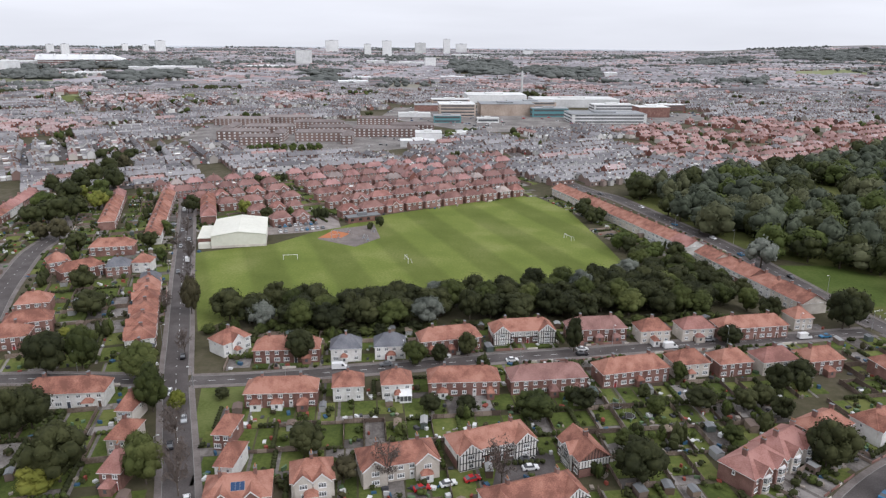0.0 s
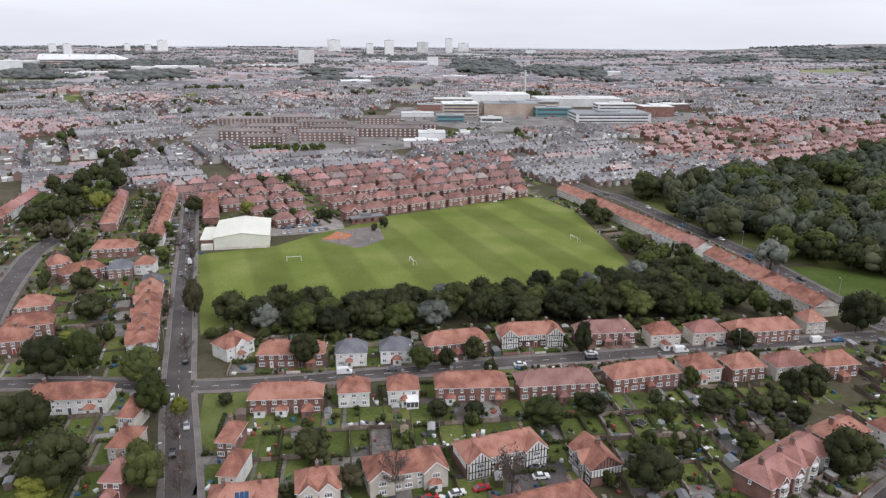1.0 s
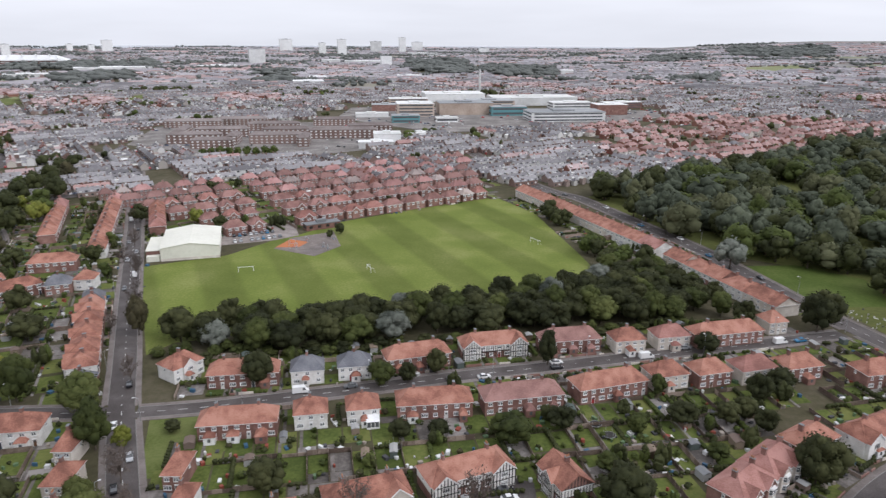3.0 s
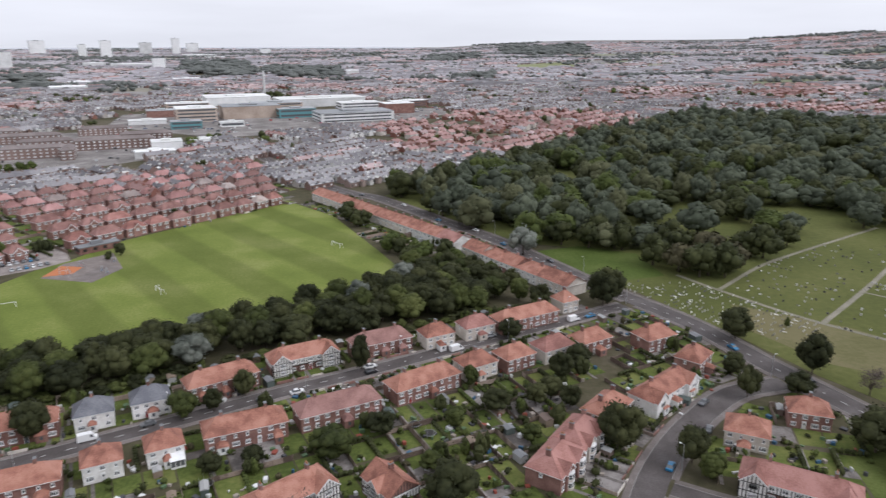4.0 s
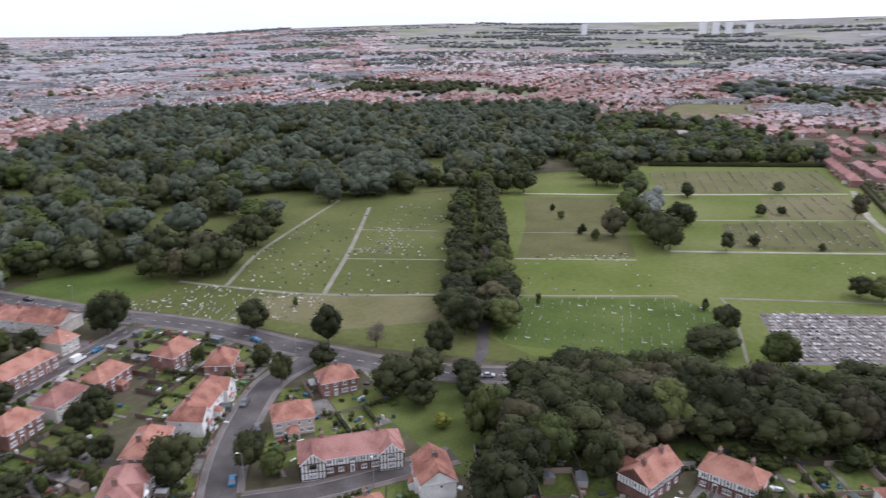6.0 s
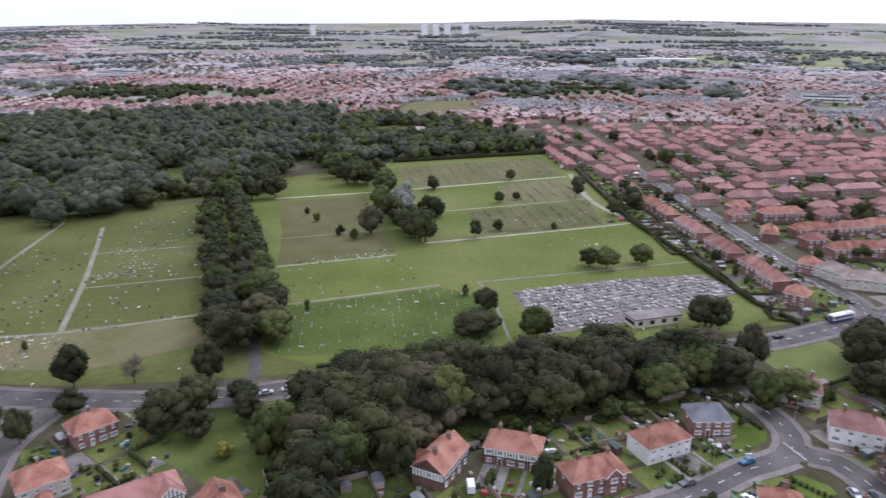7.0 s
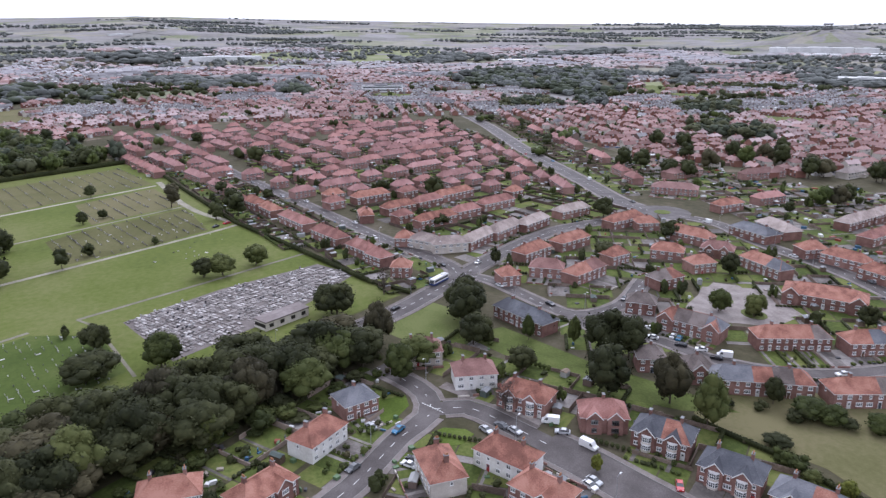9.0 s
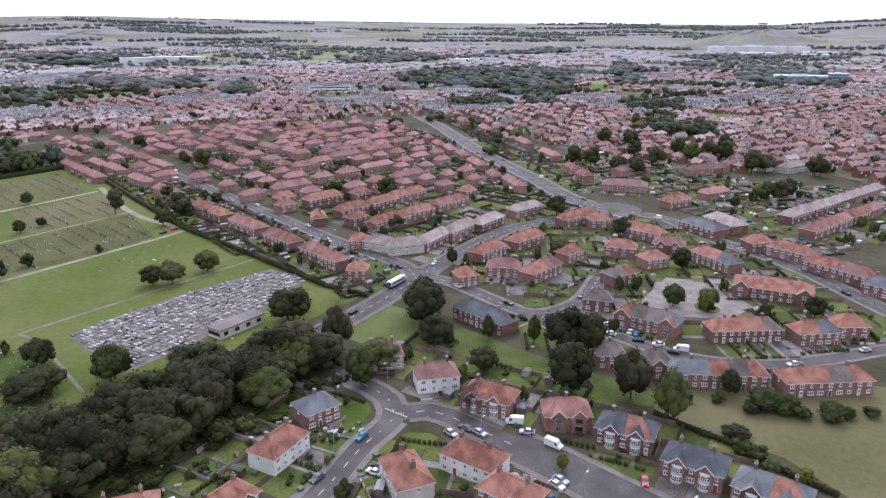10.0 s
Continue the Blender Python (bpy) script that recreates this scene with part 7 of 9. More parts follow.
tree(-326.9, 402.5, 12.0, 15, "dark")
tree(-342.2, 446.1, 11.9, 15, "dark")
tree(-297.5, 336.4, 13.0, 14.2, "dark")
tree(-359.8, 508.8, 15.5, 13.7, "dark")
tree(-317.5, 406.7, 9.5, 11.2, "lime")
tree(-306.0, 410.9, 13.3, 15, "green")
tree(-262.8, 314.9, 12.8, 13.3, "rust")
tree(-274.2, 314.3, 10.7, 11.9, "rust")
tree(-209.0, 312.4, 9.5, 11.5, "dark")
tree(-240.4, 299.5, 10.2, 14.0, "dark")
tree(-200.5, 249.5, 12.0, 10.7, "dark")
tree(-179.3, 225.0, 11.0, 12.9, "dark")
tree(-160.5, 177.1, 16.3, 13.2, "dark")
tree(-152.2, 183.5, 14.9, 9.9, "green")
tree(-158.7, 193.7, 11.3, 9.5, "green")
tree(-175.6, 205.6, 3.7, 5.0, "lime")
tree(-129.2, 180.5, 13.0, 13.1, "green")
tree(-114.2, 163.1, 15.5, 9.9, "green")
tree(-141.9, 148.5, 13.6, 11.4, "dark")
tree(-143.7, 142.4, 15.7, 10.4, "dark")
tree(-117.7, 128.4, 17, 14.6, "dark")
tree(-123.6, 129.4, 10.6, 8.1, "green")
tree(-96.5, 131.6, 13.6, 10.0, "green")
tree(-103.7, 140.6, 8.9, 6.4, "green")
tree(-119.8, 123.7, 7.6, 10.4, "lime")
tree(-107.8, 165.3, 6.7, 5.8, "lime")
tree(-99.7, 150.7, 10.9, 8.2, "bare")
tree(-86.4, 128.8, 15.7, 8.1, "bare")
tree(-177.1, 294.7, 12.6, 8.1, "bare")
tree(-141.9, 234.3, 17, 7.9, "rust")
tree(-195.1, 314.5, 8.9, 8.0, "bare")
tree(-62.8, 151.1, 10.1, 9.5, "dark")
tree(-84.6, 202.6, 12.7, 10.8, "dark")
tree(-29.9, 217.9, 9.5, 6.9, "dark")
tree(6.1, 228.5, 13.4, 7.0, "dark")
tree(-5.2, 180.6, 8.8, 11.4, "green")
tree(9.0, 189.4, 7.3, 8.2, "dark")
tree(71.6, 171.5, 13.9, 12.4, "dark")
tree(21.8, 155.2, 12.7, 12.8, "dark")
tree(20.2, 170.4, 5.4, 6.6, "green")
tree(55.9, 197.4, 7.6, 6.8, "dark")
tree(61.5, 200.0, 8.0, 7.6, "dark")
tree(65.5, 194.3, 7.7, 6.7, "dark")
tree(43.4, 195.6, 7.3, 9.0, "dark")
tree(69.0, 211.7, 10.0, 8.2, "dark")
tree(78.0, 220.1, 7.8, 8.8, "dark")
tree(109.9, 270.8, 17, 13.9, "dark")
tree(61.3, 245.4, 7.9, 8.9, "dark")
tree(78.6, 258.5, 6.3, 4.6, "dark")
tree(-35.1, 178.9, 5.9, 6.5, "dark")
tree(-24.7, 180.9, 5.4, 6.5, "dark")
tree(-49.4, 141.1, 7.8, 7.4, "rust")
tree(-38.7, 142.7, 12.9, 8.8, "bare")
tree(-11.2, 148.0, 12.9, 8.9, "bare")
tree(-98.3, 174.2, 3.7, 5.0, "dark")
tree(29.7, 189.8, 6.3, 6.4, "green")
tree(48.8, 178.9, 5.1, 6.0, "green")
tree(39.1, 211.7, 7.8, 5.3, "green")
tree(-91.4, 453.7, 6.5, 4.5, "dark")
tree(-79.0, 453.3, 6.5, 6.0, "dark")
tree(-58.9, 469.3, 4.7, 3.9, "dark")
tree(-104.3, 377.6, 6.6, 5.8, "dark")
tree(-108.0, 370.3, 4.9, 4.4, "dark")
tree(-172.7, 376.6, 9.1, 7.3, "dark")
tree(-191.7, 386.9, 10.4, 10.2, "lime")
tree(-218.6, 466.7, 9.4, 15, "dark")
tree(-46.3, 207.8, 9.0, 9.2, "green")
tree(-38.2, 210.5, 7.5, 5.6, "dark")
tree(106.8, 268.8, 16.3, 12.8, "dark")
tree(141.9, 230.3, 12.6, 12.5, "dark")
tree(150.4, 200.2, 15.2, 10.6, "dark")
tree(158.3, 184.4, 9.2, 8.9, "bare")
tree(124.1, 203.9, 8.8, 7.7, "dark")
tree(120.7, 190.1, 11.0, 7.3, "dark")
tree(137.0, 188.5, 8.2, 9.1, "dark")
tree(70.0, 170.7, 13.3, 10.2, "dark")
tree(86.4, 161.3, 11.2, 8.9, "dark")
tree(87.7, 154.3, 7.9, 7.3, "green")
tree(210.8, 316.2, 17, 15, "dark")
tree(236.8, 334.2, 12.6, 13.0, "dark")
tree(170.3, 335.9, 16.5, 15, "dark")
tree(164.7, 295.5, 17, 15, "dark")
tree(175.7, 292.6, 17, 14.8, "dark")
tree(168.0, 349.3, 12.3, 13.4, "dark")
tree(166.5, 162.9, 13.3, 10.4, "dark")
tree(185.6, 165.6, 17, 15, "dark")
tree(227.2, 191.5, 12.5, 13.0, "dark")
tree(156.9, 144.9, 7.7, 9.6, "dark")
tree(136.8, 157.3, 13.1, 14.5, "dark")
tree(147.7, 154.2, 12.5, 13.1, "dark")
tree(135.7, 119.9, 15.8, 13.4, "green")
tree(130.7, 134.5, 4.7, 5.3, "lime")
tree(227.0, 159.2, 5.9, 2.2, "shrub")
tree(327.6, 181.8, 5.9, 5.1, "shrub")
tree(332.9, 192.8, 6.1, 4.7, "shrub")
tree(356.2, 217.9, 5.6, 4.5, "shrub")
tree(367.5, 229.4, 5.5, 3.3, "shrub")
tree(380.6, 176.8, 14.2, 15, "silver")
tree(333.2, 147.3, 17, 15, "dark")
tree(405.8, 164.4, 7.1, 9.4, "dark")
tree(457.6, 177.1, 9.2, 9.7, "dark")
tree(247.4, 90.2, 10.3, 7.6, "dark")
tree(261.9, 103.7, 3.3, 2.5, "shrub")
tree(94.8, 342.2, 15.5, 15, "silver")
tree(236.2, 88.3, 6.0, 4.6, "dark")
tree(103.9, 354.4, 8.4, 10.8, "green")
tree(167.2, 236.4, 3.7, 2.2, "shrub")
tree(147.5, 341.5, 14.6, 15, "dark")
tree(154.0, 442.3, 17, 13.8, "dark")
tree(205.0, 362.7, 17, 14.6, "dark")
tree(251.1, 93.3, 9.1, 8.6, "dark")
tree(264.3, 104.6, 4.3, 2.9, "shrub")
tree(222.9, 91.3, 9.8, 15, "dark")
tree(227.9, 69.3, 12.7, 12.2, "green")
tree(255.9, 6.9, 13.3, 15, "dark")
tree(316.5, 57.2, 9.9, 10.3, "dark")
tree(316.7, 49.1, 10.6, 12.1, "green")
tree(328.2, 33.7, 10.3, 11.0, "green")
tree(349.2, 120.6, 10.0, 7.9, "dark")
tree(367.0, 111.6, 6.5, 7.6, "dark")
tree(463.2, 179.6, 9.3, 8.8, "dark")
tree(508.9, 131.8, 8.6, 7.7, "dark")
tree(434.4, 125.0, 7.5, 7.4, "dark")
tree(446.1, 115.7, 5.4, 6.8, "dark")
tree(461.1, 78.4, 15.5, 10.7, "rust")
tree(422.7, 51.6, 10.7, 10.5, "dark")
tree(379.1, 81.7, 4.0, 4.5, "shrub")
tree(425.4, 38.7, 16.0, 11.2, "dark")
tree(239.7, -40.4, 16.9, 15, "dark")
tree(215.2, -36.5, 11.2, 10.8, "dark")
tree(270.6, -15.2, 11.9, 11.3, "bare")
tree(222.0, -2.4, 17, 10.4, "rust")
tree(205.1, -12.2, 9.6, 15, "green")
tree(444.6, 206.5, 17, 15, "green")
tree(339.4, 154.0, 17, 15, "dark")
tree(375.8, 171.0, 16.7, 15, "silver")
tree(388.9, 159.4, 12.1, 13.5, "dark")
tree(609.4, 288.5, 15.6, 15, "dark")
tree(521.7, 292.4, 17, 13.7, "dark")
tree(148.8, 138.0, 9.5, 9.2, "dark")
tree(179.2, 53.7, 6.6, 6.0, "lime")
tree(133.5, -38.4, 5.2, 3.2, "lime")
tree(105.9, -89.2, 5.0, 5.0, "lime")
for x, y, h, w in ((122, -84.5, 4.6, 6), (119.5, -86.8, 4.2, 6.5), (113.2, -86, 3.4, 5), (137.1, -104.2, 4.4, 6.5), (136.5, -109.9, 5.2, 7), (132.6, -111.2, 4.2, 6.5), (125.5, -120.5, 4.4, 6.5), (124.8, -126.3, 3.0, 5), (123.5, -133.6, 2.8, 5), (145.6, -98.5, 3, 4), (129.5, -115, 3.2, 5), (150, -90.5, 2.6, 4)):
    tree(x, y, h, w, "shrub", group="shrubs round the meadow")
for p in scatter([(204, 76), (197, 58), (195, 34), (186, 28), (179, 37), (176, 53), (170, 73), (178, 84)], 5.6, 19, 0.4):
    tree(p[0], p[1], rng.uniform(2.2, 5.5), rng.uniform(4.5, 8), "shrub", group="undergrowth below the trees")
tree(136.8, 146.6, 8.5, 9.5, "dark")
tree(140.0, 128.1, 9.0, 9.0, "dark")
tree(132.6, 122.6, 15.8, 9.7, "green")
tree(137.5, 112.9, 17, 12.7, "dark")
tree(158.9, 107.5, 12.2, 9.4, "green")
tree(172.9, 53.3, 11.6, 7.2, "green")
tree(134.5, 87.9, 15.4, 9.5, "dark")
tree(137.6, 53.0, 12.3, 5.4, "dark")
tree(230.7, -38.1, 17, 15, "dark")
tree(212.8, -34.3, 11.6, 10.8, "dark")
tree(210.5, -54.3, 9.7, 5.0, "green")
tree(214.3, -65.3, 7.8, 6.2, "cone")
tree(202.4, -68.1, 10.7, 5.0, "green")
tree(192.6, -75.0, 16.9, 15, "dark")
tree(187.4, -80.7, 15.4, 13.3, "dark")
tree(167.4, -60.8, 17, 15, "dark")
tree(156.8, -75.7, 17, 11.7, "rust")
tree(142.2, -77.6, 17, 10.2, "green")
tree(147.2, -104.4, 9.4, 6.1, "dark")
tree(189.2, -42.3, 9.3, 10.0, "dark")
tree(167.2, -27.7, 10.8, 9.7, "bare")
tree(194.9, -3.3, 13.3, 10.1, "green")
tree(202.7, -144.9, 10.5, 8.8, "green")
tree(212.4, -136.4, 9.6, 8.5, "green")
tree(257.7, -165.1, 8.3, 8.5, "bare")
tree(247.3, -169.5, 10.8, 9.1, "dark")
tree(305.9, -178.6, 9.4, 15, "dark")
tree(182.4, -178.7, 9.2, 7.8, "dark")
tree(283.8, -126.8, 9.9, 12.3, "dark")
tree(354.8, -166.9, 12.0, 13.4, "dark")
tree(294.1, -74.5, 8.4, 5.3, "dark")
tree(368.4, -70.4, 6.5, 15, "dark")
tree(383.0, -64.8, 7.7, 13.0, "dark")
tree(469.7, 18.2, 6.7, 11.0, "dark")
tree(129.1, -89.6, 3.4, 7.6, "dark")
tree(137.7, -108.2, 6.4, 9.8, "green")
tree(133.8, -112.8, 5.4, 8.1, "green")
tree(126.6, -121.9, 5.4, 7.2, "green")
tree(571.2, -347.4, 17, 15, "dark")
tree(461.3, -321.6, 17, 15, "rust")
tree(509.7, -334.9, 14.7, 15, "dark")
tree(490.2, -417.9, 17, 15, "dark")
tree(427.8, -389.2, 15.7, 15, "rust")
tree(385.0, -407.9, 14.9, 15, "dark")
tree(335.1, -307.4, 14.6, 14.4, "green")
tree(490.3, 47.1, 9.5, 11.2, "dark")
tree(384.5, 188.5, 17, 15, "green")
tree(366.0, 173.2, 17, 15, "dark")
tree(340.5, 154.3, 17, 15, "dark")
tree(333.5, 143.9, 17, 15, "dark")
tree(385.7, 153.3, 12.3, 14.9, "dark")
tree(402.7, 179.1, 17, 15, "silver")
tree(340.6, 177.3, 17, 15, "rust")
tree(621.5, 253.1, 17, 15, "dark")
tree(615.5, 230.1, 17, 15, "dark")
tree(637.1, 205.1, 17, 15, "dark")
tree(771.3, 209.3, 17, 15, "dark")
tree(626.5, 271.7, 13.8, 15, "green")
tree(466.7, 238.9, 17, 15, "green")
tree(426.1, 201.3, 17, 15, "dark")
tree(533.8, 294.8, 17, 15, "dark")
tree(224.8, 88.5, 9.8, 15, "dark")
tree(256.6, 8.9, 12.9, 15, "dark")
tree(228.0, 68.2, 12.0, 12.2, "green")
tree(409.5, -370.2, 17, 15, "dark")
tree(408.1, -382.7, 17, 15, "olive")
tree(380.1, -408.0, 14.3, 15, "dark")
tree(441.9, -287.8, 13.8, 15, "dark")
tree(449.6, -277.8, 14.8, 15, "dark")
tree(478.1, -270.8, 17, 15, "dark")
tree(494.0, -264.9, 17, 15, "dark")
tree(464.1, -360.1, 17, 15, "wood")
tree(462.2, -394.0, 17, 15, "dark")
tree(473.2, -385.7, 17, 15, "olive")
tree(332.5, -318.2, 14.6, 13.0, "olive")
tree(339.7, -333.0, 12.8, 11.1, "dark")
tree(330.3, -279.3, 7.8, 6.3, "cone")
tree(497.8, -373.3, 17, 14.8, "dark")
tree(562.6, -369.6, 17, 15, "dark")
tree(668.0, -496.2, 16.0, 15, "dark")
tree(183.9, 55.7, 17, 15, "dark")
tree(190.9, 42.2, 17, 15, "rust")
tree(200.3, 28.0, 15.8, 15, "dark")
tree(207.9, 14.9, 14.8, 15, "green")
tree(173.8, 71.3, 17, 15, "dark")
tree(165.1, 84.3, 17, 15, "green")
tree(192.7, 66.4, 17, 15, "rust")
tree(155.8, 96.1, 17, 15, "dark")
tree(180.3, 79.3, 17, 15, "dark")
tree(209.0, 33.4, 13.1, 15, "dark")
tree(534.0, 292.2, 17, 15, "dark")
tree(509.9, 270.2, 17, 15, "green")
tree(481.3, 246.4, 17, 15, "dark")
tree(460.9, 228.3, 17, 15, "dark")
tree(429.7, 202.5, 17, 15, "green")
tree(581.5, 310.2, 17, 15, "dark")
tree(493.2, 234.4, 14.9, 15, "dark")
for x, y, h, w, kind in ((152, 316, 15, 19, "dark"), (159, 304, 15, 20, "rust"), (170, 297, 16, 20, "dark"), (183, 300, 15, 19, "rust"), (166, 321, 16, 20, "dark"), (178, 312, 17, 21, "rust"), (206, 319, 16, 21, "dark"), (216, 326, 14, 15, "dark"),
                         (404, 272, 16, 19, "dark"), (395, 284, 16, 20, "dark"), (386, 296, 17, 20, "green"), (420, 290, 17, 20, "dark"), (440, 296, 17, 21, "dark"), (462, 303, 17, 21, "dark"), (485, 310, 17, 20, "dark"), (412, 306, 17, 20, "dark"),
                         (458, 243, 17, 20, "dark"), (466, 233, 16, 18, "dark"), (480, 262, 17, 20, "dark"), (500, 275, 17, 20, "green"), (447, 212, 14, 17, "green"), (520, 290, 17, 20, "dark"), (352, 160, 15, 20, "dark"), (340, 152, 15, 20, "dark"), (120, 356, 13, 16, "dark"), (132, 348, 13, 16, "dark"), (145, 345, 14, 17, "dark")):
    tree(x, y, h, w, kind)
for k in range(15):
    u = (k + 0.5) / 15
    tree(196 + 190 * u, 160 + 132 * u, 9 + 2.5 * (k % 3), 13 + 1.5 * (k % 2), ("dark", "rust", "green", "dark", "bare")[k % 5] if k < 8 else "dark", group="cemetery avenue trees")
tree(-203.1, 339.1, 10.1, 6.8, "bare")
tree(-157.5, 259.7, 12.6, 8.2, "bare")
tree(-125.2, 199.8, 9.9, 6.5, "bare")
tree(-152.8, 234.5, 9.4, 5.7, "bare")
tree(-228.8, 385.4, 10.6, 6.9, "rust")
tree(-189.5, 291.7, 8.4, 5.9, "green")
tree(-214.0, 336.6, 9.5, 5.5, "green")
tree(598.6, 18.0, 17, 15, "dark")
tree(741.5, 67.6, 12.0, 15, "dark")
tree(447.8, 42.1, 12.7, 13.8, "dark")
tree(439.0, -87.7, 14.0, 14.9, "dark")
tree(788.2, -205.4, 11.0, 15, "dark")
tree(461.7, -58.5, 10.5, 9.2, "dark")
tree(489.6, 79.0, 11.2, 8.1, "rust")
tree(68.2, 288.7, 11.0, 9.2, "dark")
tree(75.1, 280.9, 10.7, 8.9, "green")
tree(81.6, 273.4, 10.4, 8.7, "dark")
tree(62.0, 318.7, 8.0, 7.6, "dark")
tree(69.8, 309.0, 9.1, 7.4, "green")
tree(77.2, 299.9, 8.1, 7.1, "dark")
tree(-288.3, 347.6, 16.5, 15, "dark")
tree(-309.9, 385.5, 17, 15, "dark")
tree(-330.1, 423.5, 15.6, 15, "dark")
tree(-338.8, 451.0, 16.4, 15, "dark")
tree(-341.5, 471.4, 17, 15, "dark")
tree(-342.6, 411.7, 14.6, 15, "dark")
tree(-361.7, 466.3, 8.5, 15, "green")
tree(-288.9, 389.6, 12.7, 15, "green")
tree(-308.3, 349.5, 10.1, 14.8, "dark")
tree(-312.5, 435.9, 15.9, 15, "dark")
tree(-367.4, 539.7, 13.5, 14.4, "dark")
tree(-309.8, 362.9, 15.5, 15, "green")
tree(-344.1, 492.9, 15.5, 15, "olive")

# ---------- sports hall ----------
def sports_hall():
    h = thing("sports_hall", pose(-165, 323.2, 0, 0, 0, 22.4), "large pale sheet-clad sports hall with shallow gabled roof", "hall")
    L, D, e, r = 27.5, 36.0, 6.4, 8.4
    w = Shape(SHEET)
    w.face([(-L / 2, 0, 1.2), (L / 2, 0, 1.2), (L / 2, 0, e), (0, 0, r), (-L / 2, 0, e)])
    w.face([(L / 2, D, 1.2), (-L / 2, D, 1.2), (-L / 2, D, e), (0, D, r), (L / 2, D, e)])
    w.face([(-L / 2, D, 1.2), (-L / 2, 0, 1.2), (-L / 2, 0, e), (-L / 2, D, e)])
    w.face([(L / 2, 0, 1.2), (L / 2, D, 1.2), (L / 2, D, e), (L / 2, 0, e)])
    part("wall", w, h)
    b = Shape(WALL["cream"])
    b.box(-L / 2 - 0.06, L / 2 + 0.06, -0.06, D + 0.06, 0, 1.25)
    part("plinth", b, h, "low brick plinth round the hall")
    f = Shape(SHEET)
    for sg in (-1, 1):
        f.solid([(0, -0.4, r), (sg * (L / 2 + 0.4), -0.4, e - 0.05), (sg * (L / 2 + 0.4), D + 0.4, e - 0.05), (0, D + 0.4, r), (0, -0.4, r + 0.15), (sg * (L / 2 + 0.4), -0.4, e + 0.1), (sg * (L / 2 + 0.4), D + 0.4, e + 0.1), (0, D + 0.4, r + 0.15)], [(4, 5, 6, 7), (0, 1, 5, 4), (1, 2, 6, 5), (2, 3, 7, 6), (0, 3, 2, 1)])
        for k in range(19):
            y = k * 2.0
            rib = Shape(SHEET)
            rib.solid([(0, y, r + 0.16), (sg * L / 2, y, e + 0.12), (sg * L / 2, y + 0.12, e + 0.12), (0, y + 0.12, r + 0.16), (0, y + 0.06, r + 0.22), (sg * L / 2, y + 0.06, e + 0.18)], [(0, 1, 5, 4), (2, 3, 4, 5)])
            part("roof_rib", rib, h)
    part("roof", f, h)
    a = Shape(WALL["brick"], SHEET)
    a.box(-L / 2 - 7, -L / 2 - 0.05, 5, 30, 0, 4.2)
    a.box(-L / 2 - 7.3, -L / 2 - 0.05, 4.7, 30.3, 4.2, 4.5, 1)
    part("annexe", a, h, "low brick annexe with a flat pale roof")
    a = Shape(SHEET)
    a.box(-L / 2 - 6.5, -L / 2 - 0.5, 0.5, 4, 0, 2.6)
    part("container", a, h, "pale steel store at the hall's corner")


sports_hall()


def flat_box(name, x, y, yaw, L, D, h, mat, label, category, bands=None, z=0.0, roof=None, group="", pitched=0.0):
    """A flat-roofed building with rows of windows, its base at the middle."""
    t = thing(name, pose(x, y, z, 0, 0, yaw), label, category, group)
    w = Shape(mat)
    w.box(-L / 2, L / 2, -D / 2, D / 2, -2 if z else 0, h)
    part("wall", w, t)
    r = Shape(roof or LEAD)
    r.box(-L / 2 - 0.3, L / 2 + 0.3, -D / 2 - 0.3, D / 2 + 0.3, h, h + 0.5)
    if pitched:
        x, y = L / 2 + 0.3, D / 2 + 0.3
        r.solid([(-x, -y, h + 0.5), (x, -y, h + 0.5), (x, y, h + 0.5), (-x, y, h + 0.5), (-x + y, 0, h + pitched), (x - y, 0, h + pitched)], [(0, 1, 5, 4), (2, 3, 4, 5), (1, 2, 5), (3, 0, 4)])
    else:
        r.box(-L / 6, L / 8, -D / 5, D / 5, h + 0.5, h + 2.2)
    part("roof", r, t)
    if bands:
        floors, glass = bands
        one = Shape(glass, WHITE)
        for k in range(floors):
            zz = h * (k + 0.35) / floors
            s = one if floors > 4 or glass is PALE else Shape(glass, WHITE)
            n = max(2, int(L / 5)) if glass is not GLASS else 1
            for j in range(n):
                u = -L / 2 + L * (j + 0.5) / n
                for v0, v1 in ((-D / 2 - 0.08, -D / 2 + 0.05), (D / 2 - 0.05, D / 2 + 0.08)):
                    s.box(u - L / n * (0.19 if n > 1 else 0.46), u + L / n * (0.19 if n > 1 else 0.46), v0, v1, zz, zz + h / floors * 0.45)
            n = max(1, int(D / 4)) if glass is not GLASS else 1
            for j in range(n):
                u = -D / 2 + D * (j + 0.5) / n
                for v0, v1 in ((-L / 2 - 0.08, -L / 2 + 0.05), (L / 2 - 0.05, L / 2 + 0.08)):
                    s.box(v0, v1, u - D / n * (0.24 if n > 1 else 0.46), u + D / n * (0.24 if n > 1 else 0.46), zz, zz + h / floors * 0.45)
            if s is not one:
                part("window_strip", s, t)
        if one.f:
            tagged(part("window_grid", one, t), kind="stuff")
    return t


# changing block, hospital, flats, towers
PALE = material("pale_cladding", [(0.42, 0.42, 0.41), (0.52, 0.52, 0.51), (0.62, 0.62, 0.61)], 0.7, 0.3, 0.04, amount=0.3, bump=0.0)
TEAL = plain("teal_panel", (0.10, 0.25, 0.27), 0.5)
TAN = material("tan_brick", [(0.26, 0.20, 0.155), (0.34, 0.27, 0.215), (0.42, 0.34, 0.28)], 0.9, 0.5, 0.05, amount=0.3, bump=0.0)
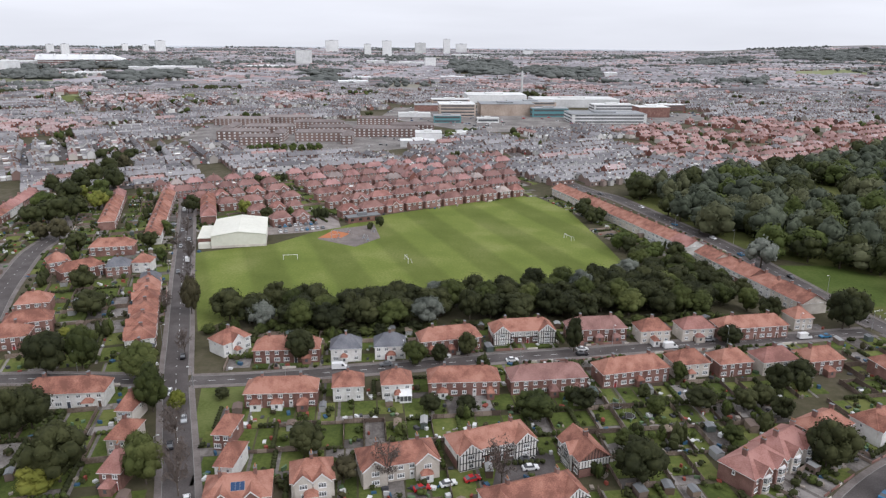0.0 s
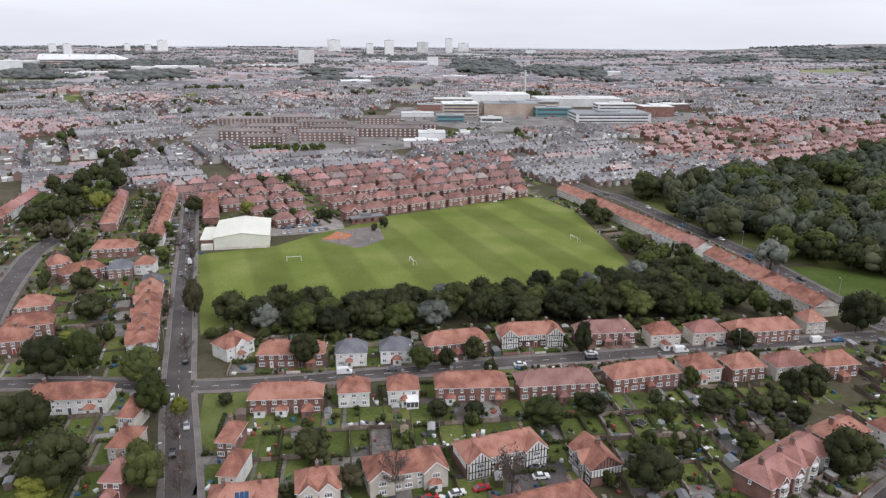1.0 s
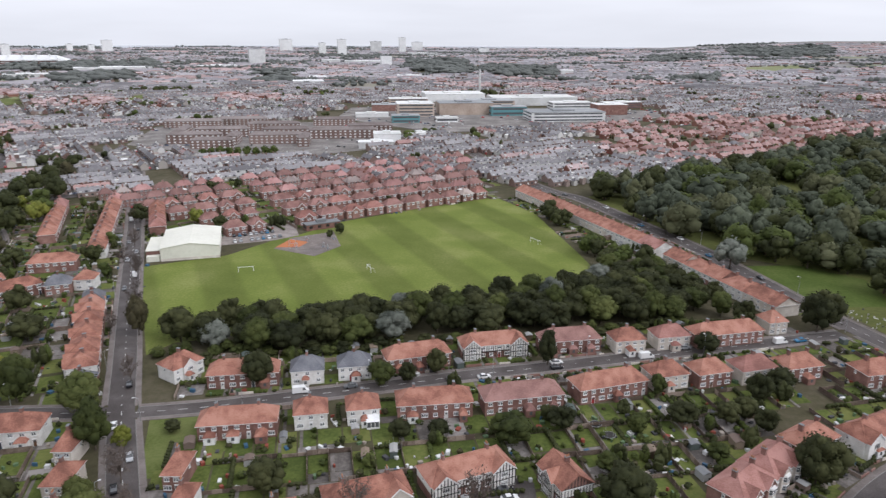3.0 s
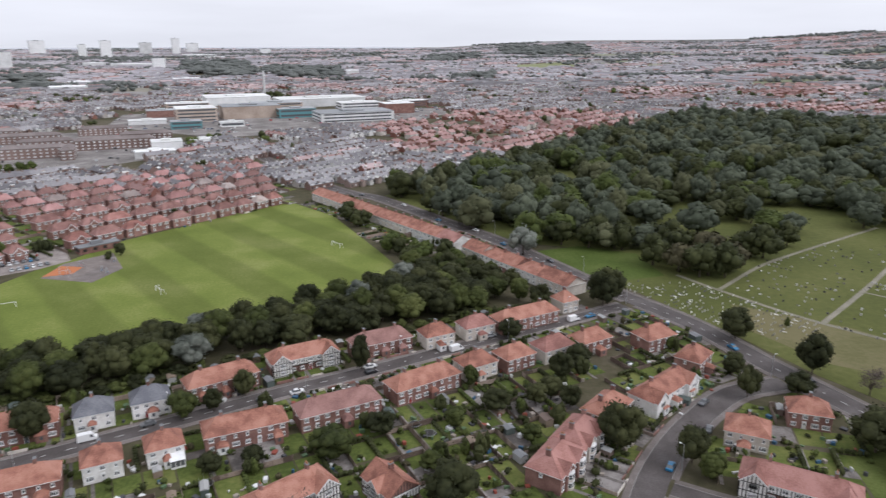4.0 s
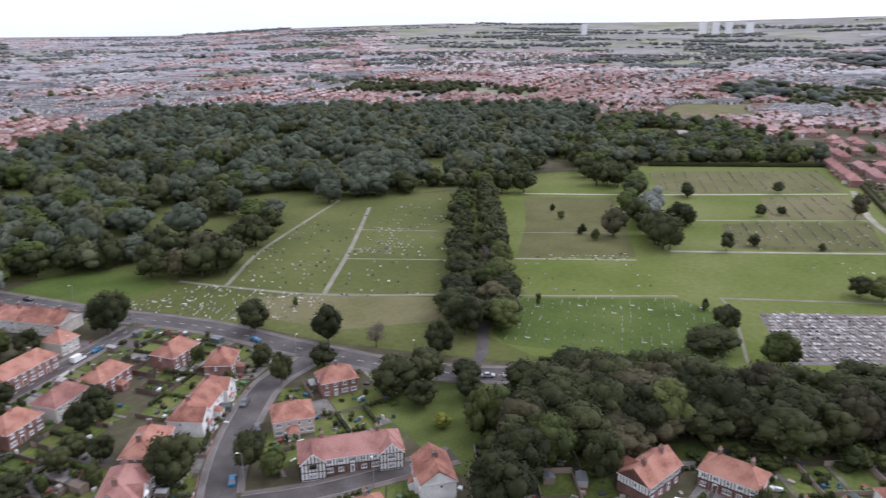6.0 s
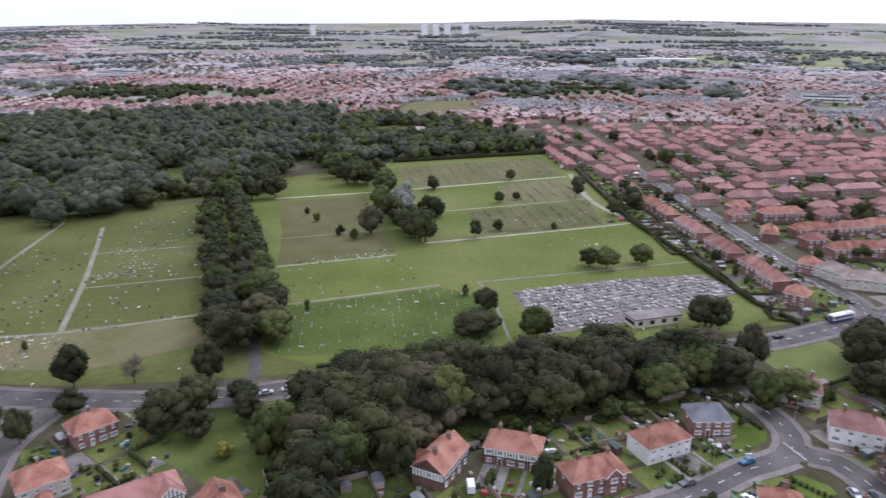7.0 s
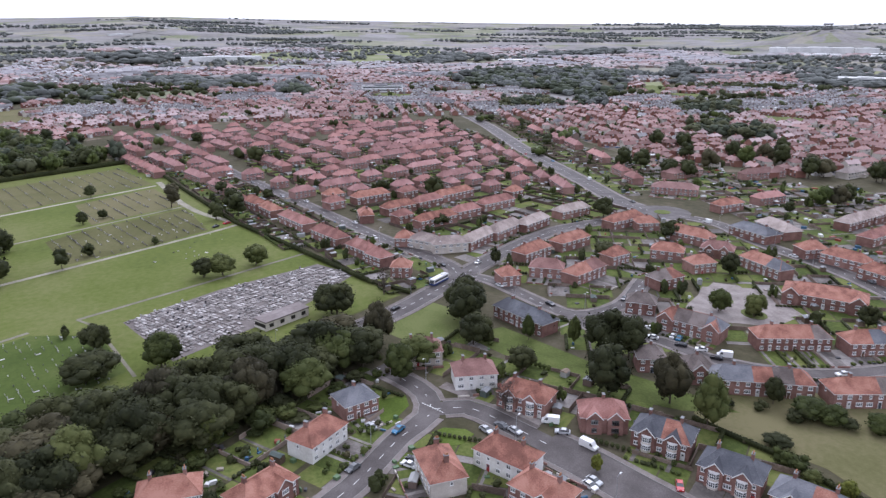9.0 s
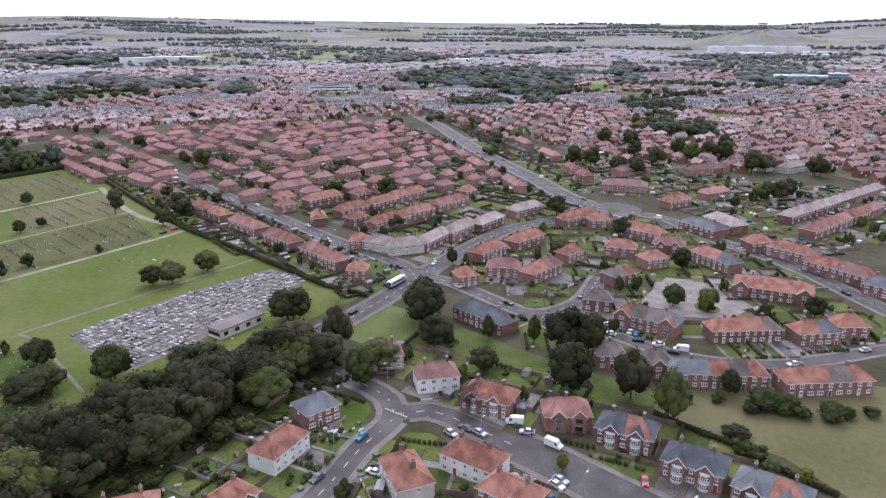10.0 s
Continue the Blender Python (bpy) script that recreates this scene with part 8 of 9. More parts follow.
FLATBRICK = material("dark_brick", [(0.095, 0.062, 0.052), (0.14, 0.092, 0.078), (0.19, 0.13, 0.112)], 0.9, 0.5, 0.05, amount=0.3, bump=0.0)
flat_box("changing_block", -118, 389, 37, 20, 6, 3.2, WALL["brick"], "low red brick changing block with flat roof", "building", (1, BEAM))
sheet("hospital_ground", HOSPITAL, 0.5, T_YARD, "grey asphalt car parks round the hospital", "car park")
sheet("flats_ground", FLATS, 0.05, T_YARD, "grey yards between the flats", "yard")
LIGHT_ROOF = material("pale_membrane_roof", [(0.46, 0.46, 0.44), (0.56, 0.56, 0.54), (0.66, 0.66, 0.64)], 0.7, 0.2, 0.02, amount=0.3, bump=0.0)
GREY_ROOF = material("grey_seam_roof", [(0.17, 0.18, 0.185), (0.24, 0.25, 0.255), (0.31, 0.32, 0.325)], 0.6, 0.2, 0.02, amount=0.3, bump=0.0, stretch=(4, 1, 1))
for x, y, yaw, L, D, h, m, lab, fl, rf in (
    (-158, 985, 14, 50, 44, 17, TAN, "tan brick hospital wing with windows", 4, LIGHT_ROOF), (-130, 1225, 14, 100, 70, 12, WHITE, "hospital ward block under a white roof", None, LIGHT_ROOF), (-92, 1018, 14, 76, 45, 16, TAN, "blank tan hospital block", None, GREY_ROOF),
    (3, 1175, 14, 136, 60, 12, PALE, "hospital main block under a white roof", None, LIGHT_ROOF), (-30, 1005, 14, 50, 24, 12, TEAL, "teal-panelled hospital entrance block with glazing", 2, GREY_ROOF), (45, 958, 14, 98, 46, 12, PALE, "white and glass hospital block with grey roof", 3, GREY_ROOF),
    (112, 1040, 14, 44, 30, 14, WALL["brick"], "brick hospital annexe with pale roof", None, LIGHT_ROOF), (-157, 903, 14, 35, 22, 9, TEAL, "low blue-clad clinic block", 2, GREY_ROOF), (-212, 956, 14, 44, 20, 5, PALE, "white flat-roofed hospital store", None, LIGHT_ROOF),
    (-105, 912, 14, 28, 14, 6, WHITE, "small white flat-roofed clinic", 1, LIGHT_ROOF), (-148, 736, 13, 28, 24, 8.5, WHITE, "white flat-roofed church hall", None, LIGHT_ROOF), (-60, 1090, 14, 70, 40, 13, TAN, "tan hospital link block", 3, GREY_ROOF), (60, 1085, 14, 60, 30, 12, PALE, "pale hospital ward block", 3, LIGHT_ROOF),
    (-210, 1040, 14, 40, 26, 9, WALL["brick"], "brick hospital boiler house", None, GREY_ROOF), (-190, 1120, 14, 60, 30, 11, TAN, "tan hospital ward block", 3, LIGHT_ROOF), (140, 1130, 24, 60, 22, 9, WALL["brick"], "brick nurses' block with pale roof", 3, LIGHT_ROOF), (-150, 690, 13, 34, 16, 6, PALE, "low pale industrial shed", None, LIGHT_ROOF), (-118, 762, 30, 26, 14, 6, WHITE, "low white industrial shed", None, LIGHT_ROOF),
):
    flat_box("hospital_block", x, y, yaw, L, D, h, m, lab, "hospital", (fl, GLASS) if fl else None, roof=rf, z=land(x, y), group="hospital blocks")
mast = Shape(PALE)
mast.tube((-90, 1315, 0), (-90, 1315, 48), 2.2, 1.6, 10)
tagged(new("boiler_chimney", mast.mesh("boiler_chimney")), "tall pale hospital boiler chimney", "chimney")
rng = random.Random(17)
lots = Shape(T_CAR)
for k in range(900):
    x, y = rng.uniform(-450, 200), rng.uniform(600, 1260)
    if not (inside((x, y), HOSPITAL) or inside((x, y), FLATS)) or noise.noise((x / 45, y / 45, 4.0)) < -0.12:
        continue
    m = Matrix.Translation((x, y, 0.5 + land(x, y))) @ pose(0, 0, 0, 0, 0, 14 + 90 * (k % 2))
    lots.box(-2.1, 2.1, -0.85, 0.85, 0.1, 0.9, 0, m)
    lots.box(-1.5, 0.8, -0.7, 0.7, 0.9, 1.5, 0, m)
tagged(new("parked_cars", lots.mesh("parked_cars")), "rows of parked cars round the hospital", "cars", kind="stuff")
FLATROOF = material("brown_felt_roof", [(0.115, 0.092, 0.086), (0.160, 0.132, 0.124), (0.21, 0.178, 0.168)], 0.9, 0.5, 0.05, amount=0.3, bump=0.0)
for x, y, yaw, L, h in ((-338, 692, 13, 54, 9.0), (-306, 662, 13, 40, 8.2), (-255, 703, 13, 55, 9.0), (-199, 751, 13, 72, 9.0), (-398, 813, 14, 66, 7.5), (-295, 804, 13, 60, 7.5), (-238, 858, 14, 50, 7.5), (-330, 742, 13, 56, 8.5), (-262, 752, 13, 50, 8.5), (-372, 735, 103, 44, 8.5), (-226, 700, 103, 34, 8.5), (-300, 700, 103, 30, 8.5), (-350, 845, 14, 60, 7.5), (-180, 800, 13, 50, 8.0)):
    t = flat_box("apartment_block", x, y, yaw, L, 11, h, FLATBRICK, "three-storey dark brick block of flats", "flats", (3, PALE), roof=FLATROOF, group="blocks of flats", pitched=3.2)
for k in range(9):
    tree(-292 + 7.6 * k, 610 + 1.8 * k, 8.5 + (k * 7 % 3), 8.5, "green", group="row of trees before the flats")
for x, y, w, h in ((-1227, 3581, 64, 61), (-936, 3232, 30, 54), (-838, 3207, 40, 70), (-772, 3629, 54, 54), (-468, 2354, 35, 33), (-633, 3610, 33, 74), (-596, 3854, 57, 47), (-2233, 2792, 29, 41), (-1998, 2582, 29, 50), (-2095, 3289, 28, 32), (-1974, 3224, 46, 55), (-906, 2346, 53, 50), (-224, 3618, 50, 26), (-2150, 3203, 25, 37)):
    flat_box("tower_block", x, y, math.degrees(math.atan2(-x, y)) + 10, w, 20, h, WHITE if w < 50 else PALE, "pale concrete tower block on the skyline", "tower block", (max(3, int(h / 4)), PALE), z=land(x, y), group="distant tower blocks")
for a, e0, w, h in ((-71.8, 3600, 30, 56), (-72.7, 3600, 30, 56), (-73.6, 3600, 30, 56), (-75.0, 3600, 34, 52), (-63.2, 3550, 26, 50)):
    x, y = -math.sin(radians(a)) * e0, math.cos(radians(a)) * e0
    flat_box("tower_block", x, y, a, w, 20, h, WHITE, "white tower block on the hillside", "tower block", (12, PALE), z=land(x, y), group="distant tower blocks")


def stadium():
    x, y = -1588, 2115
    t = thing("stadium", pose(x, y, land(x, y), 0, 0, 36.9), "far white-roofed football stadium with red stands", "stadium")
    s = Shape(WALL["brick"], PALE)
    s.box(-118, 95, -70, 70, -5, 16)
    for z in (5, 10.5):
        s.box(-120, 97, -72, 72, z, z + 1.6, 1)
    part("stand", s, t, "red brick and glass stands")
    s = Shape(WHITE)
    s.solid([(-125, -74, 20), (100, -74, 19), (100, 74, 29), (-125, 74, 31), (-125, -74, 16), (100, -74, 16), (100, 74, 25), (-125, 74, 26)], [(0, 1, 2, 3), (4, 5, 1, 0), (5, 6, 2, 1), (6, 7, 3, 2), (7, 4, 0, 3)])
    part("roof", s, t)
    s = Shape(WHITE)
    s.solid([(100, -70, 0), (142, -40, 0), (142, 40, 0), (100, 70, 0), (100, -70, 22), (140, -40, 13), (140, 40, 17), (100, 70, 30)], [(0, 1, 5, 4), (1, 2, 6, 5), (2, 3, 7, 6), (4, 5, 6, 7)])
    part("end_stand", s, t, "white-clad end of the stadium")
    for k in range(6):
        s = Shape(WHITE)
        s.box(-110 + 38 * k, -107 + 38 * k, -72, 70, 29, 33)
        part("truss", s, t, "white steel roof truss")


stadium()
for x, y, a, L, h in ((-1156, 1907, 31, 199, 11), (-1211, 1623, 37, 98, 8), (-923, 2068, 24, 110, 11), (-482, 1541, 17, 65, 8), (-512, 1715, 17, 41, 6), (101, 1982, -3, 32, 13), (-1743, 2082, 40, 75, 10), (-1474, 1673, 41, 58, 30), (-485, 3289, 8, 135, 13), (-407, 3189, 7, 78, 8), (-576, 2479, 13, 124, 11)):
    flat_box("warehouse", x, y, a + 4, L, 50, h, PALE, "long pale warehouse in the distance", "warehouse", None, z=land(x, y), roof=WHITE, group="distant warehouses")
for x, y, a, L, h in ((-690, 2481, 16, 63, 14), (-302, 1810, 9, 59, 6), (2084, 29, -89, 211, 11), (3664, 249, -86, 89, 6), (3249, 411, -83, 90, 5), (1826, -1769, -134, 185, 20), (1738, -1866, -137, 62, 17), (1568, -1783, -139, 115, 9), (1706, -1662, -134, 96, 8), (1544, -1711, -138, 75, 7), (1552, -784, -117, 98, 6), (1849, -1628, -131, 44, 22), (1876, -742, -112, 65, 7)):
    flat_box("warehouse", x, y, a + 4, L, 40, h, PALE, "pale metal-clad warehouse beyond the estates", "warehouse", None, z=land(x, y), roof=WHITE, group="distant warehouses")
flat_box("sports_centre", 1053, -1124, -136.9, 96, 40, 12, PALE, "grey sports centre with a pale roof", "sports centre", (1, GLASS), z=land(1053, -1124), roof=LIGHT_ROOF)
flat_box("sports_centre", 1006, -1168, -136.9, 34, 30, 16, plain("blue_cladding", (0.12, 0.24, 0.42), 0.5), "blue-clad end hall of the sports centre", "sports centre", None, z=land(1006, -1168), roof=LIGHT_ROOF)
x, y = -math.sin(radians(-48.5)) * 1750, math.cos(radians(-48.5)) * 1750
flat_box("school", x, y, -50, 90, 24, 12, WHITE, "white school buildings in the distance", "school", (3, GLASS), z=land(x, y))
flat_box("school", 1249, -234, -100.6, 74, 14, 10, WHITE, "long white school front on a green", "school", (2, GLASS), z=land(1249, -234))
# temple on the far hill
x, y = 2139, -2105
t = thing("monument", pose(x, y, land(x, y), 0, 0, -135), "grey stone temple monument on the far hill", "monument")
s = Shape(STONE_DARK)
s.box(-16, 16, -9, 9, -3, 2)
part("base", s, t)
s = Shape(STONE_DARK)
s.box(-16, 16, -9, 9, 14, 17)
s.solid([(-16, -9, 17), (-16, 9, 17), (-16, 0, 20), (16, -9, 17), (16, 9, 17), (16, 0, 20)], [(0, 1, 2), (5, 4, 3), (0, 2, 5, 3), (1, 4, 5, 2)])
part("roof", s, t)
for k in range(7):
    for sg in (-1, 1):
        s = Shape(STONE_DARK)
        s.tube((-14 + 4.67 * k, sg * 7.5, 2), (-14 + 4.67 * k, sg * 7.5, 14), 1.0, 0.9, 8)
        part("column", s, t)
# sea sheet laid on the raised rim, to fit the camera's horizon
q = Shape(WATER)
for k in range(24):
    a0, a1 = radians(-8 + 56 * k / 24), radians(-8 + 56 * (k + 1) / 24)
    p = []
    for a, r in ((a0, 4330), (a1, 4330), (a1, 4880), (a0, 4880)):
        x, y = -math.sin(a) * r, math.cos(a) * r
        p.append((x, y, land(x, y) + 2))
    q.face(p)
structure("sea", q, "pale grey sea beyond the far shore", "sea")


# ---------- gardens ----------
PLOT = material("garden_lawn", [(0.036, 0.056, 0.012), (0.060, 0.088, 0.018), (0.094, 0.118, 0.030)], 0.95, 0.8, 0.1, per="island", amount=0.35, bump=0.4, spec=0.1)
YARDS = material("garden_paving", [(0.060, 0.051, 0.045), (0.105, 0.091, 0.081), (0.165, 0.147, 0.134)], 0.95, 1.0, 0.2, per="island", amount=0.45, bump=0.3)
SHED = by_random("shed_boards", [(0.12, 0.085, 0.06), (0.22, 0.17, 0.13), (0.09, 0.11, 0.10), (0.34, 0.34, 0.33), (0.16, 0.12, 0.10)], 0.85, per="island", spec=0.2)
CLUTTER = by_random("garden_clutter", [(0.55, 0.55, 0.54), (0.06, 0.06, 0.065), (0.30, 0.26, 0.22), (0.04, 0.10, 0.17), (0.66, 0.66, 0.65), (0.24, 0.06, 0.04), (0.10, 0.16, 0.08)], 0.6, per="island", spec=0.3)


COURT = [(209, -116), (223, -130), (241, -156), (234, -164), (213, -158), (197, -159), (193, -146), (200, -136)]


def clear_of(x, y, roads=1.0):
    if inside((x, y), COURT):
        return False
    for line, half in ROADS:
        for p in line:
            if abs(p.x - x) < 20 and abs(p.y - y) < 20 and (p.x - x) ** 2 + (p.y - y) ** 2 < (half + roads + 0.4) ** 2:
                return False
    for hx, hy, c, s, a, b in HOUSES:
        if abs(hx - x) < 24 and abs(hy - y) < 24:
            u, v = (x - hx) * c + (y - hy) * s, -(x - hx) * s + (y - hy) * c
            if abs(u) < a and abs(v) < b:
                return False
    return True


def put_shrub(s, rng, x, y, r, h, slot):
    v, f = ICO[1] if x * x + y * y < 250 ** 2 else ICO[0]
    o = Vector((rng.uniform(0, 99), 0, 0))
    for k in range(2):
        c = Vector((x + rng.uniform(-0.4, 0.4) * r, y + rng.uniform(-0.4, 0.4) * r, h * (0.4 + 0.2 * k)))
        s.solid([c + Vector((p.x * r * 0.8, p.y * r * 0.8, p.z * h * 0.5)) * (0.8 + 0.5 * noise.noise(p * 2 + o)) for p in v], f, slot)
    for k in range(16):
        d = Vector((rng.gauss(0, 1), rng.gauss(0, 1), rng.gauss(0.3, 1))).normalized()
        c = Vector((x, y, h * 0.5)) + Vector((d.x * r, d.y * r, d.z * h * 0.5))
        u = d.orthogonal().normalized() * 0.3
        t = u.cross(d)
        s.face([c + u, c + t, c - u, c - t], slot)


def put_line(s, rng, a, b, h, w, hedge_slot):
    """A run of hedge (lumpy) between two points."""
    d = b - a
    n = max(1, int(d.length / 1.3))
    v, f = ICO[1] if a.length < 250 else ICO[0]
    for k in range(n):
        c = a + d * ((k + 0.5) / n)
        o = Vector((rng.uniform(0, 99), 0, 0))
        s.solid([Vector((c.x, c.y, h * 0.5)) + Vector((p.x * 0.95, p.y * max(0.75, w), p.z * h * 0.55)) * (0.85 + 0.45 * noise.noise(p * 2 + o)) for p in v], f, hedge_slot)


def patchwork(poly, yaw, wide, deep, seed, dense=1.0, things=False):
    """Back gardens over a stretch of ground: lawns, yards, hedges, fences, sheds, shrubs and clutter, plot by plot."""
    rng = random.Random(seed)
    c, n = math.cos(radians(yaw)), math.sin(radians(yaw))
    cx, cy = sum(p[0] for p in poly) / len(poly), sum(p[1] for p in poly) / len(poly)
    lawn, yard, green, wood_, shed, bits = Shape(PLOT), Shape(YARDS), Shape(LEAF["dark"], LEAF["green"], LEAF["rust"]), Shape(FENCE), Shape(SHED, LEAD), Shape(CLUTTER)

    lift = 0.003 * (seed % 6)

    def P(u, v, z=0.0):
        z = z + lift if z else 0.0
        return Vector((cx + u * c - v * n, cy + u * n + v * c, z))
    reach = max(math.hypot(p[0] - cx, p[1] - cy) for p in poly)
    iv = -int(reach / deep) - 1
    while iv * deep < reach:
        u = -reach + (iv % 3) * 2.2
        while u < reach:
            w = wide * rng.uniform(0.8, 1.3)
            v = iv * deep
            m = P(u + w / 2, v + deep / 2)
            if inside((m.x, m.y), poly):
                g = 0.25
                e = rng.uniform(0, deep * 0.35)
                if clear_of(m.x, m.y, 0.5):
                    k = rng.random()
                    q = [P(u + g, v + e, 0.035), P(u + w - g, v + e, 0.035), P(u + w - g, v + deep - g, 0.035), P(u + g, v + deep - g, 0.035)]
                    (lawn if k < (0.74 if dense >= 0.8 else 0.5) else yard if k < (0.87 if dense >= 0.8 else 0.9) else lawn).face(q)
                    if e > 2.5 and rng.random() < 0.6:
                        yard.face([P(u + g, v, 0.03), P(u + w - g, v, 0.03), P(u + w - g, v + e - 0.2, 0.03), P(u + g, v + e - 0.2, 0.03)])
                    if rng.random() < 0.35:
                        yard.face([P(u + g + 0.3, v, 0.045), P(u + g + 1.2, v, 0.045), P(u + g + 1.2, v + deep, 0.045), P(u + g + 0.3, v + deep, 0.045)])
                # side boundary
                for (a, b) in ((P(u, v), P(u, v + deep)), (P(u, v + deep), P(u + w, v + deep))):
                    k = rng.random()
                    mid = (a + b) / 2
                    if not (clear_of(mid.x, mid.y) and clear_of(a.x, a.y) and clear_of(b.x, b.y)):
                        continue
                    if k < (0.34 * dense if dense >= 0.8 else 0.16):
                        put_line(green, rng, a, b, rng.uniform(1.0, 2.3), rng.uniform(0.6, 1.0), rng.choice((0, 0, 1)))
                    elif k < (0.80 if dense >= 0.8 else 0.42):
                        h = rng.uniform(1.1, 1.8)
                        if things and rng.random() < 0.8:
                            fence(a.x, a.y, b.x, b.y, h)
                        else:
                            d = (b - a).normalized()
                            s = Vector((-d.y, d.x, 0)) * 0.05
                            wood_.solid([a - s, a + s, b + s, b - s] + [p + Vector((0, 0, h)) for p in (a - s, a + s, b + s, b - s)], [(4, 5, 6, 7), (0, 1, 5, 4), (1, 2, 6, 5), (2, 3, 7, 6), (3, 0, 4, 7)])
                for k in range(rng.choice((0, 1, 2, 3, 4)) if dense >= 1 else rng.choice((0, 1, 1))):
                    p = P(u + rng.uniform(0.4, w - 0.4), v + rng.uniform(0.5, deep - 0.5))
                    if clear_of(p.x, p.y, 0.2):
                        r = rng.uniform(0.5, 1.6)
                        put_shrub(green, rng, p.x, p.y, r, r * rng.uniform(1.0, 1.9), rng.choice((0, 0, 0, 1, 1, 2)))
                if rng.random() < 0.11:
                    p = P(u + w * rng.random(), v + deep * rng.uniform(0.3, 0.9))
                    if clear_of(p.x, p.y, 1.0):
                        r = rng.uniform(1.7, 2.9)
                        for k in range(4):
                            put_shrub(green, rng, p.x + rng.uniform(-0.6, 0.6) * r, p.y + rng.uniform(-0.6, 0.6) * r, r * rng.uniform(0.5, 0.9), r * rng.uniform(1.6, 2.6), rng.choice((0, 0, 1)))
                if rng.random() < 0.2 * dense:
                    p = P(u + rng.uniform(1.5, max(1.6, w - 1.5)), v + deep * rng.uniform(0.65, 0.9))
                    if clear_of(p.x, p.y, 0.5):
                        a, b, h = rng.uniform(0.9, 1.4), rng.uniform(1.1, 2.0), rng.uniform(1.8, 2.2)
                        t = Matrix.Translation(p) @ pose(0, 0, 0, 0, 0, yaw + rng.uniform(-8, 8))
                        shed.box(-a, a, -b, b, 0, h, 0, t)
                        shed.solid([t @ Vector(q) for q in ((-a - 0.1, -b - 0.1, h), (a + 0.1, -b - 0.1, h), (a + 0.1, b + 0.1, h), (-a - 0.1, b + 0.1, h), (0, -b - 0.1, h + 0.45), (0, b + 0.1, h + 0.45))], [(1, 2, 5, 4), (3, 0, 4, 5), (0, 1, 4), (2, 3, 5)], rng.choice((0, 1)))
                for k in range(rng.choice((1, 2, 3, 4, 6)) if dense >= 1 else rng.choice((0, 1, 1, 2))):
                    p = P(u + rng.uniform(0.5, w - 0.5), v + rng.uniform(0.3, deep * 0.6))
                    if clear_of(p.x, p.y, -0.5):
                        a, b, h = (rng.uniform(0.15, 0.7), rng.uniform(0.2, 0.9), rng.uniform(0.3, 1.1)) if dense >= 0.8 else (rng.uniform(0.5, 0.9), rng.uniform(0.8, 2.0), rng.uniform(0.8, 1.5))
                        bits.box(-a, a, -b, b, 0.03, h, 0, Matrix.Translation(p) @ pose(0, 0, 0, 0, 0, rng.uniform(0, 180)))
            u += w
        iv += 1
    for s, nm, lab, cat in ((lawn, "garden_lawns", "small green back lawns between fences", "lawns"), (yard, "garden_yards", "paved and gravelled garden yards", "paving"), (green, "garden_bushes", "mixed green garden hedges and bushes", "bushes"), (wood_, "garden_fences", "weathered wooden garden fences", "fences"), (shed, "garden_sheds", "small wooden and metal garden sheds", "sheds"), (bits, "garden_clutter", "bins, toys and furniture in gardens", "clutter")):
        if s.f:
            tagged(new(nm, s.mesh(nm)), lab, cat, kind="stuff")


patchwork([(-96, 186), (0, 219), (100, 256), (96, 226), (70, 205), (60, 168), (40, 120), (0, 112), (-72, 112), (-92, 150)], 17, 6.0, 12.5, 71, things=True)
patchwork([(-104, 192), (-60, 208), (30, 240), (100, 268), (104, 276), (62, 276), (20, 258), (-54, 238), (-122, 218)], 17, 6.5, 9.0, 72)
patchwork([(-128, 178), (-94, 120), (-70, 84), (-140, 84), (-240, 120), (-240, 146)], 22, 8, 14, 73)
patchwork([(-130, 186), (-240, 150), (-330, 200), (-330, 340), (-280, 430), (-200, 345), (-160, 262)], 28, 8, 13, 74)
patchwork([(-290, 440), (-215, 330), (-195, 355), (-225, 430), (-250, 470)], 118, 7, 15, 75)
patchwork([(-245, 470), (-205, 345), (-166, 352), (-100, 410), (-20, 490), (-36, 590), (-200, 560)], 40.3, 7.5, 15.5, 76, dense=0.8)
patchwork([(-20, 486), (-10, 477), (58, 354), (88, 291), (72, 299), (42, 358), (29, 366), (7, 441), (-22, 482)], -61, 5.5, 11, 89)
patchwork([(100, 262), (128, 262), (136, 214), (136, 200), (112, 196), (92, 186), (84, 200), (98, 226)], 20, 7, 10, 77)
patchwork([(96, 172), (138, 190), (148, 168), (134, 150), (112, 140), (90, 150)], -25, 8, 11, 78)
patchwork([(84, 140), (122, 120), (140, 100), (168, 68), (190, 34), (212, 2), (196, -8), (176, 0), (150, 24), (118, 56), (96, 96)], -50, 8, 12, 79)
patchwork([(176, -22), (220, -10), (222, -32), (196, -44), (150, -76), (112, -92), (94, -84), (96, -62), (124, -48), (160, -32)], -138, 8, 11, 80, dense=0.9)
patchwork([(166, -4), (150, 16), (130, 36), (112, 44), (100, 20), (104, -30), (126, -36), (158, -18)], -125, 8, 10, 81, dense=0.9)
patchwork([(284, -54), (268, -76), (248, -80), (226, -56), (196, -70), (186, -90), (190, -118), (168, -134), (150, -176), (146, -196), (180, -204), (240, -214), (320, -214), (346, -200), (340, -140), (312, -94)], -115, 8, 13, 82, dense=0.9)
patchwork([(286, -46), (270, -24), (300, -8), (408, 38), (640, 108), (720, 100), (480, 6), (360, -34)], 16.5, 8, 13, 83)
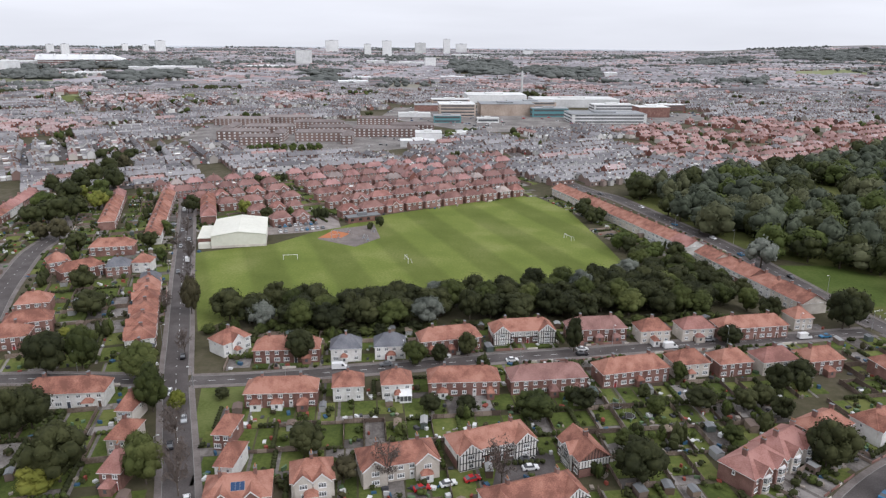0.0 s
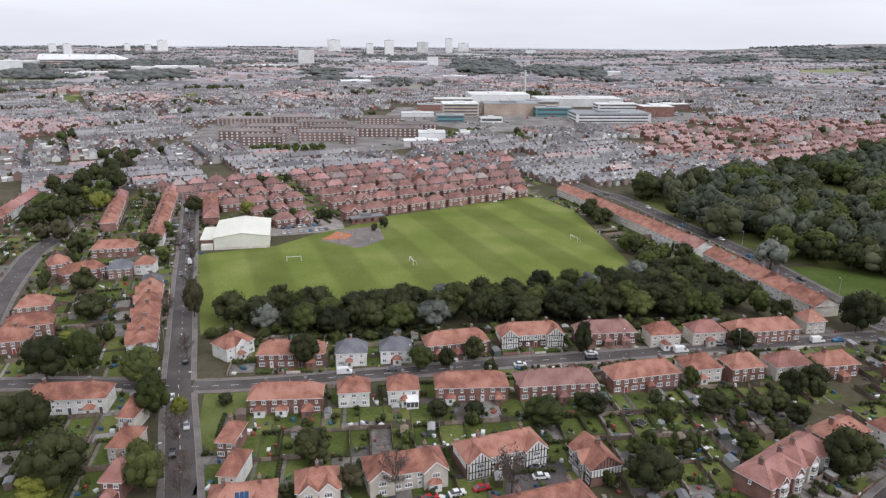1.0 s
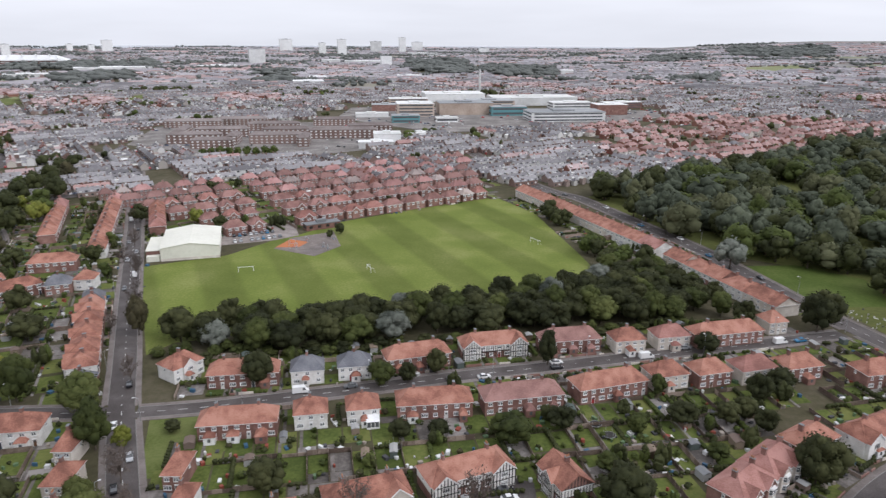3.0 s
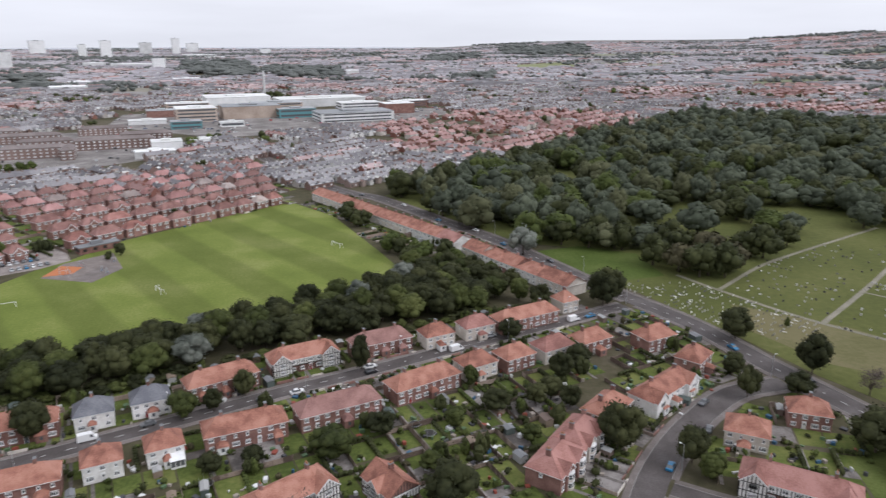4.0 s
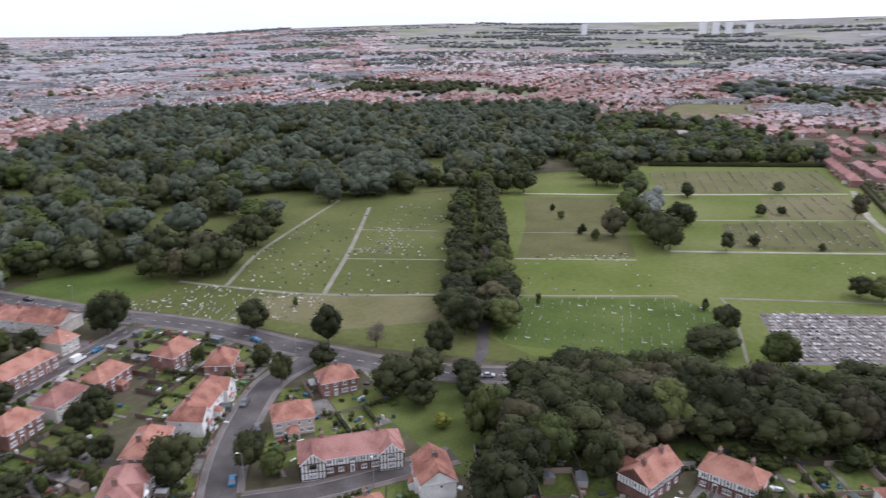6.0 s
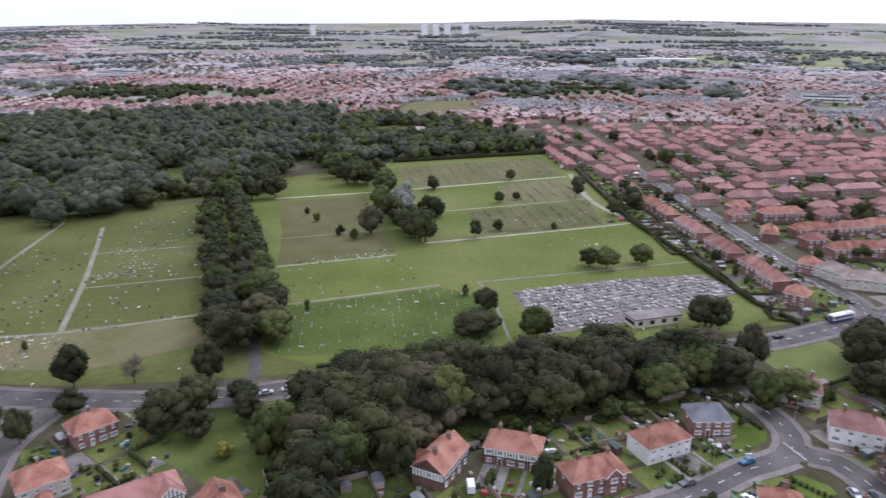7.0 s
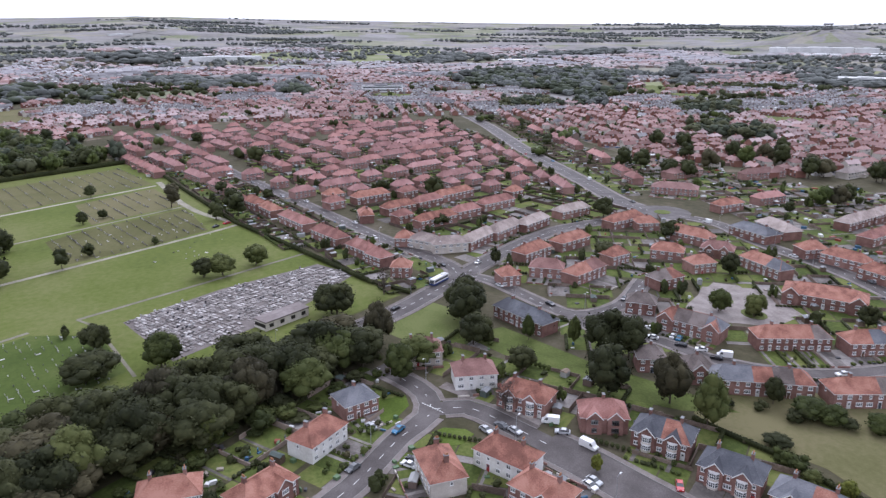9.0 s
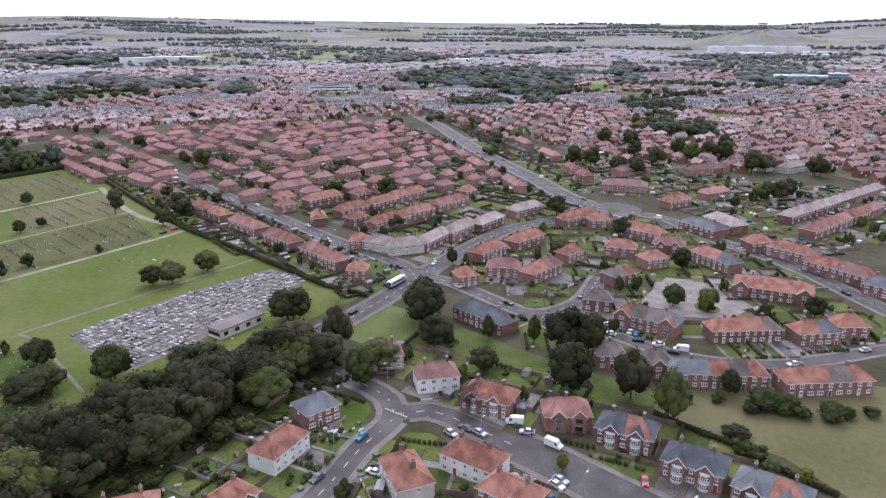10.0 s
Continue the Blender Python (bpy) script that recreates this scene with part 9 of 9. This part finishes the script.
patchwork([(300, -64), (372, -44), (640, 36), (720, -40), (760, -220), (600, -236), (440, -208), (372, -196), (350, -130)], -66.5, 8.5, 14, 84, dense=0.85)
patchwork([(395, -214), (500, -226), (583, -235), (700, -254), (860, -280), (860, -308), (700, -304), (531, -284), (440, -262)], -7, 7.5, 13, 88, dense=0.85)
patchwork([(436, -262), (560, -284), (500, -330), (420, -330), (330, -400), (250, -380), (240, -240), (330, -238)], -8, 9, 14, 85, dense=0.75)

patchwork([(52, 146), (70, 162), (92, 180), (116, 193), (108, 201), (80, 188), (60, 166)], 43, 7, 6.5, 86)
patchwork([(92, 158), (104, 176), (122, 186), (112, 168), (100, 152)], 40, 6, 7, 87)

sheet("forecourt", [(-13.5, 132), (-13.1, 158), (-6, 165), (1.2, 163), (2.8, 148), (3, 134)], 0.068, ASPHALT, "asphalt parking court before the timbered house", "car park")

sheet("court", COURT, 0.058, GRAVEL, "worn brown tarmac court between houses", "yard")
for x, y in [(222.4, -145.4), (205.5, -147.4)]:
    sheet("planted_bed", [(x + 5.5 * math.cos(k * 0.5236), y + 4.5 * math.sin(k * 0.5236)) for k in range(12)], 0.2, LAWN, "round planted bed in the court", "bed")
    for k in range(5):
        tree(x + 2.6 * math.cos(k * 1.3), y + 2.2 * math.sin(k * 1.3), 1.6 + 0.3 * (k % 3), 2.6, "shrub", group="shrubs in the court")



def front_gardens():
    """Small plots between the fronts and the pavement: grass or paving, a path, and a low wall or hedge."""
    rng = random.Random(44)
    lawn, pave, wall, green = Shape(PLOT), Shape(YARDS), Shape(WALL["brick"], WALL["cream"], FENCE), Shape(LEAF["dark"], LEAF["green"])
    for x, y, c, s, a, b in HOUSES:
        if math.hypot(x, y - 30) > 500:
            continue
        best = min(((p.x - x) ** 2 + (p.y - y) ** 2, p.x, p.y, half) for line, half in ROADS for p in line)
        dx, dy, half = best[1] - x, best[2] - y, best[3]
        v = -dx * s + dy * c
        sg = 1 if v > 0 else -1
        f0, f1 = b - 1.5, abs(v) - half - 0.25
        if f1 - f0 < 1.8 or f1 - f0 > 16:
            continue

        def Q(u, w, z):
            return Vector((x + u * c - sg * w * s, y + u * s + sg * w * c, z))
        n = max(1, round(2 * (a - 0.8) / 6.5))
        for k in range(n):
            u0, u1 = -a + 0.8 + 2 * (a - 0.8) * k / n, -a + 0.8 + 2 * (a - 0.8) * (k + 1) / n
            z = 0.056 + 0.002 * (k % 2)
            (lawn if rng.random() < 0.55 else pave).face([Q(u0 + 0.1, f0, z), Q(u1 - 0.1, f0, z), Q(u1 - 0.1, f1, z), Q(u0 + 0.1, f1, z)])
            g = rng.uniform(u0 + 0.8, u1 - 2.0)
            pave.face([Q(g, f0, z + 0.012), Q(g + 1.1, f0, z + 0.012), Q(g + 1.1, f1, z + 0.012), Q(g, f1, z + 0.012)])
            kind = rng.random()
            for p, q in ((u0, g), (g + 1.1, u1)):
                if q - p < 0.8:
                    continue
                if kind < 0.4:
                    put_line(green, rng, Q(p, f1 - 0.4, 0), Q(q, f1 - 0.4, 0), rng.uniform(0.9, 1.5), 0.5, rng.choice((0, 0, 1)))
                elif kind < 0.85:
                    slot, h = rng.choice((0, 0, 1)), rng.uniform(0.6, 0.95)
                    e = [Q(p, f1 - 0.22, 0), Q(q, f1 - 0.22, 0), Q(q, f1, 0), Q(p, f1, 0)]
                    wall.solid(e + [m + Vector((0, 0, h)) for m in e], [(4, 5, 6, 7), (0, 1, 5, 4), (1, 2, 6, 5), (2, 3, 7, 6), (3, 0, 4, 7)], slot)
            if k and rng.random() < 0.75:
                if rng.random() < 0.5:
                    put_line(green, rng, Q(u0, f0 + 0.4, 0), Q(u0, f1 - 0.4, 0), rng.uniform(0.9, 1.5), 0.5, 0)
                else:
                    e = [Q(u0 - 0.06, f0, 0), Q(u0 + 0.06, f0, 0), Q(u0 + 0.06, f1, 0), Q(u0 - 0.06, f1, 0)]
                    wall.solid(e + [m + Vector((0, 0, 1.0)) for m in e], [(4, 5, 6, 7), (0, 1, 5, 4), (1, 2, 6, 5), (2, 3, 7, 6), (3, 0, 4, 7)], 2)
            if rng.random() < 0.4:
                m = Q(rng.uniform(u0 + 1, u1 - 1), (f0 + f1) / 2, 0)
                put_shrub(green, rng, m.x, m.y, rng.uniform(0.5, 1.1), rng.uniform(0.9, 1.8), rng.choice((0, 1)))
    for q, nm, lab, cat in ((lawn, "front_lawns", "small green front lawns before the houses", "lawns"), (pave, "front_paths", "paved front paths and drives", "paving"), (wall, "front_walls", "low brick and rendered front garden walls", "walls"), (green, "front_hedges", "clipped green front hedges and shrubs", "hedges")):
        tagged(new(nm, q.mesh(nm)), lab, cat, kind="stuff")


for x, y, yaw, colour, kind in ((205.4, -100.8, 38, "white", "car"), (198.2, -97.1, 40, "white", "car"), (196.7, -104.6, -50, "white", "car"), (194.4, -105.6, -50, "blue", "car"), (189.5, -102.9, 46, "black", "car"), (184.2, -107.3, 52, "white", "car"), (177.6, -111.6, 55, "white", "van")):
    vehicle(x, y, yaw, colour, kind, full=False)
front_gardens()

# ---------- cemetery ----------
def stones(name, poly, yaw, row, step, keep, seed, label, low=0.5, high=1.1, wide=0.36):
    """Headstones in rows, each with a kerbed bed before some of them."""
    rng = random.Random(seed)
    s = Shape(STONE_MIXED if "long" in label else STONE_WHITE if "white" in label or "pale" in label else STONE)
    cx, cy = sum(p[0] for p in poly) / len(poly), sum(p[1] for p in poly) / len(poly)
    t0 = Matrix.Translation((cx, cy, 0)) @ pose(0, 0, 0, 0, 0, yaw)
    R = max(math.hypot(p[0] - cx, p[1] - cy) for p in poly)
    v = -R
    while v < R:
        u = -R
        gate = 0.5 + 0.8 * noise.noise((v * 0.07, seed, 0))
        while u < R:
            q = t0 @ Vector((u + rng.uniform(-0.2, 0.2), v + rng.uniform(-0.25, 0.25), 0))
            if inside((q.x, q.y), poly) and rng.random() < keep * (0.6 + 0.8 * noise.noise((q.x * 0.06, q.y * 0.06, seed))) + 0.02:
                a, h = wide * rng.uniform(0.8, 1.3), rng.uniform(low, high)
                t = Matrix.Translation(q) @ pose(0, 0, 0, rng.uniform(-6, 6), rng.uniform(-5, 5), yaw + rng.uniform(-6, 6))
                s.solid([t @ Vector(p) for p in ((-a, -0.07, 0), (a, -0.07, 0), (a, 0.07, 0), (-a, 0.07, 0), (-a, -0.07, h * 0.8), (a, -0.07, h * 0.8), (a, 0.07, h * 0.8), (-a, 0.07, h * 0.8), (-a * 0.5, -0.07, h), (a * 0.5, -0.07, h), (a * 0.5, 0.07, h), (-a * 0.5, 0.07, h))],
                        [(0, 1, 5, 9, 8, 4), (2, 3, 7, 11, 10, 6), (1, 2, 6, 5), (3, 0, 4, 7), (4, 8, 11, 7), (8, 9, 10, 11), (9, 5, 6, 10)])
                if rng.random() < 0.07:
                    s.box(-a, a, -1.7, -0.1, 0, 0.16, 0, t)
            u += step
        v += row
    tagged(new(name, s.mesh(name)), label, "headstones", kind="stuff")


stones("headstones", [(112, 316), (122, 298), (158, 290), (164, 276), (182, 236), (168, 214), (146, 236), (134, 262)], 28, 2.6, 1.8, 0.62, 91, "dense small pale headstones beside the road", 0.5, 1.0, 0.3)
stones("headstones", [(168, 276), (184, 238), (310, 326), (258, 330), (208, 312)], 118, 6.0, 2.0, 0.36, 92, "rows of old mixed headstones in grass")
stones("headstones", [(184, 234), (212, 186), (330, 262), (366, 300), (322, 322)], 118, 6.5, 2.2, 0.26, 93, "scattered pale headstones on rough grass")
stones("headstones", [(277, 296), (293, 275), (249, 247), (234, 264)], 118, 5.0, 2.0, 0.8, 101, "close rows of pale kerbed graves", 0.4, 0.9, 0.4)
stones("headstones", [(233, 278), (250, 259), (243, 249), (224, 269)], 118, 4.0, 1.8, 0.8, 102, "white marble graves by the path", 0.5, 0.9, 0.45)
stones("headstones", [(285, 197), (315, 158), (308, 154), (279, 192)], 124, 4.0, 2.2, 0.9, 103, "a single line of white graves", 0.3, 0.7, 0.5)
stones("headstones", [(190, 156), (232, 168), (268, 117), (262, 96), (226, 82), (212, 96)], 24, 3.4, 1.7, 0.6, 94, "rows of small white headstones on mown grass", 0.5, 0.9, 0.3)
stones("headstones", [(234, 170), (276, 194), (312, 154), (276, 118)], 124, 7.0, 2.6, 0.16, 95, "a few scattered headstones on grass")
stones("headstones", [(401, 138), (421, 120), (456, 70), (399, 56), (372, 90), (355, 121)], 24, 8.6, 1.35, 0.95, 97, "long close rows of dark headstones", 0.7, 1.2, 0.45)
stones("headstones", [(488, 138), (527, 94), (467, 73), (431, 120)], 24, 8.6, 1.35, 0.95, 98, "long close rows of dark headstones", 0.7, 1.2, 0.45)
stones("headstones", [(531, 232), (617, 127), (543, 96), (469, 187), (472, 204)], 24, 8.6, 1.5, 0.85, 99, "long rows of headstones below the hedge", 0.7, 1.2, 0.45)
stones("headstones", [(401, 138), (421, 120), (456, 70), (399, 56), (372, 90), (355, 121)], 24, 4.3, 3.6, 0.22, 104, "odd white headstones between the rows", 0.6, 1.0, 0.45)
stones("headstones", [(340, 60), (400, 40), (372, 90), (350, 92)], 126, 7.0, 2.4, 0.25, 100, "a few flat memorials on mown grass", 0.2, 0.5)


def slabs():
    """Flat kerbed graves set close together, some with a stone at the head."""
    rng = random.Random(6)
    s = Shape(SLAB, STONE)
    poly = [(272, 85), (233, 65), (266, 22), (301, -7), (318, 7), (298, 48)]
    t0 = Matrix.Translation((275, 40, 0)) @ pose(0, 0, 0, 0, 0, -52)
    for i in range(-34, 35):
        for j in range(-16, 17):
            u, v = i * 1.55 + rng.uniform(-0.1, 0.1), j * 3.0 + rng.uniform(-0.2, 0.2)
            q = t0 @ Vector((u, v, 0))
            if not inside((q.x, q.y), poly) or rng.random() < 0.06 or inside((q.x, q.y), [(246, 40), (258, 44), (268, 18), (258, 12)]):
                continue
            t = Matrix.Translation(q) @ pose(0, 0, 0, rng.uniform(-0.8, 0.8), rng.uniform(-0.8, 0.8), -52 + rng.uniform(-1.5, 1.5))
            h = rng.uniform(0.12, 0.35)
            s.box(-0.66, 0.66, -1.2, 1.2, 0, h, 0, t)
            s.box(-0.5, 0.5, -0.95, 1.0, h, h + rng.uniform(0.04, 0.25), 0, t)
            if rng.random() < 0.25:
                hh = rng.uniform(0.5, 1.0)
                s.box(-0.42, 0.42, 1.05, 1.22, h, h + hh, 1, t)
    tagged(new("grave_slabs", s.mesh("grave_slabs")), "close-set grey stone graves with kerbs", "graves", kind="stuff")


slabs()
sheet("grave_ground", [(272, 86), (231, 66), (265, 21), (300, -8), (320, 6), (299, 49)], 0.065, PAVING, "grey paved ground between the graves", "paving")
flat_box("store", 255, 28, -57, 20, 7, 3.2, WALL["cream"], "low flat-roofed cemetery store of pale brick", "building", (1, BEAM), roof=FLATROOF, pitched=0.9)
BIG_HEDGE = [(556, 243), (600, 180), (648, 113)]
for (a, b), h in (((BIG_HEDGE[0], BIG_HEDGE[1]), 3.5), ((BIG_HEDGE[1], BIG_HEDGE[2]), 3.5), (((648, 113), (528, 78)), 2.2), (((528, 78), (408, 41)), 2.2), (((408, 41), (348, 14)), 2.4), (((348, 14), (287, -12)), 2.4), (((287, -12), (268, -26)), 2.0), (((184, 134), (200, 108)), 1.4)):
    hedge(*a, *b, h, 1.8, label="long dark clipped hedge along the cemetery")
MEADOW_EDGE = [(147, -76.5), (138.1, -79.9), (125.3, -85.8), (117.4, -87.5), (108.3, -89.3), (100, -93)]
for a, b in zip(MEADOW_EDGE, MEADOW_EDGE[1:]):
    hedge(*a, *b, 1.7, 1.3, label="dark overgrown hedge between gardens and meadow")
h = house(735, 282, -52, 26, 10, "cream stone gable_one", group="cemetery buildings", keep=True)
h["label"] = "grey stone cemetery chapel among trees"

# ---------- playing field things ----------
def goal(x, y, yaw):
    g = thing("goal", pose(x, y, 0.05, 0, 0, yaw), "white tubular football goal on the grass", "goal", "football goals")
    for sx in (-3.4, 3.4):
        s = Shape(WHITE)
        s.tube((sx, 0, 0), (sx, 0, 2.4), 0.1, 0.1, 8)
        part("post", s, g)
        s = Shape(WHITE)
        s.tube((sx, 0, 2.4), (sx, 1.2, 2.3), 0.06, 0.06, 6)
        s.tube((sx, 1.2, 2.3), (sx, 2.0, 0), 0.06, 0.06, 6)
        part("stay", s, g)
    s = Shape(WHITE)
    s.tube((-3.4, 0, 2.4), (3.4, 0, 2.4), 0.1, 0.1, 8)
    part("crossbar", s, g)


goal(-131, 308.6, 20)
goal(-74.5, 317, -62)
goal(2.7, 373, -55)
sheet("play_area", [(-131, 346), (-128, 367), (-109, 382), (-98, 355), (-106.5, 336)], 0.075, GRAVEL, "bare play area in the field's corner", "play area")
sheet("play_surface", [(-131, 348), (-128, 364), (-117, 360), (-119, 350)], 0.1, plain("orange_safety_surface", (0.42, 0.15, 0.06), 0.9), "orange rubber play surface", "play area")
sheet("play_surface", [(-116, 342), (-106.5, 337), (-98, 355), (-108, 364)], 0.1, PAVING, "grey paved play surface", "play area")
rng = random.Random(4)
for k in range(7):
    t = thing("play_frame", pose(-112 + rng.uniform(-14, 12), 356 + rng.uniform(-10, 14), 0.1, 0, 0, rng.uniform(0, 180)), "metal climbing frame on the play area", "play equipment", "play equipment")
    s = Shape(METAL)
    a = rng.uniform(1.0, 2.2)
    for sx in (-a, a):
        for sy in (-0.9, 0.9):
            s.tube((sx, sy, 0), (sx, 0, 2.4), 0.07, 0.07, 6)
    s.tube((-a, 0, 2.4), (a, 0, 2.4), 0.07, 0.07, 6)
    part("frame", s, t)
    s = Shape(PAINTS["red"] if k % 2 else PAINTS["blue"])
    s.box(-0.4, 0.4, -0.25, 0.25, 0.7, 0.8)
    part("platform", s, t)

# ---------- street things ----------
def street_lamp(x, y, yaw):
    t = thing("street_lamp", pose(x, y, 0.1, 0, 0, yaw), "tall grey steel street lamp on the pavement", "street lamp", "street lamps")
    s = Shape(METAL)
    s.tube((0, 0, 0), (0, 0, 7.6), 0.09, 0.05, 8)
    s.tube((0, 0, 7.6), (0.9, 0, 7.9), 0.05, 0.04, 6)
    part("pole", s, t)
    s = Shape(WHITE)
    s.box(0.7, 1.4, -0.14, 0.14, 7.82, 7.98)
    part("lamp_head", s, t)


for line, half in ROADS[:13]:
    side, gap = 1, 0.0
    for p, q in zip(line, line[1:]):
        gap += (q - p).length
        if gap > 34 and math.hypot(p.x, p.y) < 420:
            gap, side = 0.0, -side
            d = (q - p).normalized()
            o = p + Vector((-d.y, d.x, 0)) * side * (half - 0.4)
            street_lamp(o.x, o.y, math.degrees(math.atan2(d.y, d.x)) - 90 * side)


def bus(x, y, yaw):
    t = thing("bus", pose(x, y, 0.08, 0, 0, yaw), "white and blue single-deck bus on the main road", "bus")
    s = Shape(PAINTS["white"])
    s.box(-5.6, 5.6, -1.25, 1.25, 1.1, 3.0)
    s.box(-5.4, 5.4, -1.15, 1.15, 3.0, 3.12)
    part("body", s, t)
    s = Shape(plain("dark_blue_paint", (0.03, 0.05, 0.16), 0.35))
    s.box(-5.62, 5.62, -1.27, 1.27, 0.35, 1.12)
    part("skirt", s, t, "dark blue lower panels")
    for sy in (-1.27, 1.24):
        s = Shape(GLASS)
        s.box(-5.0, 5.2, sy, sy + 0.03, 1.5, 2.5)
        part("side_window", s, t)
    s = Shape(GLASS)
    s.box(5.6, 5.64, -1.1, 1.1, 1.2, 2.6)
    part("windscreen", s, t)
    s = Shape(METAL)
    s.box(-4.5, -2.0, -0.7, 0.7, 3.12, 3.3)
    part("roof_unit", s, t)
    for sx in (-3.4, 3.2):
        for sy in (-1.1, 1.1):
            s = Shape(TYRE)
            s.tube((sx, sy - 0.14, 0.48), (sx, sy + 0.14, 0.48), 0.48, 0.48, 12)
            part("wheel", s, t)


bus(277.5, -41.5, 129)
for x, y, yaw, col, kind in (
    (-4.6, 155.5, 20, "white", "car"), (-5.8, 158.6, 15, "black", "car"), (-18.5, 148, 32, "red", "car"), (-24, 145, 32, "white", "car"), (-30, 142, 30, "red", "car"), (-14.4, 216.8, 20, "white", "car"), (-70, 200, 18, "white", "van"),
    (9, 226.2, 20, "black", "car"), (99, 174.7, 52, "grey", "car"), (101.4, 165.3, 52, "white", "car"), (89.8, 256.6, 20, "white", "van"), (54.5, 247.5, 20, "silver", "car"), (163.6, 141, -50, "silver", "car"), (168.1, 135.7, -50, "white", "car"),
    (166.4, 4.4, 128, "blue", "car"), (152.6, 19.5, 126, "grey", "car"), (170.4, 11.2, 20, "silver", "car"), (159, -18.6, 200, "silver", "car"), (156.2, -26, 205, "silver", "car"), (157.6, -37.4, 60, "white", "van"), (151.7, -38.2, 60, "silver", "car"),
    (143.4, -41.6, 208, "white", "van"), (128.2, -33.6, 200, "white", "car"), (149.8, 5.8, 40, "white", "car"), (151.6, 4.0, 40, "black", "car"), (121.6, -54.2, 150, "red", "car"), (136, 70, 20, "white", "van"), (166, -32, 60, "silver", "car"),
):
    vehicle(x, y, yaw, col, kind)
rng = random.Random(9)
SPOTS = []
for idx, gap0 in ((0, 12), (2, 26), (3, 30), (4, 40), (7, 30), (8, 22), (9, 24), (10, 30), (11, 24), (12, 18), (13, 26)):
    line, half = ROADS[idx]
    acc, side = 0.0, 1
    for p, q in zip(line, line[1:]):
        acc += (q - p).length
        if acc > gap0 * 1.0 and 90 < math.hypot(p.x, p.y) < 620:
            acc, side = rng.uniform(-12, 6), -side
            d = (q - p).normalized()
            w = {0: 5.5, 3: 6.5, 9: 10.5}.get(idx, 5.0) - 1.9
            o = p + Vector((-d.y, d.x, 0)) * side * (half - w)
            SPOTS.append((o.x, o.y, math.degrees(math.atan2(d.y, d.x)) + (0 if rng.random() < 0.5 else 180)))
for x, y, yaw in SPOTS:
    if rng.random() < 0.8 and math.hypot(x - 277, y + 41) > 14:
        kd = "van" if rng.random() < 0.08 else "car"
        vehicle(x, y, yaw, "white" if kd == "van" else rng.choice(("white", "silver", "black", "grey", "red", "blue", "white", "silver", "black", "grey")), kd, full=False)
for k in range(9):
    for j in range(2):
        if rng.random() < 0.8:
            u = Vector((-158, 353)) + Vector((0.84, 0.54)) * (3.0 * k + 3) + Vector((-0.4, 0.85)) * (12 * j)
            vehicle(u.x, u.y, 118, rng.choice(("white", "silver", "black", "blue", "grey")), full=False)
for x, y in ((404, 52), (410, 46)):
    vehicle(x, y, 127, "red" if x > 405 else "black", full=False, z=0.09)


def trampoline(x, y):
    t = thing("trampoline", pose(x, y, 0.03), "round black netted garden trampoline", "trampoline", "trampolines")
    s = Shape(BEAM)
    s.tube((0, 0, 0.75), (0, 0, 0.82), 1.7, 1.7, 16)
    part("mat", s, t)
    s = Shape(METAL)
    for k in range(16):
        a, b = 6.2832 * k / 16, 6.2832 * (k + 1) / 16
        s.tube((1.75 * math.cos(a), 1.75 * math.sin(a), 0.8), (1.75 * math.cos(b), 1.75 * math.sin(b), 0.8), 0.05, 0.05, 5)
    part("rim", s, t)
    for k in range(6):
        a = 6.2832 * k / 6
        s = Shape(METAL)
        s.tube((1.7 * math.cos(a), 1.7 * math.sin(a), 0), (1.7 * math.cos(a), 1.7 * math.sin(a), 2.5), 0.035, 0.035, 5)
        part("pole", s, t)


for x, y in ((21.9, 186.2), (-35.4, 173.5), (18.6, 191.5)):
    trampoline(x, y)

# hatching and edge dashes on the main road by the cemetery
q = Shape(PAINT)
line, half = ROADS[3]
for p, r in zip(line, line[1:]):
    if (40 < p.y < 300) or (-120 < p.y < 20):
        d = (r - p).normalized()
        n = Vector((-d.y, d.x, 0))
        L = (r - p).length
        for off in (-1.35, 1.35):
            for k in range(int(L / 3)):
                a = p + d * (3 * k) + n * off + Vector((0, 0, 0.07))
                q.face([a - n * 0.1, a + d * 2.1 - n * 0.1, a + d * 2.1 + n * 0.1, a + n * 0.1])
        for k in range(int(L / 2.5)):
            a = p + d * (2.5 * k) + Vector((0, 0, 0.071))
            q.face([a - n * 1.15, a - n * 1.15 + d * 0.5, a + n * 1.15 + d * 1.5, a + n * 1.15 + d * 1.0])
structure("road_marking", q, "white hatched centre strip painted on asphalt", "road marking")

join_trees()
